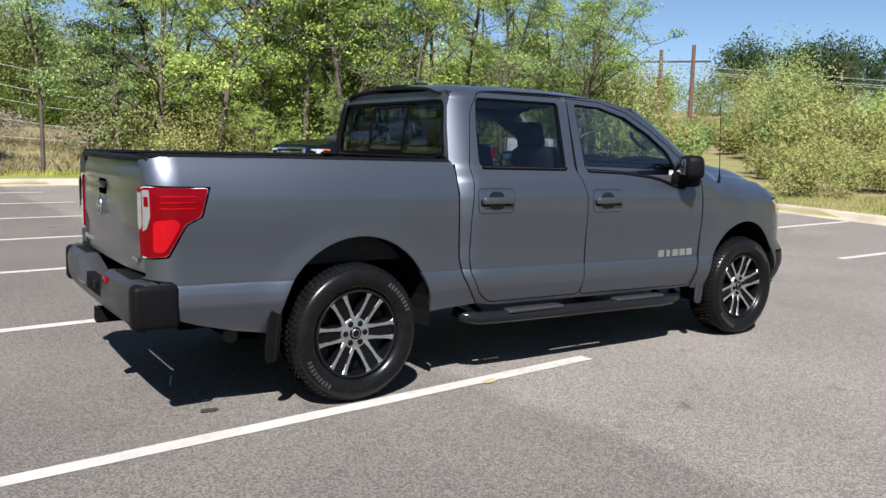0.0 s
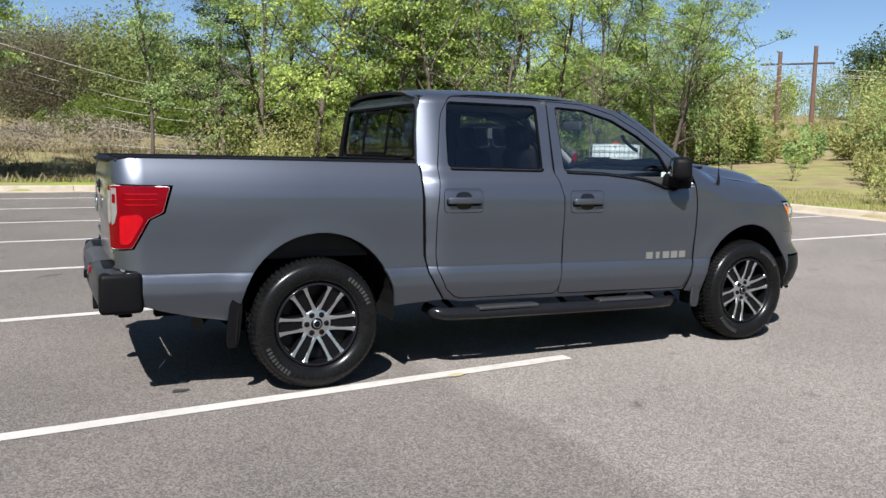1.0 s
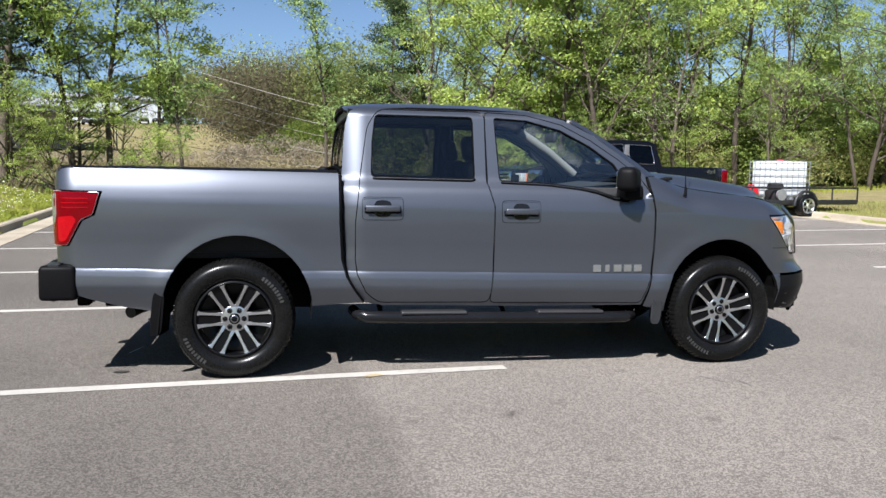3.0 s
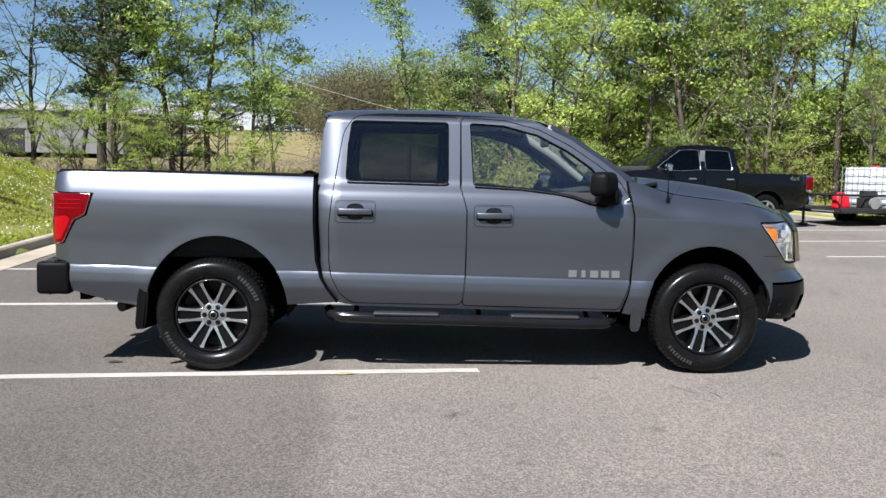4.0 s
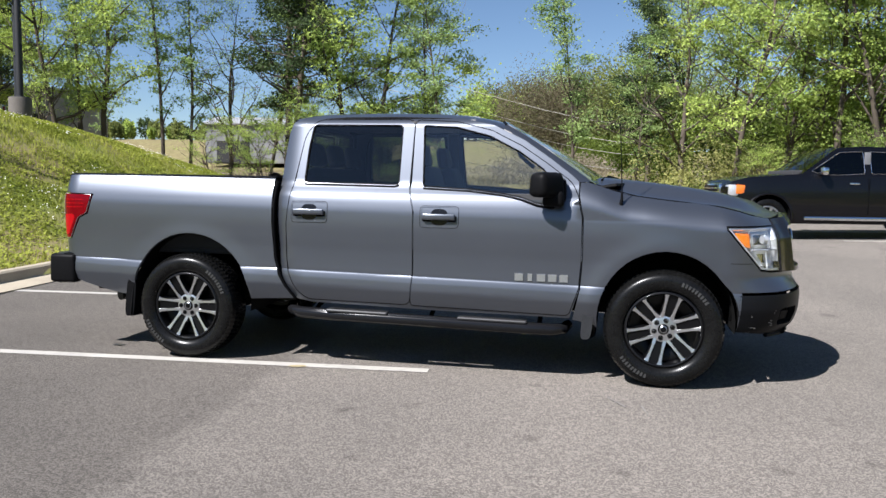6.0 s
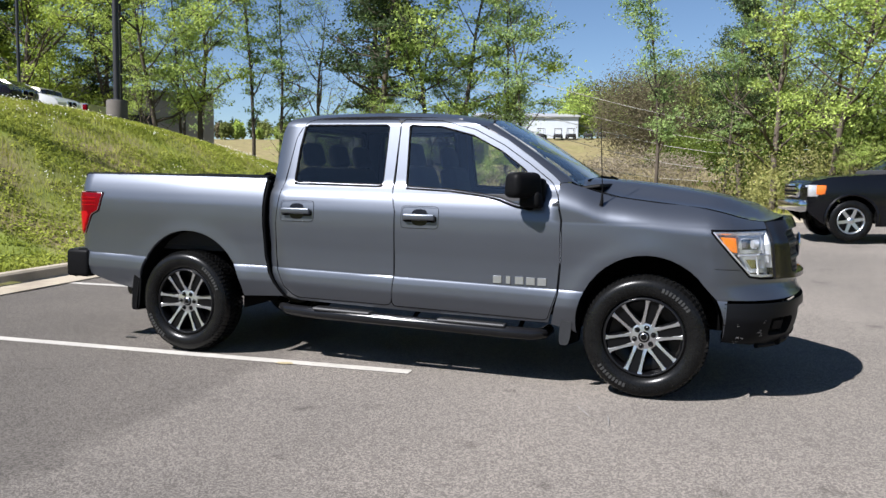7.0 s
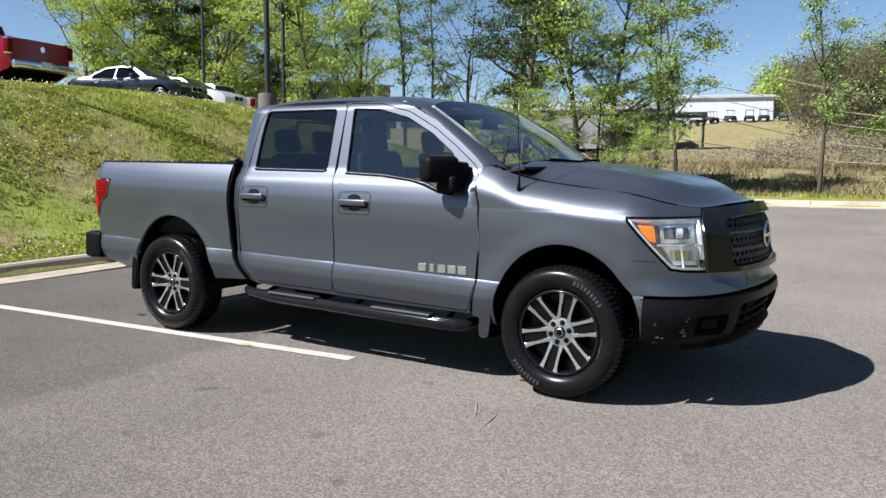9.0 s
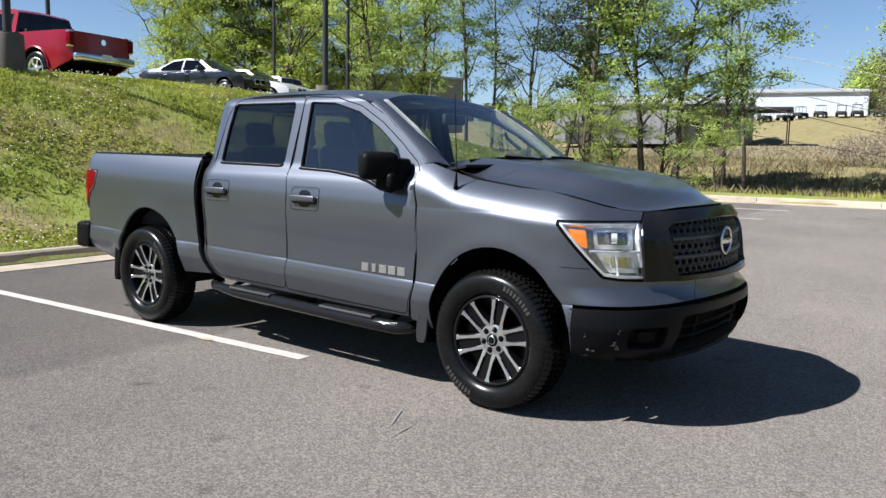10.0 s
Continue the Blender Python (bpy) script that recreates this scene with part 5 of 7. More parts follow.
    panel("screen_seal", shrunk(sq, -0.02), lambda u, v: screen(u, v) + Vector((-0.004, 0, -0.006)), seal, T, step=(0.1, 0.1), holes=(shrunk(sq, 0.035),), thick=0.01)
    # A-pillar tops between the door frames and the screen
    top_edge = curve((2.1, 1.850), (2.34, 1.796), (2.56, 1.690), (2.75, 1.560), (2.90, 1.448), (2.965, 1.395))
    for s in (-1, 1):
        verts, faces = [], []
        for i in range(13):
            v = 1.04 - 1.06 * i / 12
            b = screen(s, v)
            x = min(2.965, max(2.12, b.x - 0.02))
            a = right_side(x, top_edge(x))
            a = Vector((a.x, a.y if s < 0 else -a.y, a.z))
            mid = (a + b) / 2 + Vector((0.012, s * 0.012, 0.016))
            verts += [a[:], mid[:], b[:]]
        for i in range(12):
            for k in range(2):
                o = 3 * i + k
                faces.append((o, o + 1, o + 4, o + 3) if s > 0 else (o + 1, o, o + 3, o + 4))
        from_lists("a_pillar", verts, faces, grey_paint, T)
    # cowl and wipers
    panel("cowl", [(-0.78, 0), (0.78, 0), (0.78, 1), (-0.78, 1)], lambda u, v: Vector((3.03 + 0.17 * v + 0.14 * (1 - (u / 0.8) ** 2), u, 1.365 + 0.035 * v * (1 - 0.3 * abs(u)))), black_plastic, T, step=(0.1, 0.3), thick=0.02, flip=-1)
    for y0, y1 in ((-0.60, 0.05), (0.02, 0.62)):
        pts = [screen(y0 / 0.75 + (y1 - y0) / 0.75 * t, 0.035 + 0.05 * math.sin(math.pi * t) * 0.6 + 0.03 * t) + Vector((0.012, 0, 0.016)) for t in (0, 0.25, 0.5, 0.75, 1)]
        w = tube("wiper", pts, 0.008, seal, T, "", 6)
        tube("wiper_arm", [pts[2] + Vector((0.01, 0, 0.01)), pts[4] + Vector((0.05, 0.02, 0.004))], 0.009, seal, w, "", 6)
    # A-pillar corner trim by the mirror
    # back of the cab with its sliding window

    def back(y, z):
        a = abs(y)
        return Vector((0.718 + 0.055 * smooth(1.45, 1.9, z) + 0.05 * smooth(0.62, 0.86, a), y, z))
    whole = [(-0.80, 1.30), (0.80, 1.30), (0.80, 1.42), (0.715, 1.79), (0.66, 1.845), (-0.66, 1.845), (-0.715, 1.79), (-0.80, 1.42)]
    pane = soft([(-0.735, 1.425), (0.735, 1.425), (0.665, 1.785), (-0.665, 1.785)], 0.05)
    panel("cab_back", whole, back, grey_paint, T, step=(0.1, 0.06), holes=(pane,), thick=0.03, flip=-1)
    g = panel("rear_window", shrunk(pane, -0.01), lambda y, z: back(y, z) + Vector((0.012, 0, 0)), glass_dark, T, step=(0.2, 0.1), thick=0.004, flip=-1)
    fr = soft([(-0.24, 1.44), (0.24, 1.44), (0.24, 1.76), (-0.24, 1.76)], 0.03)
    panel("slider_frame", fr, lambda y, z: back(y, z) + Vector((0.004, 0, 0)), seal, g, step=(0.2, 0.1), holes=(shrunk(fr, 0.018),), thick=0.006, flip=-1)
    panel("window_seal", shrunk(pane, -0.004), lambda y, z: back(y, z) + Vector((-0.003, 0, 0)), seal, g, step=(0.2, 0.1), holes=(shrunk(pane, 0.014),), thick=0.01, flip=-1)
    box("stop_lamp", (0.80, 0, 1.885), (0.10, 0.40, 0.03), black_plastic, T, 0.01, "high-mounted stop lamp")
    bm = bmesh.new()
    add_box(bm, (1.02, 0.0, 1.922), (0.16, 0.05, 0.035), 0.012, None, 0.6)
    part("roof_fin", bm, gloss_black, T, "shark-fin aerial")
    # bed: liner, rails, bulkhead, tailgate
    lin = box("bed_liner", (-0.20, 0, 0.83), (1.80, 1.62, 0.06), liner, T, 0.01, "black drop-in bed liner")
    for y in (-0.80, 0.80):
        box("liner_wall", (-0.20, y, 1.10), (1.82, 0.05, 0.52), liner, lin, 0.01)
    box("liner_wall", (0.675, 0, 1.10), (0.04, 1.55, 0.56), liner, lin, 0.01)
    for i in range(9):
        box("liner_rib", (-0.20, -0.64 + 0.16 * i, 0.868), (1.78, 0.07, 0.02), liner, lin, 0.006)
    for s in (-1, 1):
        def cap(x, v, s=s):
            o = half_width(x, 1.385) - 0.008
            return Vector((x, s * (o - 0.115 + 0.115 * v), 1.394 + 0.017 * max(0.0, math.sin(math.pi * min(1, max(0, v) * 1.05))) ** 0.6 + 0.004 * (0.7 - x)))
        panel("rail_cap", [(-1.13, 0), (0.69, 0), (0.69, 1), (-1.10, 1)], cap, black_plastic, T, step=(0.3, 0.1), thick=0.015, flip=s)
    panel("bulkhead_cap", [(-0.80, 0), (0.80, 0), (0.80, 1), (-0.80, 1)], lambda u, v: Vector((0.62 + 0.08 * v, u, 1.40 + 0.02 * math.sin(math.pi * v))), black_plastic, T, step=(0.4, 0.25), thick=0.02)

    def gate(y, z):
        x = -1.160 + 0.02 * smooth(1.15, 1.40, z) - 0.012 * math.exp(-((z - 1.30) / 0.05) ** 2) + 0.018 * smooth(1.05, 0.95, z) + 0.06 * (abs(y) / 0.82) ** 4
        return Vector((x, y, z))
    grip = soft([(-0.11, 1.17), (0.11, 1.17), (0.11, 1.26), (-0.11, 1.26)], 0.03)
    tg = panel("tailgate", soft([(-0.795, 0.80), (0.795, 0.80), (0.80, 1.385), (-0.80, 1.385)], 0.03), gate, grey_paint, T, step=(0.08, 0.03), holes=(grip,), thick=0.06, flip=-1)
    panel("gate_recess", shrunk(grip, -0.004), lambda y, z: gate(y, z) + Vector((0.03, 0, 0)), gloss_black, tg, step=(0.1, 0.05), thick=0.01, flip=-1)
    box("gate_handle", (-1.160, 0, 1.225), (0.03, 0.19, 0.04), gloss_black, tg, 0.008)
    panel("gate_cap", [(-0.81, 0), (0.81, 0), (0.81, 1), (-0.81, 1)], lambda u, v: Vector((-1.177 + 0.12 * v + 0.06 * (abs(u) / 0.82) ** 4, u, 1.385 + 0.024 * math.sin(math.pi * (0.15 + 0.85 * v)))), black_plastic, tg, step=(0.15, 0.2), thick=0.02, flip=-1)
    panel("gate_inner", [(-0.78, 0.80), (0.78, 0.80), (0.78, 1.38), (-0.78, 1.38)], lambda y, z: Vector((-1.06, y, z)), liner, tg, step=(0.4, 0.3), thick=0.02)
    emblem(tg, (-1.172, 0, 1.105), 0.050, -1)
    for i, w in enumerate((0.028, 0.026, 0.028)):
        box("badge_bar", (gate(-0.60, 0.86).x - 0.004, -0.645 + 0.042 * i, 0.862), (0.008, w, 0.030), chrome, tg, 0.003)
    for i in range(5):
        box("badge_bar", (gate(0.5, 0.86).x - 0.004, 0.42 + 0.060 * i, 0.865), (0.008, 0.045, 0.034), chrome, tg, 0.003)
    # corner posts beside the tailgate
    for s in (-1, 1):
        panel("corner_post", [(-1.145, 0.785), (-1.0, 0.785), (-1.0, 0.80), (-1.13, 0.80)], right_side if s < 0 else mirrored(right_side), grey_paint, T, step=(0.05, 0.05), thick=0.05, flip=-s)

    # tail lamps: red shell round the corner, white reversing pane at the back
    def lamp_skin(x, z):
        p = right_side(x, z)
        return p + Vector((-0.006, -0.008, 0))
    for s in (-1, 1):
        at = lamp_skin if s < 0 else mirrored(lamp_skin)
        lamp = TAIL_LAMP if s < 0 else [(max(x, -1.112), z) for x, z in TAIL_LAMP]
        t = panel("tail_lamp", soft(lamp, 0.012, 2), at, red_lens, T, step=(0.03, 0.03), thick=0.03, flip=1 if s < 0 else -1, label="red tail lamp with a white reversing pane")
        for z in (1.205, 1.175, 1.145):
            panel("lamp_rib", [(-1.06, z), (-0.90, z), (-0.905, z + 0.005), (-1.08, z + 0.005)], (lambda x, zz, at=at, s=s: at(x, zz) + Vector((0, s * 0.003, 0))), lamp_glow, t, step=(0.05, 0.02), thick=0.003, flip=1 if s < 0 else -1)
        glow = soft([(-1.10, 0.925), (-1.052, 0.925), (-0.975, 1.065), (-1.00, 1.095), (-1.10, 1.085)], 0.02, 3)
        panel("lamp_glow", glow, (lambda x, zz, at=at, s=s: at(x, zz) + Vector((0, s * 0.003, 0))), lamp_glow, t, step=(0.03, 0.03), thick=0.003, flip=1 if s < 0 else -1)
        pale = soft([(-1.137, 1.238), (-1.114, 1.238), (-1.112, 1.10), (-1.124, 1.045), (-1.137, 1.03)], 0.005, 2)
        panel("lamp_clear", pale, (lambda x, zz, at=at, s=s: at(x, zz) + Vector((0, s * 0.0035, 0))), clear_lens, t, step=(0.02, 0.03), thick=0.003, flip=1 if s < 0 else -1)
        spot = soft([(-1.133, 1.205), (-1.118, 1.205), (-1.118, 1.155), (-1.133, 1.155)], 0.004, 2)
        panel("lamp_patch", spot, (lambda x, zz, at=at, s=s: at(x, zz) + Vector((0, s * 0.0055, 0))), red_lens, t, step=(0.02, 0.03), thick=0.002, flip=1 if s < 0 else -1)
        edge = soft(lamp, 0.012, 2)
        # silver tube stands in for the thin highlight along the lens edge
        tube("lamp_edge", [at(x, zz) + Vector((0, s * -0.003, 0)) for x, zz in edge + edge[:1]], 0.0028, lamp_silver, t, "", 5)
        if s > 0:
            continue
        panel("reversing_lamp", [(0.800, 1.245), (0.828, 1.245), (0.828, 0.90), (0.812, 0.90), (0.806, 1.02), (0.800, 1.05)], (lambda y, z, s=s: Vector((-1.158 + 0.02 * smooth(0.79, 0.84, y), s * y, z))), red_lens, t, step=(0.03, 0.05), thick=0.03, flip=-s)
        panel("lamp_clear", [(0.803, 1.225), (0.824, 1.225), (0.824, 1.05), (0.812, 1.035), (0.804, 1.06)], (lambda y, z, s=s: Vector((-1.162 + 0.02 * smooth(0.79, 0.84, y), s * y, z))), clear_lens, t, step=(0.03, 0.05), thick=0.01, flip=-s)
    rear_bumper(T)
    front_end(T)
    underside(T)
    cabin(T)
    mirrors(T)
    # step bars
    for s in (-1, 1):
        pts = [(0.80, s * 0.80, 0.43), (0.83, s * 0.87, 0.405), (0.90, s * 0.905, 0.392), (1.2, s * 0.925, 0.385), (1.9, s * 0.935, 0.375), (2.6, s * 0.935, 0.362), (2.80, s * 0.92, 0.358), (2.87, s * 0.88, 0.360), (2.90, s * 0.80, 0.38)]
        bar = tube("step_bar", pts, [0.036, 0.04] + [0.043] * 5 + [0.04, 0.036], gloss_black, T, "black tubular step bar with ribbed treads", 14)
        for x0, x1 in ((1.13, 1.60), (2.12, 2.62)):
            bm = bmesh.new()
            zc = 0.385 - 0.012 * (x0 - 1.2) + 0.036
            add_box(bm, ((x0 + x1) / 2, s * 0.93, zc), (x1 - x0, 0.085, 0.024), 0.010, Matrix.Rotation(radians(0.75), 3, "Y"))
            for i in range(22):
                x = x0 + 0.03 + (x1 - x0 - 0.06) * i / 21
                add_box(bm, (x, s * 0.93, zc + 0.012 - 0.013 * (x - (x0 + x1) / 2)), (0.009, 0.07, 0.008), 0.0)
            part("tread", bm, tread_grey, bar, "grey ribbed tread plate", False)
        for x in (1.0, 1.9, 2.7):
            tube("bar_bracket", [(x, s * 0.60, 0.46), (x, s * 0.78, 0.42), (x, s * 0.91, 0.36)], 0.018, under, bar, "", 6)
    # mud flaps
    flap_grey = material("flap_grey", (0.022, 0.023, 0.025), 0.45, vary=0.15, spec=0.3)
    for s in (-1, 1):
        for nm, x, z1, z0, w in (("rear", -0.475, 0.595, 0.30, 0.16), ("front", 3.065, 0.64, 0.31, 0.15)):
            def flap(u, v, s=s, x=x, z0=z0, z1=z1, w=w):
                return Vector((x - 0.03 * (1 - v) + 0.05 * math.sin(u * 2.2) * (1 if x > 1 else 0.8), s * (0.945 - 0.30 * u + 0.012 * (1 - v)), z0 + (z1 - z0) * v))
            panel("mud_flap", soft([(0, 0), (0.75, 0), (0.75, 1), (0, 1)], 0.08), flap, black_plastic, T, step=(0.1, 0.15), thick=0.012, flip=s)
            panel("flap_edge", soft([(0, 0), (1, 0), (1, 1), (0, 1)], 0.28, 5), (lambda u, v, s=s, x=x, z0=z0, z1=z1: Vector((x - 0.045 + 0.075 * u - (0.03 - 0.03 * v), s * ((0.968 if x > 1 else 0.952) - 0.004 * u), z0 + (z1 - z0) * v))), flap_grey if x > 1 else black_plastic, T, step=(0.3, 0.2), thick=0.02, flip=-s)
    # side badge: five plain bright blocks
    at = right_side
    for i in range(5):
        x0 = 2.528 + 0.078 * i
        w = 0.030 if i == 1 else 0.058
        for s in (-1, 1):
            mid = x0 + 0.03
            block = [(mid - w / 2, 0.703), (mid + w / 2, 0.703), (mid + w / 2, 0.753), (mid - w / 2, 0.753)]
            panel("side_badge", block, (lambda x, z, s=s: Vector((x, s * (half_width(x, z) + 0.006), z))), machined, T, step=(0.05, 0.03), thick=0.006, flip=1 if s < 0 else -1)
    # whip aerial on the right fender
    base = right_side(3.243, 1.252)
    a = tube("aerial", [base + Vector((0, -0.002, 0.0)), base + Vector((0.004, -0.004, 0.035)), base + Vector((0.004, 0.0, 0.10)), base + Vector((-0.02, 0.004, 0.55))], [0.014, 0.010, 0.0035, 0.0022], black_plastic, T, "thin black whip aerial", 8)
    # fuel door outline on the far side is left plain
    for x, sgn, turn, steer in ((0.0, -1, 0, 0), (3.551, -1, -15, 0.0), (0.0, 1, 10, 0), (3.551, 1, 40, 0)):
        wheel(T, x, sgn * 0.865, sgn, turn, steer)
    return T


def emblem(parent, c, r, facing):
    """A plain bright ring with a bar across it; faces along x."""
    c = Vector(c)
    pts = [c + Vector((0.006 * facing, r * math.cos(2 * math.pi * i / 24), r * math.sin(2 * math.pi * i / 24))) for i in range(25)]
    e = tube("emblem_ring", pts, r * 0.13, chrome, parent, "plain bright ring emblem", 8)
    box("emblem_bar", c + Vector((0.008 * facing, 0, 0)), (0.018, r * 2.1, r * 0.42), chrome, e, 0.005)


def rear_bumper(T):
    b = thing_part("rear_bumper", T, Matrix.Identity(4))
    tagged(b, "dark painted step bumper")
    prof = [(0.0, 0.545), (0.075, 0.535), (0.115, 0.560), (0.138, 0.62), (0.142, 0.70), (0.128, 0.755), (0.095, 0.778), (0.0, 0.775)]
    verts, faces = [], []
    ys = [-0.93, -0.92, -0.89, -0.82, -0.70, -0.55, -0.36, -0.32, -0.20, 0.20, 0.32, 0.36, 0.55, 0.70, 0.82, 0.89, 0.92, 0.93]
    n = len(prof)
    for y in ys:
        a = abs(y)
        k = 1.0 if a < 0.62 else math.sqrt(max(0.05, 1 - ((a - 0.62) / 0.335) ** 2.6)) * 0.8 + 0.2
        for d, z in prof:
            low = -0.115 if a < 0.34 and z > 0.68 else 0.0
            x = -1.10 - d * k - 0.015 * (1 - (a / 0.93) ** 2)
            verts.append((x + (0.04 if low else 0), y, z + low))
    for i in range(len(ys) - 1):
        for k in range(n - 1):
            faces.append((i * n + k, (i + 1) * n + k, (i + 1) * n + k + 1, i * n + k + 1))
    faces += [tuple(range(n)), tuple((len(ys) - 1) * n + k for k in range(n))[::-1]]
    shell = from_lists("bumper_shell", verts, faces, step_grey, b)
    sharpen(shell.data, 38)
    # wrap-round ends along the sides
    for s in (-1, 1):
        bm = bmesh.new()
        add_box(bm, (-1.11, s * 0.890, 0.655), (0.235, 0.115, 0.230), 0.03, None, 0.97, 4)
        part("bumper_end", bm, black_plastic, b)
        box("bumper_pad", (-1.135, s * 0.58, 0.776), (0.11, 0.36, 0.014), black_plastic, b, 0.006)
        box("gap_filler", (-1.03, s * 0.85, 0.70), (0.10, 0.12, 0.15), under, b, 0.01)
    box("plate_recess", (-1.205, 0, 0.63), (0.05, 0.36, 0.13), under, b, 0.01)
    box("red_reflector", (-1.240, -0.44, 0.735), (0.03, 0.10, 0.035), red_lens, b, 0.006)
    box("socket", (-1.268, -0.30, 0.69), (0.02, 0.06, 0.05), black_plastic, b, 0.006)
    # hitch receiver
    h = box("hitch_bar", (-1.06, 0, 0.47), (0.08, 1.0, 0.07), under, b, 0.01)
    bm = bmesh.new()
    for y, z, sy, sz in ((-0.035, 0.46, 0.012, 0.085), (0.035, 0.46, 0.012, 0.085), (0, 0.498, 0.082, 0.012), (0, 0.422, 0.082, 0.012)):
        add_box(bm, (-1.12, y, z), (0.20, sy, sz), 0.003)
    part("hitch_receiver", bm, under, b, "black square hitch receiver", False)


def front_end(T):
    # black lower bumper with a wide intake and fog recesses
    intake = soft([(4.64, 0.412), (5.46, 0.412), (5.40, 0.612), (4.70, 0.612)], 0.035)
    fogs = [soft([(4.34, 0.445), (4.57, 0.445), (4.60, 0.565), (4.35, 0.565)], 0.03), soft([(5.53, 0.445), (5.76, 0.445), (5.75, 0.565), (5.50, 0.565)], 0.03)]
    low = [(4.005, 0.655), (4.005, 0.40), (4.20, 0.385), (4.6, 0.375), (5.05, 0.365), (5.5, 0.375), (5.9, 0.385), (6.095, 0.40), (6.095, 0.655), (5.7, 0.660), (5.3, 0.668), (5.05, 0.670), (4.8, 0.668), (4.4, 0.660)]
    b = panel("front_bumper", low, round_front, dark_bumper, T, step=(0.04, 0.025), holes=(intake, *fogs), thick=0.05, label="scuffed black plastic lower bumper")
    for i, fg in enumerate(fogs):
        panel("fog_recess", shrunk(fg, -0.004), lambda s, z: round_front(s, z, 0.05), black_plastic, b, step=(0.05, 0.04), thick=0.005)
        c = (4.47 if i == 0 else 5.63)
        panel("fog_blank", soft([(c - 0.06, 0.475), (c + 0.06, 0.475), (c + 0.06, 0.535), (c - 0.06, 0.535)], 0.015), lambda s, z: round_front(s, z, 0.03), black_plastic, b, step=(0.05, 0.03), thick=0.02)
    panel("intake_back", shrunk(intake, -0.045), lambda s, z: round_front(s, z, 0.12), under, b, step=(0.08, 0.05), thick=0.005)
    # dark box added to block bright ground from showing through the intake
    box("intake_blocker", (4.24, 0, 0.53), (0.30, 1.30, 0.34), under, b, 0.02)
    for z in (0.475, 0.535):
        tube("intake_bar", [round_front(s, z, 0.06) for s in (4.66, 4.85, 5.05, 5.25, 5.44)], 0.010, black_plastic, b, "", 6)
    for s in (4.86, 5.24):
        tube("intake_post", [round_front(s, 0.43, 0.06), round_front(s, 0.585, 0.06)], 0.012, black_plastic, b, "", 6)
    tube("bumper_lip", [round_front(s, 0.372, -0.004) for s in (4.3, 4.5, 4.7, 4.9, 5.05, 5.2, 5.4, 5.6, 5.8)], 0.016, black_plastic, b, "", 8)
    # scuffs on the right corner
    rnd = random.Random(4)
    for s0, z0, n in ((4.10, 0.405, 4), (4.27, 0.455, 5), (4.10, 0.50, 2), (4.30, 0.53, 2)):
        for i in range(n):
            s, z = s0 + rnd.uniform(-0.03, 0.03), z0 + rnd.uniform(-0.015, 0.03)
            w, h = rnd.uniform(0.006, 0.03), rnd.uniform(0.002, 0.007)
            panel("scuff", [(s, z), (s + w, z + rnd.uniform(-0.004, 0.004)), (s + w * 0.8, z + h), (s + w * 0.2, z + h)], lambda u, v: round_front(u, v, -0.0012), scuff_mat, b, step=(0.05, 0.05), thick=0.0008)
    for sg in (-1, 1):
        pts = [round_front(s, 0.868 - 0.01 * (s - 4.0), -0.0005) for s in (3.985, 4.03, 4.08, 4.13, 4.17)]
        tube("fascia_seam", [Vector((p.x, -sg * p.y, p.z)) for p in pts], 0.0016, seal, T, "", 5)
    # painted fascia below the grille
    panel("fascia", [(4.803, 0.690), (5.297, 0.690), (5.297, 0.790), (5.05, 0.786), (4.803, 0.790)], round_front, grey_paint, T, step=(0.05, 0.025), thick=0.03)
    panel("front_backing", [(4.0, 0.45), (6.1, 0.45), (6.1, 1.10), (4.0, 1.10)], lambda s, z: round_front(s, z, 0.16), under, T, step=(0.15, 0.15), thick=0.005)
    # grille
    out = [(4.478, 0.800), (4.8, 0.796), (5.05, 0.794), (5.3, 0.796), (5.622, 0.800), (5.632, 1.158), (5.54, 1.164), (5.35, 1.178), (5.05, 1.186), (4.75, 1.178), (4.56, 1.164), (4.468, 1.158)]
    mesh = [(4.66, 0.826), (5.05, 0.822), (5.44, 0.826), (5.46, 0.85), (5.485, 1.085), (5.45, 1.112), (5.05, 1.128), (4.65, 1.112), (4.615, 1.085), (4.64, 0.85)]

    def shell(s, z):
        k = smooth(4.52, 4.68, s) * smooth(5.58, 5.42, s)
        return round_front(s, z, -0.012 - 0.035 * k)
    g = panel("grille", out, shell, black_paint, T, step=(0.035, 0.03), holes=(mesh,), thick=0.06, label="black grille with a honeycomb mesh")
    panel("grille_back", shrunk(mesh, -0.02), lambda s, z: round_front(s, z, 0.05), under, g, step=(0.1, 0.06), thick=0.005)
    # honeycomb: rings of hexagons following the grille's curve
    verts, faces = [], []
    for r in range(7):
        z = 0.850 + r * 0.0415
        for c in range(19):
            s = 4.649 + (c + 0.5 * (r % 2)) * 0.0445
            if not 4.645 < s < 5.455 or z > 1.115:
                continue
            base = len(verts)
            for rad, ins in ((0.0265, 0.014), (0.0252, -0.006), (0.0195, -0.006), (0.0175, 0.014)):
                for k in range(6):
                    a = radians(60 * k + 30)
                    verts.append(round_front(s + rad * math.cos(a), z + rad * math.sin(a) * 0.92, ins)[:])
            for q in range(3):
                for k in range(6):
                    a, bb = base + q * 6 + k, base + q * 6 + (k + 1) % 6
                    faces.append((a, a + 6, bb + 6, bb))
    from_lists("honeycomb", verts, faces, mesh_grey, g, "grey honeycomb mesh", False)
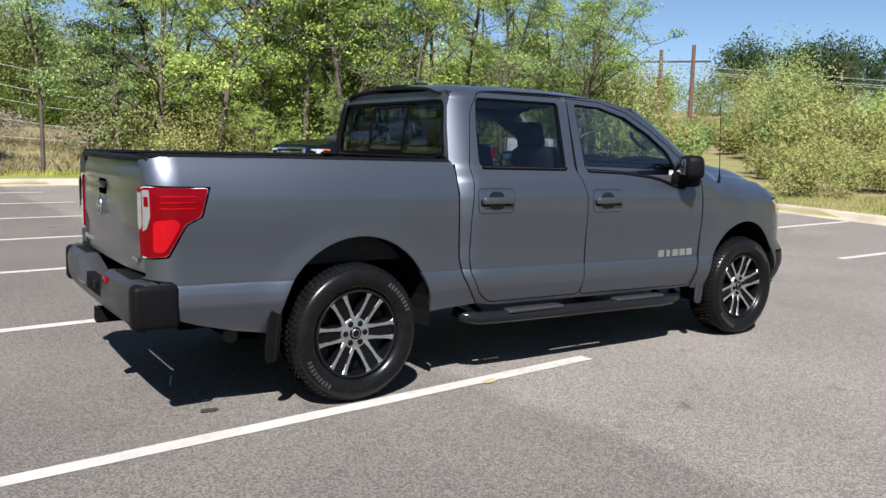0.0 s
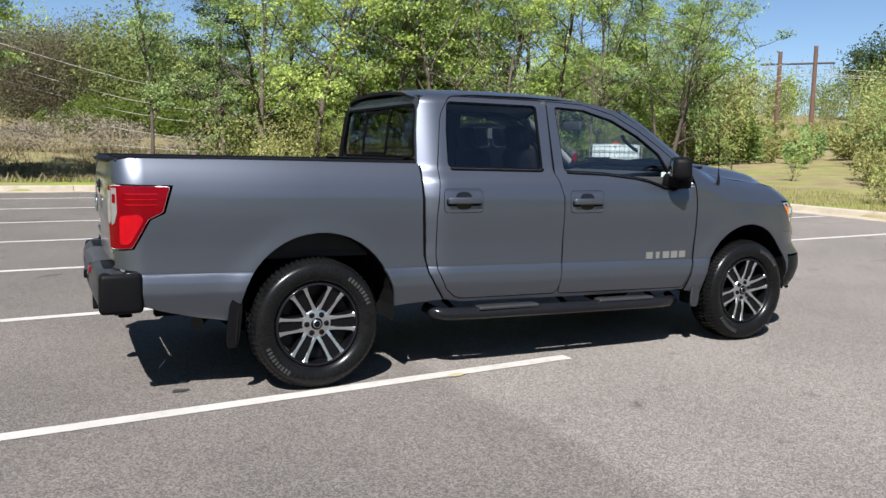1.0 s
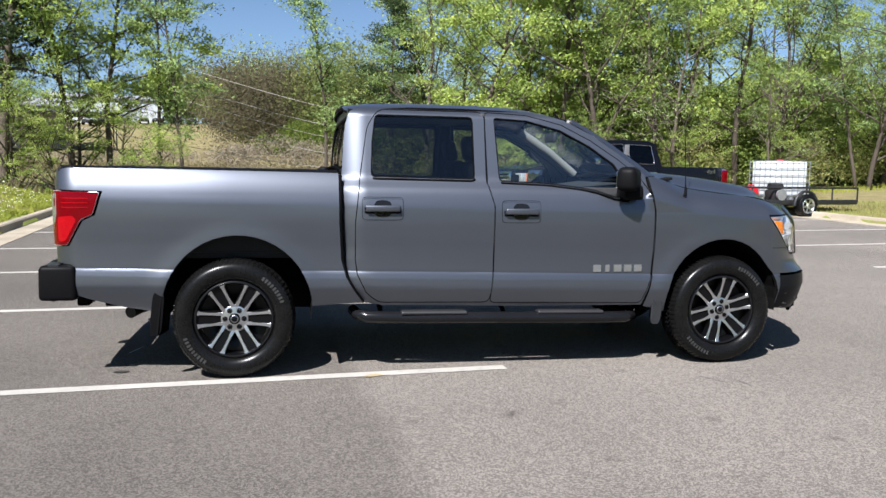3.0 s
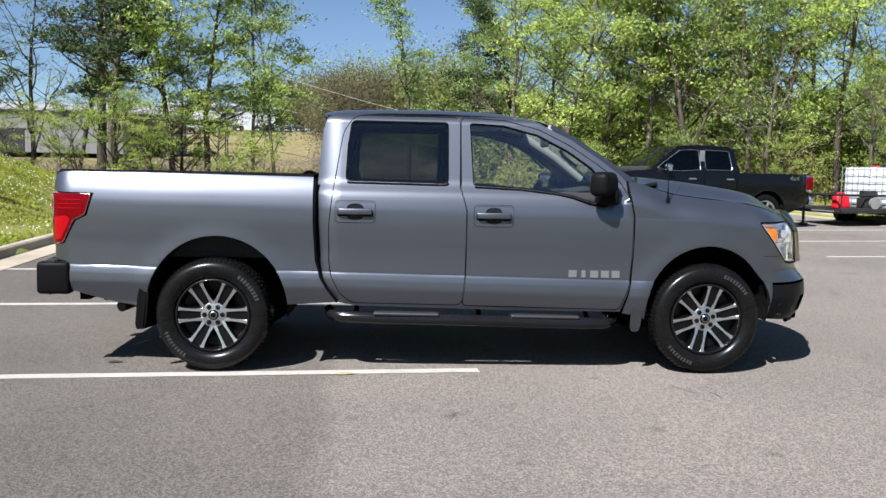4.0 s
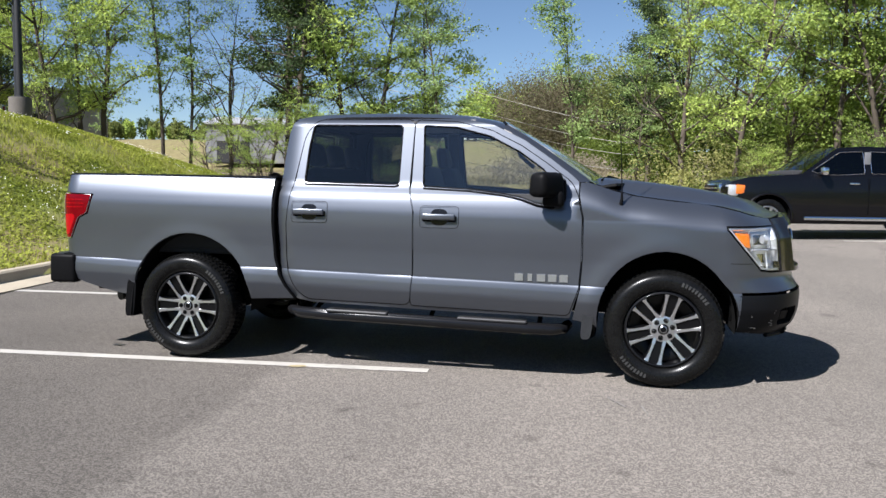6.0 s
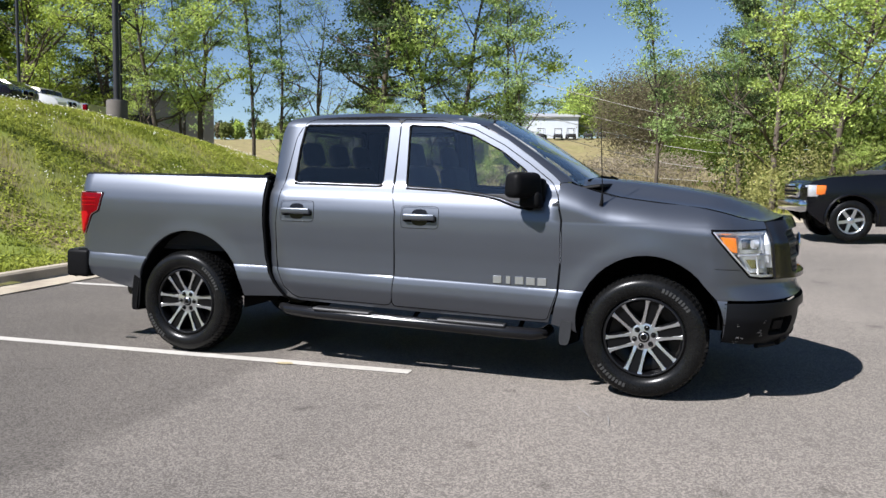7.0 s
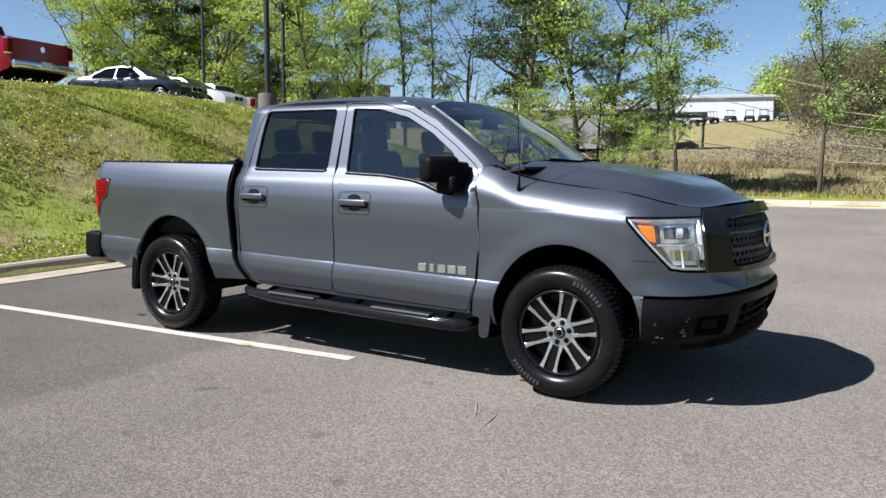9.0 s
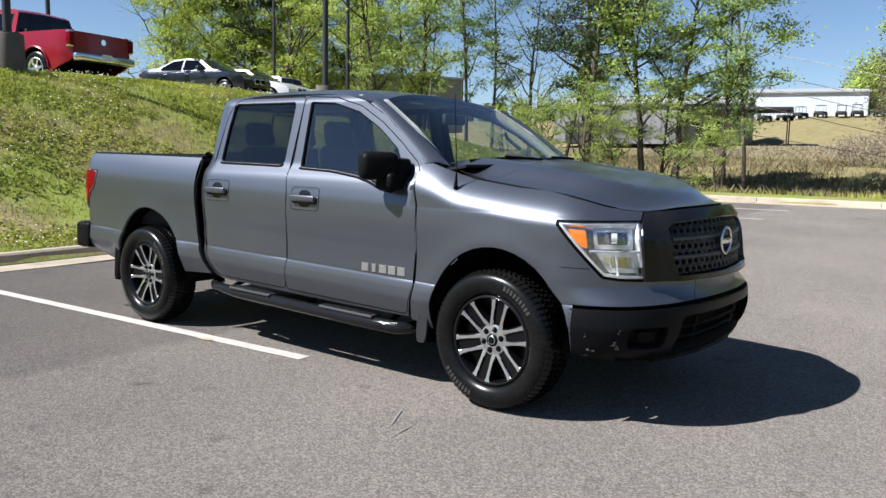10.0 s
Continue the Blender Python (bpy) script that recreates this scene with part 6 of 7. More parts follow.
    for z in (0.92, 1.02):
        tube("grille_bar", [round_front(s, z, -0.008) for s in (4.64, 4.75, 4.9, 5.05, 5.2, 5.35, 5.46)], 0.012, mesh_grey, g, "", 8)
    emblem(g, round_front(5.05, 0.985, -0.02), 0.075, 1)
    # head lamps
    lamp = [(3.956, 1.106), (4.46, 1.110), (4.490, 0.812), (4.345, 0.816), (4.252, 0.828), (4.105, 0.962)]
    for sgn in (-1, 1):
        fl = 1 if sgn < 0 else -1

        def at(inset, sgn=sgn):
            def f(s, z):
                p = round_front(s, z, inset)
                return p if sgn < 0 else Vector((p.x, -p.y, p.z))
            return f
        cover = panel("head_lamp", soft(lamp, 0.015, 2), at(-0.004), glass_clear, T, step=(0.04, 0.04), thick=0.004, flip=fl, label="clear head lamp with an amber side reflector")
        cover.visible_shadow = False
        panel("lamp_housing", soft(shrunk(lamp, -0.004), 0.015, 2), at(0.075), lamp_dark, cover, step=(0.05, 0.05), thick=0.006, flip=fl)
        panel("lamp_bezel", lamp, at(0.012), lamp_silver, cover, step=(0.04, 0.04), holes=(shrunk(lamp, 0.013),), thick=0.07, flip=fl)
        panel("lamp_edge", shrunk(lamp, -0.010), at(0.004), seal, cover, step=(0.04, 0.04), holes=(lamp,), thick=0.02, flip=fl)
        panel("side_reflector", soft([(4.03, 1.072), (4.145, 1.066), (4.155, 0.972), (4.115, 0.978), (4.06, 1.030)], 0.01), at(0.016), amber, cover, step=(0.03, 0.03), thick=0.03, flip=fl)
        for loop, ins, mt in (([(4.185, 1.085), (4.43, 1.085), (4.43, 0.965), (4.195, 0.965)], 0.05, lamp_silver), ([(4.20, 0.945), (4.445, 0.945), (4.46, 0.838), (4.29, 0.842)], 0.045, lamp_silver)):
            lp = soft(loop, 0.02)
            panel("reflector_bowl", loop, at(ins), mt, cover, step=(0.04, 0.03), holes=(shrunk(loop, 0.022),), thick=0.03, flip=fl)
            panel("reflector_back", shrunk(loop, 0.016), at(ins + 0.028), chrome, cover, step=(0.03, 0.03), thick=0.004, flip=fl)
        q = at(0.03)(4.315, 1.025)
        disc_panel("bulb_shade", q, (0.9, -0.45 * -sgn * -1, 0), 0.028, 0.03, lamp_silver, cover, 16)
        tube("lamp_divider", [at(0.02)(s, z) for s, z in ((4.165, 0.957), (4.30, 0.955), (4.46, 0.955))], 0.007, lamp_silver, cover, "", 6)
        tube("lamp_divider", [at(0.02)(s, z) for s, z in ((4.32, 0.945), (4.335, 0.83))], 0.006, lamp_silver, cover, "", 6)


tread_grey = material("tread_grey", (0.030, 0.030, 0.032), 0.45, metal=0.2, vary=0.2, fine=120)
scuff_mat = material("scuff_mat", (0.16, 0.155, 0.15), 0.8, vary=0.2)
black_paint = material("black_paint", (0.008, 0.008, 0.009), 0.2, vary=0.1, coat=0.25, spec=0.2)
mesh_grey = material("mesh_grey", (0.055, 0.057, 0.060), 0.4, metal=0.3, vary=0.1)


def underside(T):
    for s in (-1, 1):
        box("frame_rail", (1.7, s * 0.52, 0.52), (5.2, 0.09, 0.16), under, T, 0.01)
        for x in (0.025, 3.555):
            r = 0.50 if x < 1 else 0.47
            v, f = [], []
            n = 18
            for i in range(n + 1):
                a = radians(-8 + 196 * i / n)
                for y in (0.42, 0.935):
                    v.append((x + r * 0.985 * math.cos(a), s * y, 0.455 + (r + 0.01) * math.sin(a)))
            for i in range(n):
                f.append((2 * i, 2 * i + 1, 2 * i + 3, 2 * i + 2))
            k = len(v)
            v += [(x + r * math.cos(radians(a)), s * 0.42, 0.455 + r * math.sin(radians(a))) for a in range(-8, 190, 12)]
            f.append(tuple(range(k, len(v))))
            from_lists("wheel_liner", v, f, under, T, "", False)
    box("floor_pan", (1.85, 0, 0.55), (2.3, 1.66, 0.10), under, T, 0.02)
    box("engine_tray", (3.6, 0, 0.50), (1.3, 0.8, 0.16), under, T, 0.03)
    tube("rear_axle", [(0, -0.70, 0.405), (0, -0.12, 0.405), (0, 0, 0.405), (0, 0.12, 0.405), (0, 0.70, 0.405)], [0.05, 0.06, 0.15, 0.06, 0.05], under, T, "", 12)
    tube("front_axle", [(3.551, -0.70, 0.405), (3.551, 0.70, 0.405)], 0.05, under, T, "", 10)
    box("fuel_tank", (0.9, 0.3, 0.50), (0.9, 0.4, 0.2), under, T, 0.04)
    tube("exhaust_pipe", [(0.6, -0.35, 0.50), (-0.3, -0.42, 0.50), (-0.55, -0.55, 0.46), (-0.64, -0.68, 0.445)], 0.036, exhaust_mat, T, "", 12)
    tube("tail_pipe", [(-0.63, -0.66, 0.455), (-0.69, -0.80, 0.435)], 0.040, exhaust_mat, T, "dull steel tail pipe", 14)
    box("spare_tray", (-0.55, 0.1, 0.52), (0.7, 0.7, 0.16), under, T, 0.05)
    box("front_floor", (3.4, 0, 0.95), (1.0, 1.0, 0.4), under, T, 0.05)


def cabin(T):
    c = thing_part("cabin", T, Matrix.Identity(4))
    tagged(c, "dark cloth seats and dashboard")

    def seat(x, y, wide, back_h=0.62):
        bm = bmesh.new()
        add_box(bm, (x + 0.20, y, 0.86), (0.52, wide, 0.20), 0.06, None, 0.95, 3)
        add_box(bm, (x - 0.12, y, 1.20), (0.16, wide, back_h), 0.06, Matrix.Rotation(radians(-14), 3, "Y"), 0.88, 3)
        part("seat", bm, cloth, c)

    def rest(x, y):
        bm = bmesh.new()
        add_box(bm, (x, y, 1.585), (0.10, 0.27, 0.19), 0.045, Matrix.Rotation(radians(-12), 3, "Y"), 0.9, 3)
        for d in (-0.05, 0.05):
            add_box(bm, (x + 0.01, y + d, 1.46), (0.014, 0.014, 0.12))
        part("headrest", bm, cloth, c)
    for y in (-0.40, 0.40):
        seat(1.95, y, 0.50)
        rest(1.72, y)
    seat(1.05, 0, 1.40, 0.58)
    for y in (-0.45, 0.0, 0.45):
        rest(0.86, y)
    box("cab_floor", (1.9, 0, 0.66), (2.2, 1.60, 0.08), dash_mat, c, 0.02)
    box("headliner", (1.5, 0, 1.835), (1.35, 1.22, 0.03), headliner_mat, c, 0.01)
    bm = bmesh.new()
    add_box(bm, (2.83, 0, 1.16), (0.52, 1.52, 0.32), 0.08, Matrix.Rotation(radians(-8), 3, "Y"), 0.9, 3)
    add_box(bm, (2.60, 0, 1.10), (0.25, 0.36, 0.40), 0.05)
    part("dashboard", bm, dash_mat, c)
    ctr = Vector((2.46, 0.40, 1.20))
    rot = Matrix.Rotation(radians(-65), 3, "Y")
    ring = [ctr + rot @ Vector((0.19 * math.cos(a), 0.19 * math.sin(a), 0)) for a in [2 * math.pi * i / 28 for i in range(29)]]
    w = tube("steering_wheel", ring, 0.016, dash_mat, c, "", 8)
    tube("wheel_column", [ctr, ctr + Vector((0.25, 0, -0.10))], 0.04, dash_mat, w, "", 8)
    for a in (0, 120, 240):
        d = rot @ Vector((0.19 * math.cos(radians(a)), 0.19 * math.sin(radians(a)), 0))
        tube("wheel_spoke", [ctr, ctr + d], 0.014, dash_mat, w, "", 6)
    box("inner_mirror", (2.50, 0, 1.70), (0.035, 0.24, 0.075), dash_mat, c, 0.012)
    box("price_sticker", (2.756, -0.852, 1.31), (0.045, 0.002, 0.07), paper, c, 0.0)
    box("window_sticker", (2.40, -0.30, 1.800), (0.03, 0.12, 0.004), paper, c, 0.0)
    for s in (-1, 1):
        tube("b_pillar", [(1.72, s * 0.80, 1.0), (1.73, s * 0.80, 1.35), (1.74, s * 0.69, 1.82)], 0.05, dash_mat, c, "", 8)
        tube("grab_handle", [(2.62, s * 0.70, 1.50), (2.58, s * 0.68, 1.53), (2.52, s * 0.66, 1.58), (2.50, s * 0.66, 1.62)], 0.014, dash_mat, c, "", 6)
        tube("a_pillar", [(2.97, s * 0.715, 1.40), (2.70, s * 0.672, 1.60), (2.40, s * 0.625, 1.775)], [0.035, 0.038, 0.042], headliner_mat, c, "pale inner pillar trim", 8)
        box("door_card", (1.9, s * 0.865, 0.98), (1.9, 0.03, 0.66), dash_mat, c, 0.01)


headliner_mat = material("headliner_mat", (0.30, 0.29, 0.28), 0.9, vary=0.05)


def mirrors(T):
    for s in (-1, 1):
        m = thing_part("door_mirror", T, Matrix.Identity(4))
        tagged(m, "black plastic door mirror")
        bm = bmesh.new()
        add_box(bm, (2.745, s * 1.045, 1.376), (0.150, 0.255, 0.172), 0.045, Matrix.Rotation(radians(s * 33), 3, "Z"), 0.92, 4)
        part("mirror_shell", bm, black_plastic, m)
        bm = bmesh.new()
        add_box(bm, (2.745 - 0.070 * math.cos(radians(33)), s * (1.045 - 0.070 * math.sin(radians(33))), 1.376), (0.012, 0.175, 0.115), 0.005, Matrix.Rotation(radians(s * 33), 3, "Z"))
        part("mirror_glass", bm, mirror_mat, m)
        bm = bmesh.new()
        add_box(bm, (2.790, s * 0.965, 1.282), (0.150, 0.20, 0.110), 0.03, None, 0.92, 3)
        add_box(bm, (2.822, s * 0.925, 1.338), (0.100, 0.120, 0.172), 0.03, None, 0.94, 3)
        add_box(bm, (2.812, s * 0.890, 1.30), (0.12, 0.03, 0.17), 0.012, None, 0.7, 2)
        part("mirror_foot", bm, black_plastic, m)


build_pickup()


# ---- other vehicles ----
black_car = paint("black_car", (0.003, 0.003, 0.004), metal=0.0, rough=0.2, coat=0.18, spec=0.3)
navy_car = paint("navy_car", (0.009, 0.011, 0.022), metal=0.2, rough=0.25, coat=1.0, spec=0.5)
red_car = paint("red_car", (0.21, 0.004, 0.014), metal=0.1, rough=0.25, coat=0.4, spec=0.3)
white_car = paint("white_car", (0.70, 0.71, 0.72), metal=0.0, rough=0.35)
tan_car = paint("tan_car", (0.36, 0.33, 0.27), metal=0.5, rough=0.35)
orange_lens = material("orange_lens", (0.70, 0.16, 0.02), 0.2, vary=0.05, coat=1.0)
grey_trim = material("grey_trim", (0.13, 0.13, 0.135), 0.5, vary=0.1)


car_glass = glass("car_glass", (0.05, 0.06, 0.062), 0.035)


def far_wheel(parent, x, y, r, side):
    """A plain road wheel: tyre, bright rim, five broad spokes."""
    w = thing_part("wheel", parent, Matrix.Translation((x, y, r)) @ Matrix.Rotation(0 if side < 0 else math.pi, 4, "Z"))
    v, f = lathe([(r * 0.64, 0.08), (r * 0.64, -0.10), (r * 0.75, -0.125), (r * 0.90, -0.12), (r, -0.09), (r, 0.09), (r * 0.9, 0.12), (r * 0.64, 0.08)], 36)
    sharpen(from_lists("tyre", v, f, rubber, w).data, 40)
    v, f = lathe([(r * 0.65, 0.05), (r * 0.645, -0.105), (r * 0.60, -0.11), (r * 0.57, -0.06), (r * 0.55, 0.05)], 36)
    rim = from_lists("rim", v, f, machined, w)
    v, f = lathe([(0.0, -0.02), (r * 0.58, -0.02)], 24)
    from_lists("rim_back", v, f, pocket, rim)
    bm = bmesh.new()
    for k in range(6):
        a = radians(60 * k + 10)
        d = Vector((math.cos(a), 0, math.sin(a)))
        s = d.cross(Vector((0, 1, 0)))
        bm.faces.new([bm.verts.new(d * q * r + s * o * r + Vector((0, h, 0))) for q, o, h in ((0.06, -0.09, -0.085), (0.06, 0.09, -0.085), (0.60, 0.075, -0.10), (0.60, -0.075, -0.10))])
    bmesh.ops.recalc_face_normals(bm, faces=bm.faces[:])
    part("spoke_set", bm, machined, rim, smooth_faces=False)
    v, f = lathe([(0.0, -0.095), (r * 0.16, -0.095), (r * 0.18, -0.07)], 20)
    from_lists("hub_cap", v, f, machined, rim)


def car(name, label, category, mat, m, top, belt, wide, roof_wide, axles, r, panes, sill=0.36, trim=None, tail=0.12):
    """A vehicle lofted from its outline: top is (x, z, what follows) from the rear bumper over the roof to the nose."""
    T = thing(name, label, category, at=m)
    x_lo, x_hi = top[0][0], top[-1][0]
    zr = max(p[1] for p in top)

    def hw(x, z):
        if z <= belt:
            w = wide - 0.035 * ((z - 0.78) / 0.42) ** 2
        else:
            w = wide - 0.06 + (roof_wide - wide + 0.06) * (z - belt) / (zr - belt)
        e = max(0.0, (x_lo + 0.45 - x) / 0.45, (x - x_hi + 0.75) / 0.75)
        return w * (1 - tail * e * e)
    low = []
    for ax in sorted(axles, reverse=True):
        low += arc(ax, r + 0.03, r * 1.19, r * 1.19, -16, 196, 16)
    edge = [(x, min(z, belt)) for x, z, _ in top]
    upper = []
    for a, b in zip(top, top[1:]):
        upper.append((a[0], min(a[1], belt)))
        if (a[1] - belt) * (b[1] - belt) < 0:
            t = (belt - a[1]) / (b[1] - a[1])
            upper.append((a[0] + (b[0] - a[0]) * t, belt))
    upper.append((top[-1][0], min(top[-1][1], belt)))
    clean = [upper[0]]
    for p in upper[1:]:
        if abs(p[0] - clean[-1][0]) > 0.012:
            clean.append(p)
    outline = clean + [(x_hi - 0.02, sill + 0.1), (x_hi - 0.12, sill)] + low + [(x_lo + 0.10, sill + 0.08), (x_lo + 0.01, sill + 0.16)]
    for s in (-1, 1):
        at = (lambda x, z, s=s: Vector((x, s * hw(x, z), z)))
        fl = 1 if s < 0 else -1
        panel("body_side", outline, at, mat, T, step=(0.2, 0.08), thick=0.04, flip=fl)
        cab = [(x, z) for x, z in clean_cab(top, belt)]
        if len(cab) > 2:
            side = panel("cab_side", cab, at, mat, T, step=(0.3, 0.12), holes=tuple(soft(p, 0.04) for p in panes), thick=0.03, flip=fl)
            for p in panes:
                panel("side_window", soft(p, 0.04), (lambda x, z, s=s: Vector((x, s * (hw(x, z) - 0.015), z))), car_glass, side, step=(0.4, 0.3), thick=0.004, flip=fl)
                if trim is not None:
                    lp = soft(p, 0.04)
                    tube("window_trim", [at(x, z) + Vector((0, s * 0.004, 0)) for x, z in lp + lp[:1]], 0.006, trim, side, "", 5)
    names = {"b": ("body_top", mat), "g": ("windscreen", car_glass), "d": ("bed_cover", liner), "r": ("roof", mat), "h": ("hood", mat)}
    i = 0
    while i < len(top) - 1:
        j = i
        while j < len(top) - 2 and top[j + 1][2] == top[i][2]:
            j += 1
        nm, mt = names[top[i][2]]
        verts, faces = [], []
        for x, z, _ in top[i:j + 2]:
            w = hw(x, min(z, zr)) - 0.004
            if top[i][2] == "d":
                z -= 0.03
                w -= 0.03
            for k in range(9):
                q = -1 + k / 4
                verts.append((x, w * q, z + 0.03 * (1 - q * q) * (0 if top[i][2] == "d" else 1) - 0.012))
        for a in range(j - i + 1):
            for k in range(8):
                o = a * 9 + k
                faces.append((o, o + 9, o + 10, o + 1))
        ob = from_lists(nm, verts, faces, mt, T)
        sharpen(ob.data, 50)
        i = j + 1
    for x, z, nm in ((x_lo, min(top[0][1], belt), "tail_panel"), (x_hi, min(top[-1][1], belt), "nose_panel")):
        verts, faces = [], []
        n = 6
        for q in range(n + 1):
            zz = sill + 0.14 + (z - sill - 0.14) * q / n
            w = hw(x, zz)
            for k in range(9):
                u = -1 + k / 4
                verts.append((x + (0.09 * (1 - u * u) * (1 if nm == "nose_panel" else -0.4)), w * u, zz))
        for q in range(n):
            for k in range(8):
                o = q * 9 + k
                faces.append((o, o + 1, o + 10, o + 9) if nm == "nose_panel" else (o + 1, o, o + 9, o + 10))
        from_lists(nm, verts, faces, mat, T)
    box("underbody", ((x_lo + x_hi) / 2, 0, sill + 0.16), (x_hi - x_lo - 0.5, wide * 1.7, 0.2), under, T, 0.02)
    box("cab_inside", ((axles[0] + axles[1]) / 2, 0, belt - 0.15), ((axles[1] - axles[0]) * 0.7, wide * 1.5, 0.5), cloth, T, 0.05)
    for ax in axles:
        for s in (-1, 1):
            far_wheel(T, ax, s * (wide - 0.13), r, s)
            v, f = [], []
            for k in range(13):
                a = radians(-10 + 200 * k / 12)
                for y in (0.45, wide - 0.05):
                    v.append((ax + r * 1.18 * math.cos(a), s * y, r + 0.03 + r * 1.18 * math.sin(a)))
            for k in range(12):
                f.append((2 * k, 2 * k + 1, 2 * k + 3, 2 * k + 2))
            from_lists("wheel_liner", v, f, under, T, "", False)
    return T, hw


def clean_cab(top, belt):
    """The part of the outline above the belt, closed along it."""
    pts = []
    for a, b in zip(top, top[1:]):
        if a[1] >= belt:
            pts.append((a[0], a[1]))
        if (a[1] - belt) * (b[1] - belt) < 0:
            t = (belt - a[1]) / (b[1] - a[1])
            pts.append((a[0] + (b[0] - a[0]) * t, belt))
    return pts


def car_mirror(T, x, y, z, mat):
    for s in (-1, 1):
        bm = bmesh.new()
        add_box(bm, (x, s * (y + 0.12), z), (0.14, 0.22, 0.17), 0.04)
        part("door_mirror", bm, mat, T)


def other_pickup(name, label, mat, m, bright, wb=3.75):
    k = wb - 3.7
    top = [(-1.22, 1.27, "d"), (-1.20, 1.30, "d"), (0.70 + k * 0.5, 1.30, "g"), (0.78 + k * 0.5, 1.84, "r"), (0.95 + k * 0.5, 1.915, "r"), (1.7 + k, 1.935, "r"), (2.25 + k, 1.895, "g"), (3.02 + k, 1.34, "h"),
           (3.3 + k, 1.32, "h"), (4.1 + k, 1.26, "h"), (4.42 + k, 1.18, "b"), (4.52 + k, 1.05, "b")]
    o = k * 0.5
    panes = [[(0.92 + o, 1.80), (1.58 + o, 1.825), (1.58 + o, 1.36), (0.90 + o, 1.36)], [(1.72 + o, 1.825), (2.20 + k, 1.805), (2.82 + k, 1.40), (2.55 + k, 1.33), (2.2 + k, 1.33), (1.72 + o, 1.36)]]
    T, hw = car(name, label, "pickup truck", mat, m, top, 1.32, 0.99, 0.72, (0.0, wb), 0.405, panes, sill=0.48, trim=bright if bright is not grey_trim else None)
    for s in (-1, 1):
        box("tail_lamp", (-1.17, s * 0.915, 1.08), (0.17, 0.15, 0.32), red_lens, T, 0.03)
        box("lamp_frame", (-1.15, s * 0.905, 1.08), (0.15, 0.13, 0.40), chrome, T, 0.03)
        box("head_lamp", (4.40 + k, s * 0.78, 0.98), (0.22, 0.30, 0.24), lamp_silver, T, 0.04)
        box("turn_lamp", (4.27 + k, s * 0.885, 1.00), (0.20, 0.12, 0.20), orange_lens, T, 0.03)
        for x in (0.98 + o, 1.95 + o):
            box("door_handle", (x, s * (hw(x, 1.15) + 0.015), 1.15), (0.20, 0.03, 0.04), bright, T, 0.01)
        tube("step_bar", [(0.75, s * 0.95, 0.42), (wb - 0.75, s * 0.95, 0.42)], 0.05, bright, T, "", 8)
        tube("wheel_lip", [(c + 0.49 * math.cos(radians(a)), s * (hw(c, 0.9) + 0.01), 0.435 + 0.49 * math.sin(radians(a))) for c in (0.0,) for a in range(-10, 200, 15)], 0.025, mat, T, "", 6)
        tube("wheel_lip", [(wb + 0.49 * math.cos(radians(a)), s * (hw(wb, 0.9) + 0.01), 0.435 + 0.49 * math.sin(radians(a))) for a in range(-10, 200, 15)], 0.025, mat, T, "", 6)
        box("door_line", (1.65 + o, s * (hw(1.65, 0.9) + 0.001), 0.9), (0.012, 0.004, 0.75), seal, T)
        box("door_line", (0.80 + o, s * (hw(0.8, 0.9) + 0.001), 0.9), (0.012, 0.004, 0.75), seal, T)
        box("pillar_trim", (1.65 + o, s * (hw(1.65, 1.58) + 0.002), 1.58), (0.13, 0.012, 0.46), grey_trim, T, 0.004)
    bm = bmesh.new()
    add_box(bm, (-1.30, 0, 0.66), (0.16, 1.84, 0.20), 0.05)
    part("rear_bumper", bm, bright, T, "bright rear bumper")
    box("number_plate", (-1.385, 0, 0.70), (0.01, 0.30, 0.15), paper, T)
    bm = bmesh.new()
    add_box(bm, (4.58 + k, 0, 0.68), (0.18, 1.80, 0.24), 0.06)
    part("front_bumper", bm, bright, T, "bright front bumper")
    g = box("grille", (4.56 + k, 0, 0.98), (0.12, 1.10, 0.30), chrome, T, 0.05)
    for z in (0.90, 0.98, 1.06):
        box("grille_slot", (4.612 + k, 0, z), (0.02, 0.96, 0.045), under, g, 0.006)
    car_mirror(T, 2.62 + k, 0.94, 1.40, bright if bright is chrome else mat)
    disc_panel("badge_oval", (-1.262, 0, 1.08), (1, 0, 0), 0.07, 0.02, chrome, T, 20)
    return T, hw


def heading(x, y, deg, z=None):
    return Matrix.Translation((x, y, ground_z(x, y) if z is None else z)) @ Matrix.Rotation(radians(deg), 4, "Z")


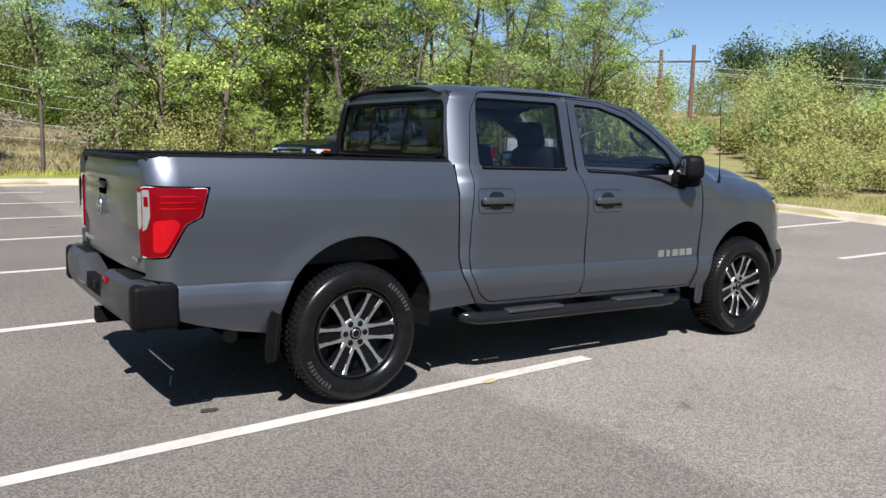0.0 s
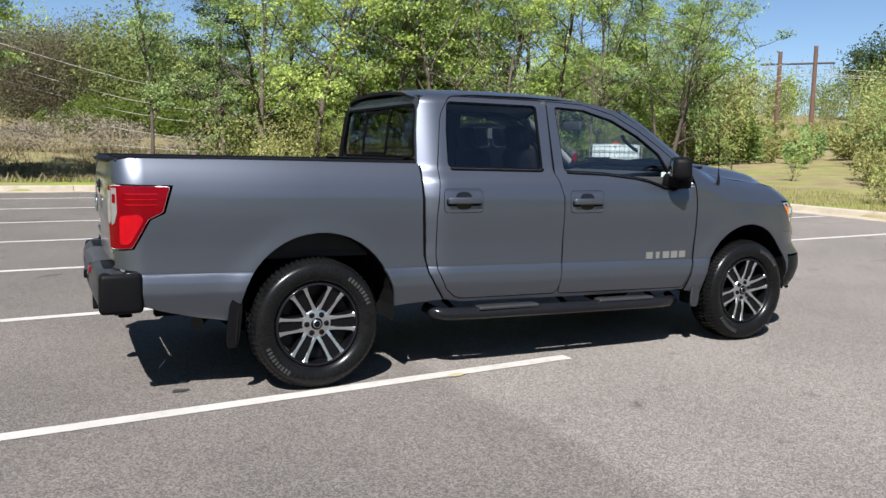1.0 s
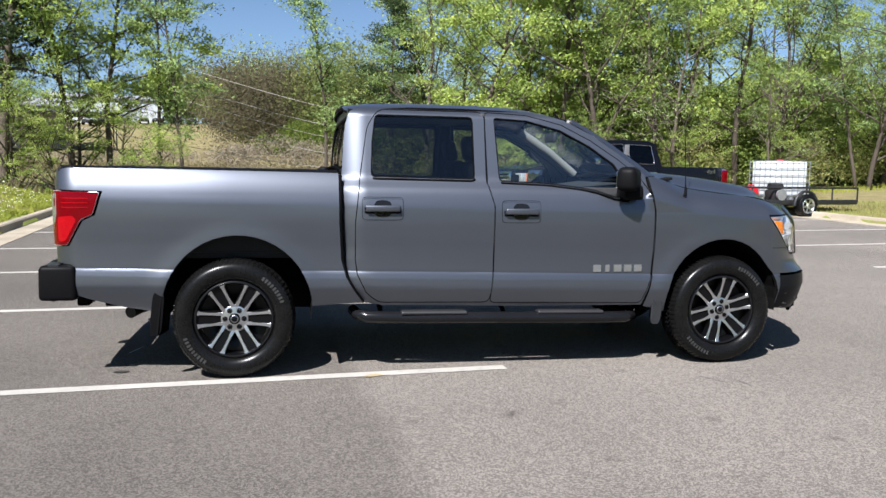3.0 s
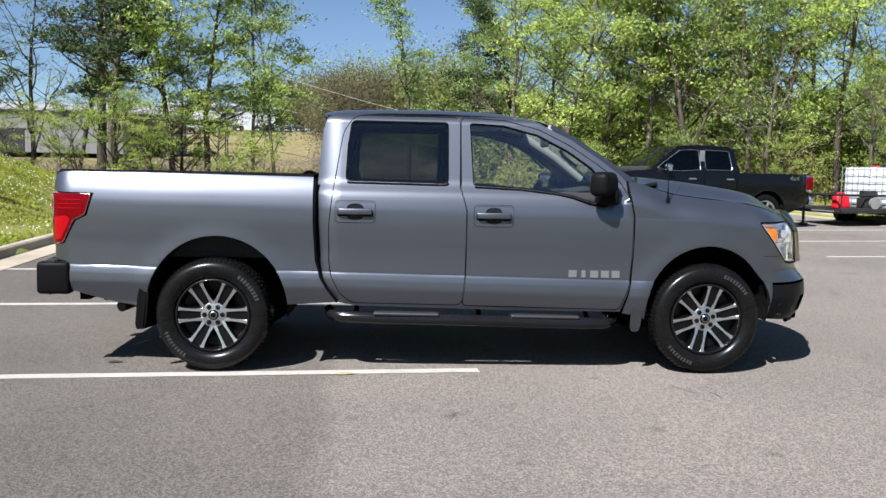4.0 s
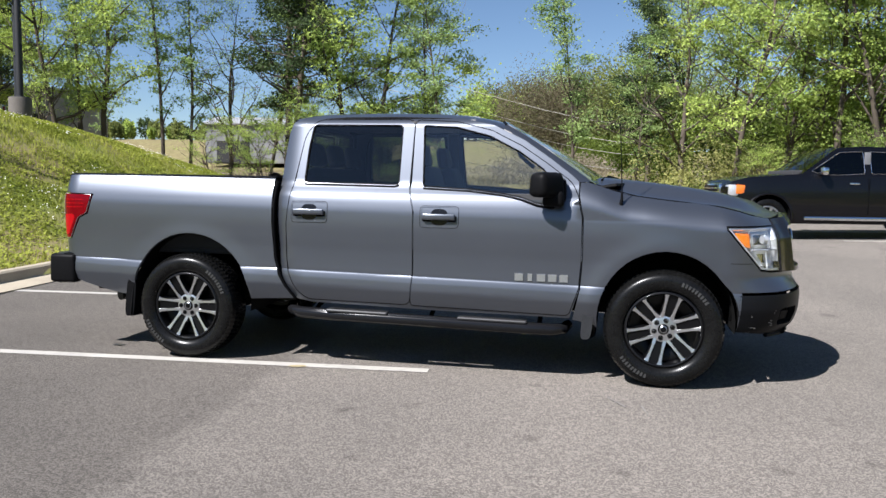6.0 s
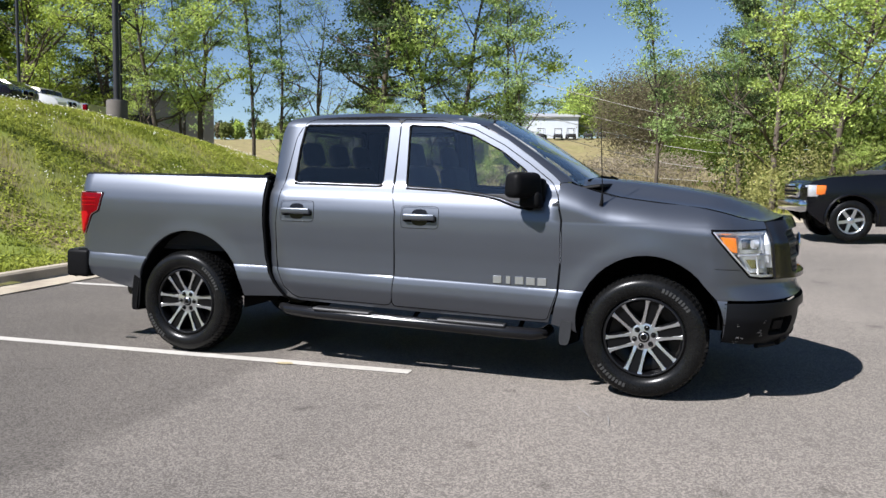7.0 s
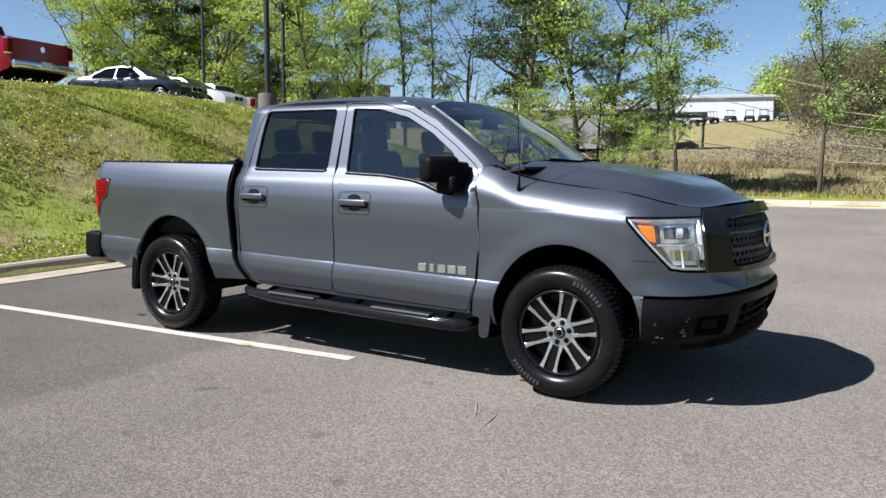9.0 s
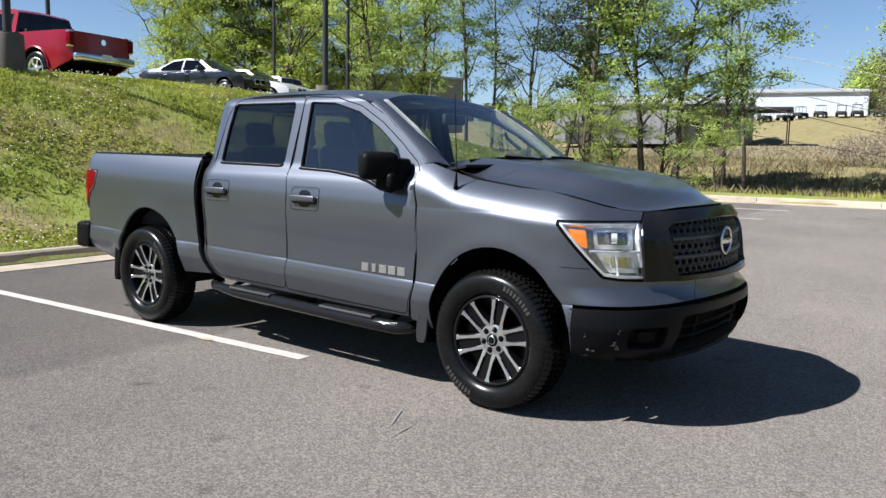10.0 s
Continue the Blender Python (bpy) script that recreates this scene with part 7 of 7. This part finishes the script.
def other_vehicles():
    # black pickup across the lot, nose to the west
    T, hw = other_pickup("black_pickup", "black crew-cab pickup with chrome trim and a trailer hitched behind", black_car, Matrix.Translation((9.80, 12.95, lot_z(9.87, 12.4))) @ Matrix.Rotation(radians(190), 4, "Z"), chrome, 3.7)
    for s in (-1, 1):
        me = text_mesh("4x4", 0.17)
        ob = mesh_ob("lettering", me, satin, T, "4x4 lettering")
        ob.matrix_local = Matrix.Translation((-0.62 if s > 0 else -0.98, s * 0.995, 1.14)) @ Matrix.Rotation(radians(90), 4, "X") if s < 0 else Matrix.Translation((-0.60, 0.998, 1.14)) @ Matrix.Rotation(math.pi, 4, "Z") @ Matrix.Rotation(radians(90), 4, "X")
    # red pickup at the top of the bank, tail to the lot
    other_pickup("red_pickup", "dark red pickup with chrome bumper parked on the bank", red_car, heading(-14.6, 5.7, 194), chrome, 3.7)
    other_pickup("tan_pickup", "beige pickup parked behind the cars on the bank", tan_car, heading(-20.9, 19.3, 195), grey_trim, 3.6)
    # dark sedan and a white one beyond
    sedan = [(-0.95, 0.86, "b"), (-0.90, 1.02, "b"), (-0.45, 1.10, "b"), (-0.10, 1.13, "g"), (0.55, 1.42, "r"), (1.2, 1.475, "r"), (1.75, 1.43, "g"), (2.45, 1.03, "h"), (3.2, 0.93, "h"), (3.65, 0.80, "b"), (3.78, 0.66, "b")]
    panes = [[(0.05, 1.12), (0.52, 1.36), (1.02, 1.415), (1.02, 1.00), (0.10, 1.02)], [(1.08, 1.415), (1.66, 1.375), (2.18, 1.05), (2.1, 1.0), (1.08, 1.0)]]
    for nm, lab, mt, x, y, a, tr in (("dark_sedan", "dark blue-black sedan with chrome window trim parked on the bank", navy_car, -21.4, 13.2, 16, machined), ("white_sedan", "white sedan parked beyond the dark one", white_car, -22.3, 16.0, 16, grey_trim)):
        S, h2 = car(nm, lab, "car", mt, heading(x, y, a), sedan, 0.98, 0.92, 0.60, (0.0, 2.97), 0.33, panes, sill=0.25, trim=tr)
        for s in (-1, 1):
            box("head_lamp", (3.60, s * 0.68, 0.64), (0.26, 0.26, 0.11), lamp_silver, S, 0.03)
            box("tail_lamp", (-0.90, s * 0.72, 0.88), (0.14, 0.28, 0.13), red_lens, S, 0.03)
            for xx in (0.35, 1.35):
                box("door_handle", (xx, s * (h2(xx, 0.88) + 0.012), 0.88), (0.18, 0.025, 0.025), tr, S, 0.006)
        for y in (-0.16, 0.16):
            box("grille", (3.86, y, 0.62), (0.06, 0.27, 0.20), chrome, S, 0.05)
            box("grille_slot", (3.895, y, 0.62), (0.02, 0.21, 0.14), under, S, 0.02)
        car_mirror(S, 1.95, 0.88, 1.06, mt)


def text_mesh(words, size):
    c = bpy.data.curves.new("lettering", "FONT")
    c.body, c.size, c.extrude = words, size, 0.004
    ob = bpy.data.objects.new("lettering", c)
    me = bpy.data.meshes.new_from_object(ob)
    bpy.data.objects.remove(ob)
    return me


other_vehicles()


# ---- trailer with a water tote ----
tote_white = material("tote_white", (0.68, 0.71, 0.72), 0.45, vary=0.06, scale=1.5, fine=20)
galvanised = material("galvanised", (0.42, 0.43, 0.44), 0.4, metal=0.7, vary=0.12, fine=60)
red_plastic = material("red_plastic", (0.55, 0.01, 0.02), 0.4, vary=0.08)
black_steel = material("black_steel", (0.02, 0.02, 0.021), 0.5, metal=0.2, vary=0.2)


def build_trailer():
    T = thing("utility_trailer", "black steel utility trailer with low side rails", "trailer", at=Matrix.Translation((11.84, 13.30, lot_z(11.84, 12.9))) @ Matrix.Rotation(radians(10), 4, "Z"))
    box("deck", (1.9, 0, 0.36), (3.6, 1.7, 0.06), black_steel, T, 0.01)
    for s in (-1, 1):
        tube("side_rail", [(0.1, s * 0.85, 0.78), (3.7, s * 0.85, 0.78)], 0.028, black_steel, T)
        box("side_sill", (1.9, s * 0.85, 0.40), (3.6, 0.05, 0.13), black_steel, T, 0.01)
        for i in range(5):
            tube("rail_post", [(0.1 + 0.9 * i, s * 0.85, 0.4), (0.1 + 0.9 * i, s * 0.85, 0.78)], 0.022, black_steel, T)
        far_wheel(T, 1.75, s * 1.00, 0.31, s)
        tube("mudguard", [(1.75 + 0.38 * math.cos(radians(a)), s * 1.00, 0.31 + 0.38 * math.sin(radians(a))) for a in range(0, 190, 15)], 0.04, black_steel, T)
        tube("tongue", [(0.1, s * 0.6, 0.36), (-0.55, s * 0.05, 0.40)], 0.04, black_steel, T)
    tube("front_rail", [(0.1, -0.85, 0.78), (0.1, 0.85, 0.78)], 0.028, black_steel, T)
    tube("axle", [(1.75, -0.9, 0.31), (1.75, 0.9, 0.31)], 0.035, black_steel, T)
    tube("jack_stand", [(-0.38, -0.10, 0.62), (-0.38, -0.10, 0.06)], 0.035, black_steel, T)
    box("jack_foot", (-0.38, -0.10, 0.03), (0.16, 0.16, 0.06), black_steel, T, 0.01)
    m = T.matrix_world
    # the caged tank on the deck
    I = thing("water_tote", "white plastic tote tank in a galvanised cage on the trailer", "tank", at=m @ Matrix.Translation((1.75, 0, 0.39)))
    bm = bmesh.new()
    add_box(bm, (0, 0, 0.62), (1.10, 0.92, 0.96), 0.07, None, 1.0, 3)
    part("bottle", bm, tote_white, I, "translucent white tank")
    tube("cap", [(0, 0, 1.09), (0, 0, 1.14)], 0.09, red_plastic, I)
    bm = bmesh.new()
    for x in (-0.45, 0, 0.45):
        add_box(bm, (x, 0, 0.06), (0.12, 1.0, 0.12), 0.01)
    part("pallet", bm, galvanised, I)
    for i in range(6):
        z = 0.16 + 0.185 * i
        tube("cage_bar", [(-0.58, -0.49, z), (0.58, -0.49, z), (0.58, 0.49, z), (-0.58, 0.49, z), (-0.58, -0.49, z)], 0.011, galvanised, I, "", 6)
    for i in range(7):
        x = -0.58 + 1.16 * i / 6
        for y in (-0.49, 0.49):
            tube("cage_bar", [(x, y, 0.10), (x, y, 1.10)], 0.011, galvanised, I, "", 6)
    for i in range(1, 5):
        y = -0.49 + 0.98 * i / 5
        for x in (-0.58, 0.58):
            tube("cage_bar", [(x, y, 0.10), (x, y, 1.10)], 0.011, galvanised, I, "", 6)
    # pump engine and a red can
    P = thing("pump_engine", "small black engine-driven pump on the trailer deck", "pump", at=m @ Matrix.Translation((1.05, -0.62, 0.39)))
    box("engine_block", (0, 0, 0.17), (0.42, 0.34, 0.34), black_steel, P, 0.05)
    tube("flywheel", [(0, -0.20, 0.2), (0, -0.26, 0.2)], 0.15, galvanised, P, "", 16)
    tube("pump_tank", [(-0.2, 0, 0.42), (0.2, 0, 0.42)], 0.09, black_steel, P, "", 12)
    C = thing("red_fuel_can", "bright red fuel can behind the pickup", "fuel can", at=m @ Matrix.Translation((0.40, -0.45, 0.43)))
    bm = bmesh.new()
    add_box(bm, (0, 0, 0.17), (0.42, 0.26, 0.34), 0.06, None, 0.85, 3)
    part("can_body", bm, red_plastic, C)
    tube("can_handle", [(-0.12, 0, 0.33), (-0.08, 0, 0.40), (0.08, 0, 0.40), (0.12, 0, 0.33)], 0.018, red_plastic, C)
    box("can_tray", (0, 0, -0.02), (0.5, 0.5, 0.04), black_steel, C, 0.005)


build_trailer()

# ---- poles, wires, buildings ----
pole_steel = material("pole_steel", (0.016, 0.016, 0.018), 0.5, vary=0.15)
pole_wood = material("pole_wood", (0.10, 0.055, 0.035), 0.9, vary=0.25, scale=4, fine=40, bump=0.4)
pole_grey = material("pole_grey", (0.06, 0.055, 0.050), 0.9, vary=0.25, scale=4, fine=40, bump=0.4)
base_stone = material("base_stone", (0.10, 0.088, 0.078), 0.9, vary=0.15, scale=3, fine=40, bump=0.3)
wire_mat = material("wire_mat", (0.34, 0.32, 0.28), 0.6, vary=0.1)
sheet_white = material("sheet_white", (0.50, 0.53, 0.57), 0.5, vary=0.05, scale=0.6, fine=12)
sheet_grey = material("sheet_grey", (0.20, 0.20, 0.205), 0.55, vary=0.06, scale=0.5, fine=12)
sheet_beige = material("sheet_beige", (0.27, 0.25, 0.225), 0.6, vary=0.06, scale=0.5, fine=12)
roof_sheet = material("roof_sheet", (0.40, 0.40, 0.41), 0.45, metal=0.3, vary=0.08, scale=0.5, fine=10)
dark_opening = material("dark_opening", (0.02, 0.02, 0.022), 0.8, vary=0.2)


def lamp_post(x, y, h, base_r, head, mat=None, r=0.075):
    z = ground_z(x, y)
    T = thing("lamp_post", "black steel car-park lamp post" + (" on a round concrete base" if base_r else ""), "lamp post", "lamp posts on the bank", at=Matrix.Translation((x, y, z)))
    h0 = 0
    if base_r:
        v, f = lathe([(0.0, 0.0), (base_r, 0.0), (base_r, 0.0), (base_r * 0.98, 0.72), (base_r * 0.93, 0.76), (0.0, 0.76)], 28)
        b = from_lists("concrete_base", [(p[0], p[2], p[1] - 0.02) for p in v], [q[::-1] for q in f], base_stone, T, "round concrete base")
        sharpen(b.data, 40)
        h0 = 0.74
        box("base_plate", (0, 0, h0 + 0.015), (0.34, 0.34, 0.03), pole_steel, T, 0.004)
    tube("pole", [(0, 0, h0), (0, 0, h * 0.5), (0, 0, h)], [r * 1.15, r, r * 0.85], mat or pole_steel, T, "", 10)
    if head:
        tube("arm", [(0, 0, h - 0.1), (-0.5 * head, 0, h), (-1.0 * head, 0, h)], 0.035, pole_steel, T, "", 6)
        box("lamp_head", (-1.25 * head, 0, h), (0.7, 0.32, 0.10), pole_steel, T, 0.03)


lamp_post(-11.35, 2.85, 8.2, 0.31, 1)
lamp_post(-13.5, 13.6, 11.0, 0.31, 0, None, 0.085)
lamp_post(-18.7, 19.7, 9.5, 0, 0)
lamp_post(-27.0, 22.6, 9.6, 0, 1)
lamp_post(-22.5, 9.0, 7.0, 0, 1)


def wire(pts, r=0.013):
    """A sagging cable through a few points."""
    cx = curve(*[(p[0], p[1]) for p in pts])
    cz = curve(*[(p[0], p[2]) for p in pts])
    xs = [pts[0][0] + (pts[-1][0] - pts[0][0]) * i / 40 for i in range(41)]
    ob = tube("power_line", [(x, cx(x), cz(x)) for x in xs], r, wire_mat, None, "", 5)
    tagged(ob, "sagging overhead power line", "power line", "overhead lines")


for dz, dy in ((0.0, 0.0), (-0.55, 0.3), (0.9, 0.8), (-1.35, -0.2)):
    wire([(-8.5, 30 + dy, 5.8 + dz), (-5, 30 + dy, 5.0 + dz), (3.7, 30 + dy, 3.1 + dz * 0.9), (12, 31 + dy, 2.7 + dz * 0.8), (30, 34 + dy, 4.0 + dz), (58, 46.5, 9.0 + dz)])
wire([(-8.5, 30, 3.0), (-5.1, 30, 2.45), (2.0, 30, 1.45), (10, 30.5, 1.2), (26, 32, 2.2), (58, 46.5, 6.4)])
for z in (9.6, 9.1, 8.9):
    wire([(59, 46.8, z), (85, 34, z - 0.8), (125, 14, z + 1.2)], 0.02)


def utility_frame():
    T = thing("utility_poles", "pair of brown timber utility poles with a crossarm", "utility pole", at=Matrix.Translation((59, 46.6, 0)))
    z = ground_z(59, 46.6) - 0.5
    for dx, dy, h in ((-0.95, 1.1, 11.0), (0.95, -1.1, 11.4)):
        tube("pole", [(dx, dy, z), (dx, dy, h)], [0.22, 0.17], pole_wood, T, "", 10)
    tube("crossarm", [(-2.0, 2.3, 9.9), (2.0, -2.3, 9.9)], 0.10, pole_grey, T, "", 6)
    for t in (-1, 0, 1):
        tube("insulator", [(1.85 * t, -2.13 * t, 9.9), (1.85 * t, -2.13 * t, 9.0)], 0.05, galvanised, T, "", 6)


utility_frame()


def shed(name, label, c, size, deg, wall, doors=(), pitch=0.6, posts=False):
    """A metal-clad building with ribbed walls and a low pitched roof."""
    T = thing(name, label, "building", at=Matrix.Translation(c) @ Matrix.Rotation(radians(deg), 4, "Z"))
    L, D, H = size
    t = 0.2
    if not posts:
        for nm, cc, ss in (("wall", (0, -D / 2, H / 2), (L, t, H)), ("wall", (0, D / 2, H / 2), (L, t, H)), ("wall", (-L / 2, 0, H / 2), (t, D - t, H)), ("wall", (L / 2, 0, H / 2), (t, D - t, H))):
            w = box(nm, cc, ss, wall, T)
            if ss[0] == L:
                n = int(L / 0.9)
                for i in range(n):
                    box("rib", (cc[0] - L / 2 + (i + 0.5) * L / n, cc[1] + math.copysign(t / 2 + 0.02, cc[1]), H / 2), (0.04, 0.016, H), wall, w)
    else:
        n = int(L / 3)
        for i in range(n + 1):
            for y in (-D / 2, D / 2):
                tube("post", [(-L / 2 + L * i / n, y, -1), (-L / 2 + L * i / n, y, H)], 0.06, pole_steel, T, "", 6)
    verts = [(-L / 2 - 0.3, -D / 2 - 0.4, H), (L / 2 + 0.3, -D / 2 - 0.4, H), (L / 2 + 0.3, 0, H + pitch), (-L / 2 - 0.3, 0, H + pitch), (L / 2 + 0.3, D / 2 + 0.4, H), (-L / 2 - 0.3, D / 2 + 0.4, H)]
    verts += [(x, y, z - 0.15) for x, y, z in verts]
    faces = [(0, 1, 2, 3), (3, 2, 4, 5), (7, 6, 9, 8), (8, 9, 11, 10), (0, 6, 7, 1), (1, 7, 8, 2), (2, 8, 10, 4), (4, 10, 11, 5), (5, 11, 9, 3), (3, 9, 6, 0)]
    from_lists("roof", verts, faces, roof_sheet if not posts else pole_steel, T, "", False)
    if not posts:
        for x in (-L / 2, L / 2):
            from_lists("gable", [(x, -D / 2, H - 0.05), (x, D / 2, H - 0.05), (x, 0, H + pitch - 0.1)], [(0, 1, 2)], wall, T, "", False)
    for x, w, h in doors:
        d = box("door", (x, -D / 2 - t / 2 - 0.03, h / 2), (w, 0.06, h), dark_opening, T, 0.0)
        box("door_frame", (x, -D / 2 - t / 2 - 0.05, h + 0.06), (w + 0.2, 0.1, 0.12), sheet_grey, d)
    return T


def distant_buildings():
    shed("white_shed", "long white metal shed on the far rise", (-23.6, 106.6, 6.3), (14, 9, 3.6), 14, sheet_white, (), 0.7)
    shed("long_shed", "pale grey metal building behind the trees", (-27.5, 70.0, 2.7), (17, 10, 3.7), 14, sheet_grey, ((-6, 3, 2.0), (5, 3, 2.0)), 0.9)
    shed("grey_warehouse", "grey-beige metal warehouse with a dark roof edge", (-47.3, 47.1, 3.3), (18, 14, 4.6), 57, sheet_beige, ((3, 2.4, 2.6),), 0.3)
    shed("open_canopy", "open dark-roofed shelter on thin posts", (-18.6, 66.8, 3.7), (8.5, 5, 2.0), 14, sheet_grey, (), 0.25, True)
    rnd = random.Random(3)
    for i in range(9):
        x, y = -24.5 + 1.9 * i + rnd.uniform(-0.3, 0.3), 94.0 + 0.4 * i + rnd.uniform(-0.6, 0.6)
        T = thing("utility_vehicle", "small dark off-road utility vehicle parked by the shed", "vehicle", "vehicles by the shed", at=Matrix.Translation((x, y, ground_z(x, y))) @ Matrix.Rotation(rnd.uniform(-0.5, 0.5) + 1.57, 4, "Z") @ Matrix.Scale(0.72, 4))
        box("body", (0, 0, 0.65), (2.5, 1.4, 0.5), dark_opening, T, 0.12)
        box("roof", (0, 0, 1.85), (1.3, 1.3, 0.06), dark_opening, T, 0.02)
        for a in (-0.6, 0.6):
            for b in (-0.6, 0.6):
                tube("cage_post", [(a, b, 0.85), (a, b, 1.85)], 0.03, dark_opening, T, "", 5)
        for a in (-0.85, 0.85):
            for b in (-0.65, 0.65):
                tube("wheel", [(a, b - 0.12, 0.33), (a, b + 0.12, 0.33)], 0.33, rubber, T, "", 12)


distant_buildings()
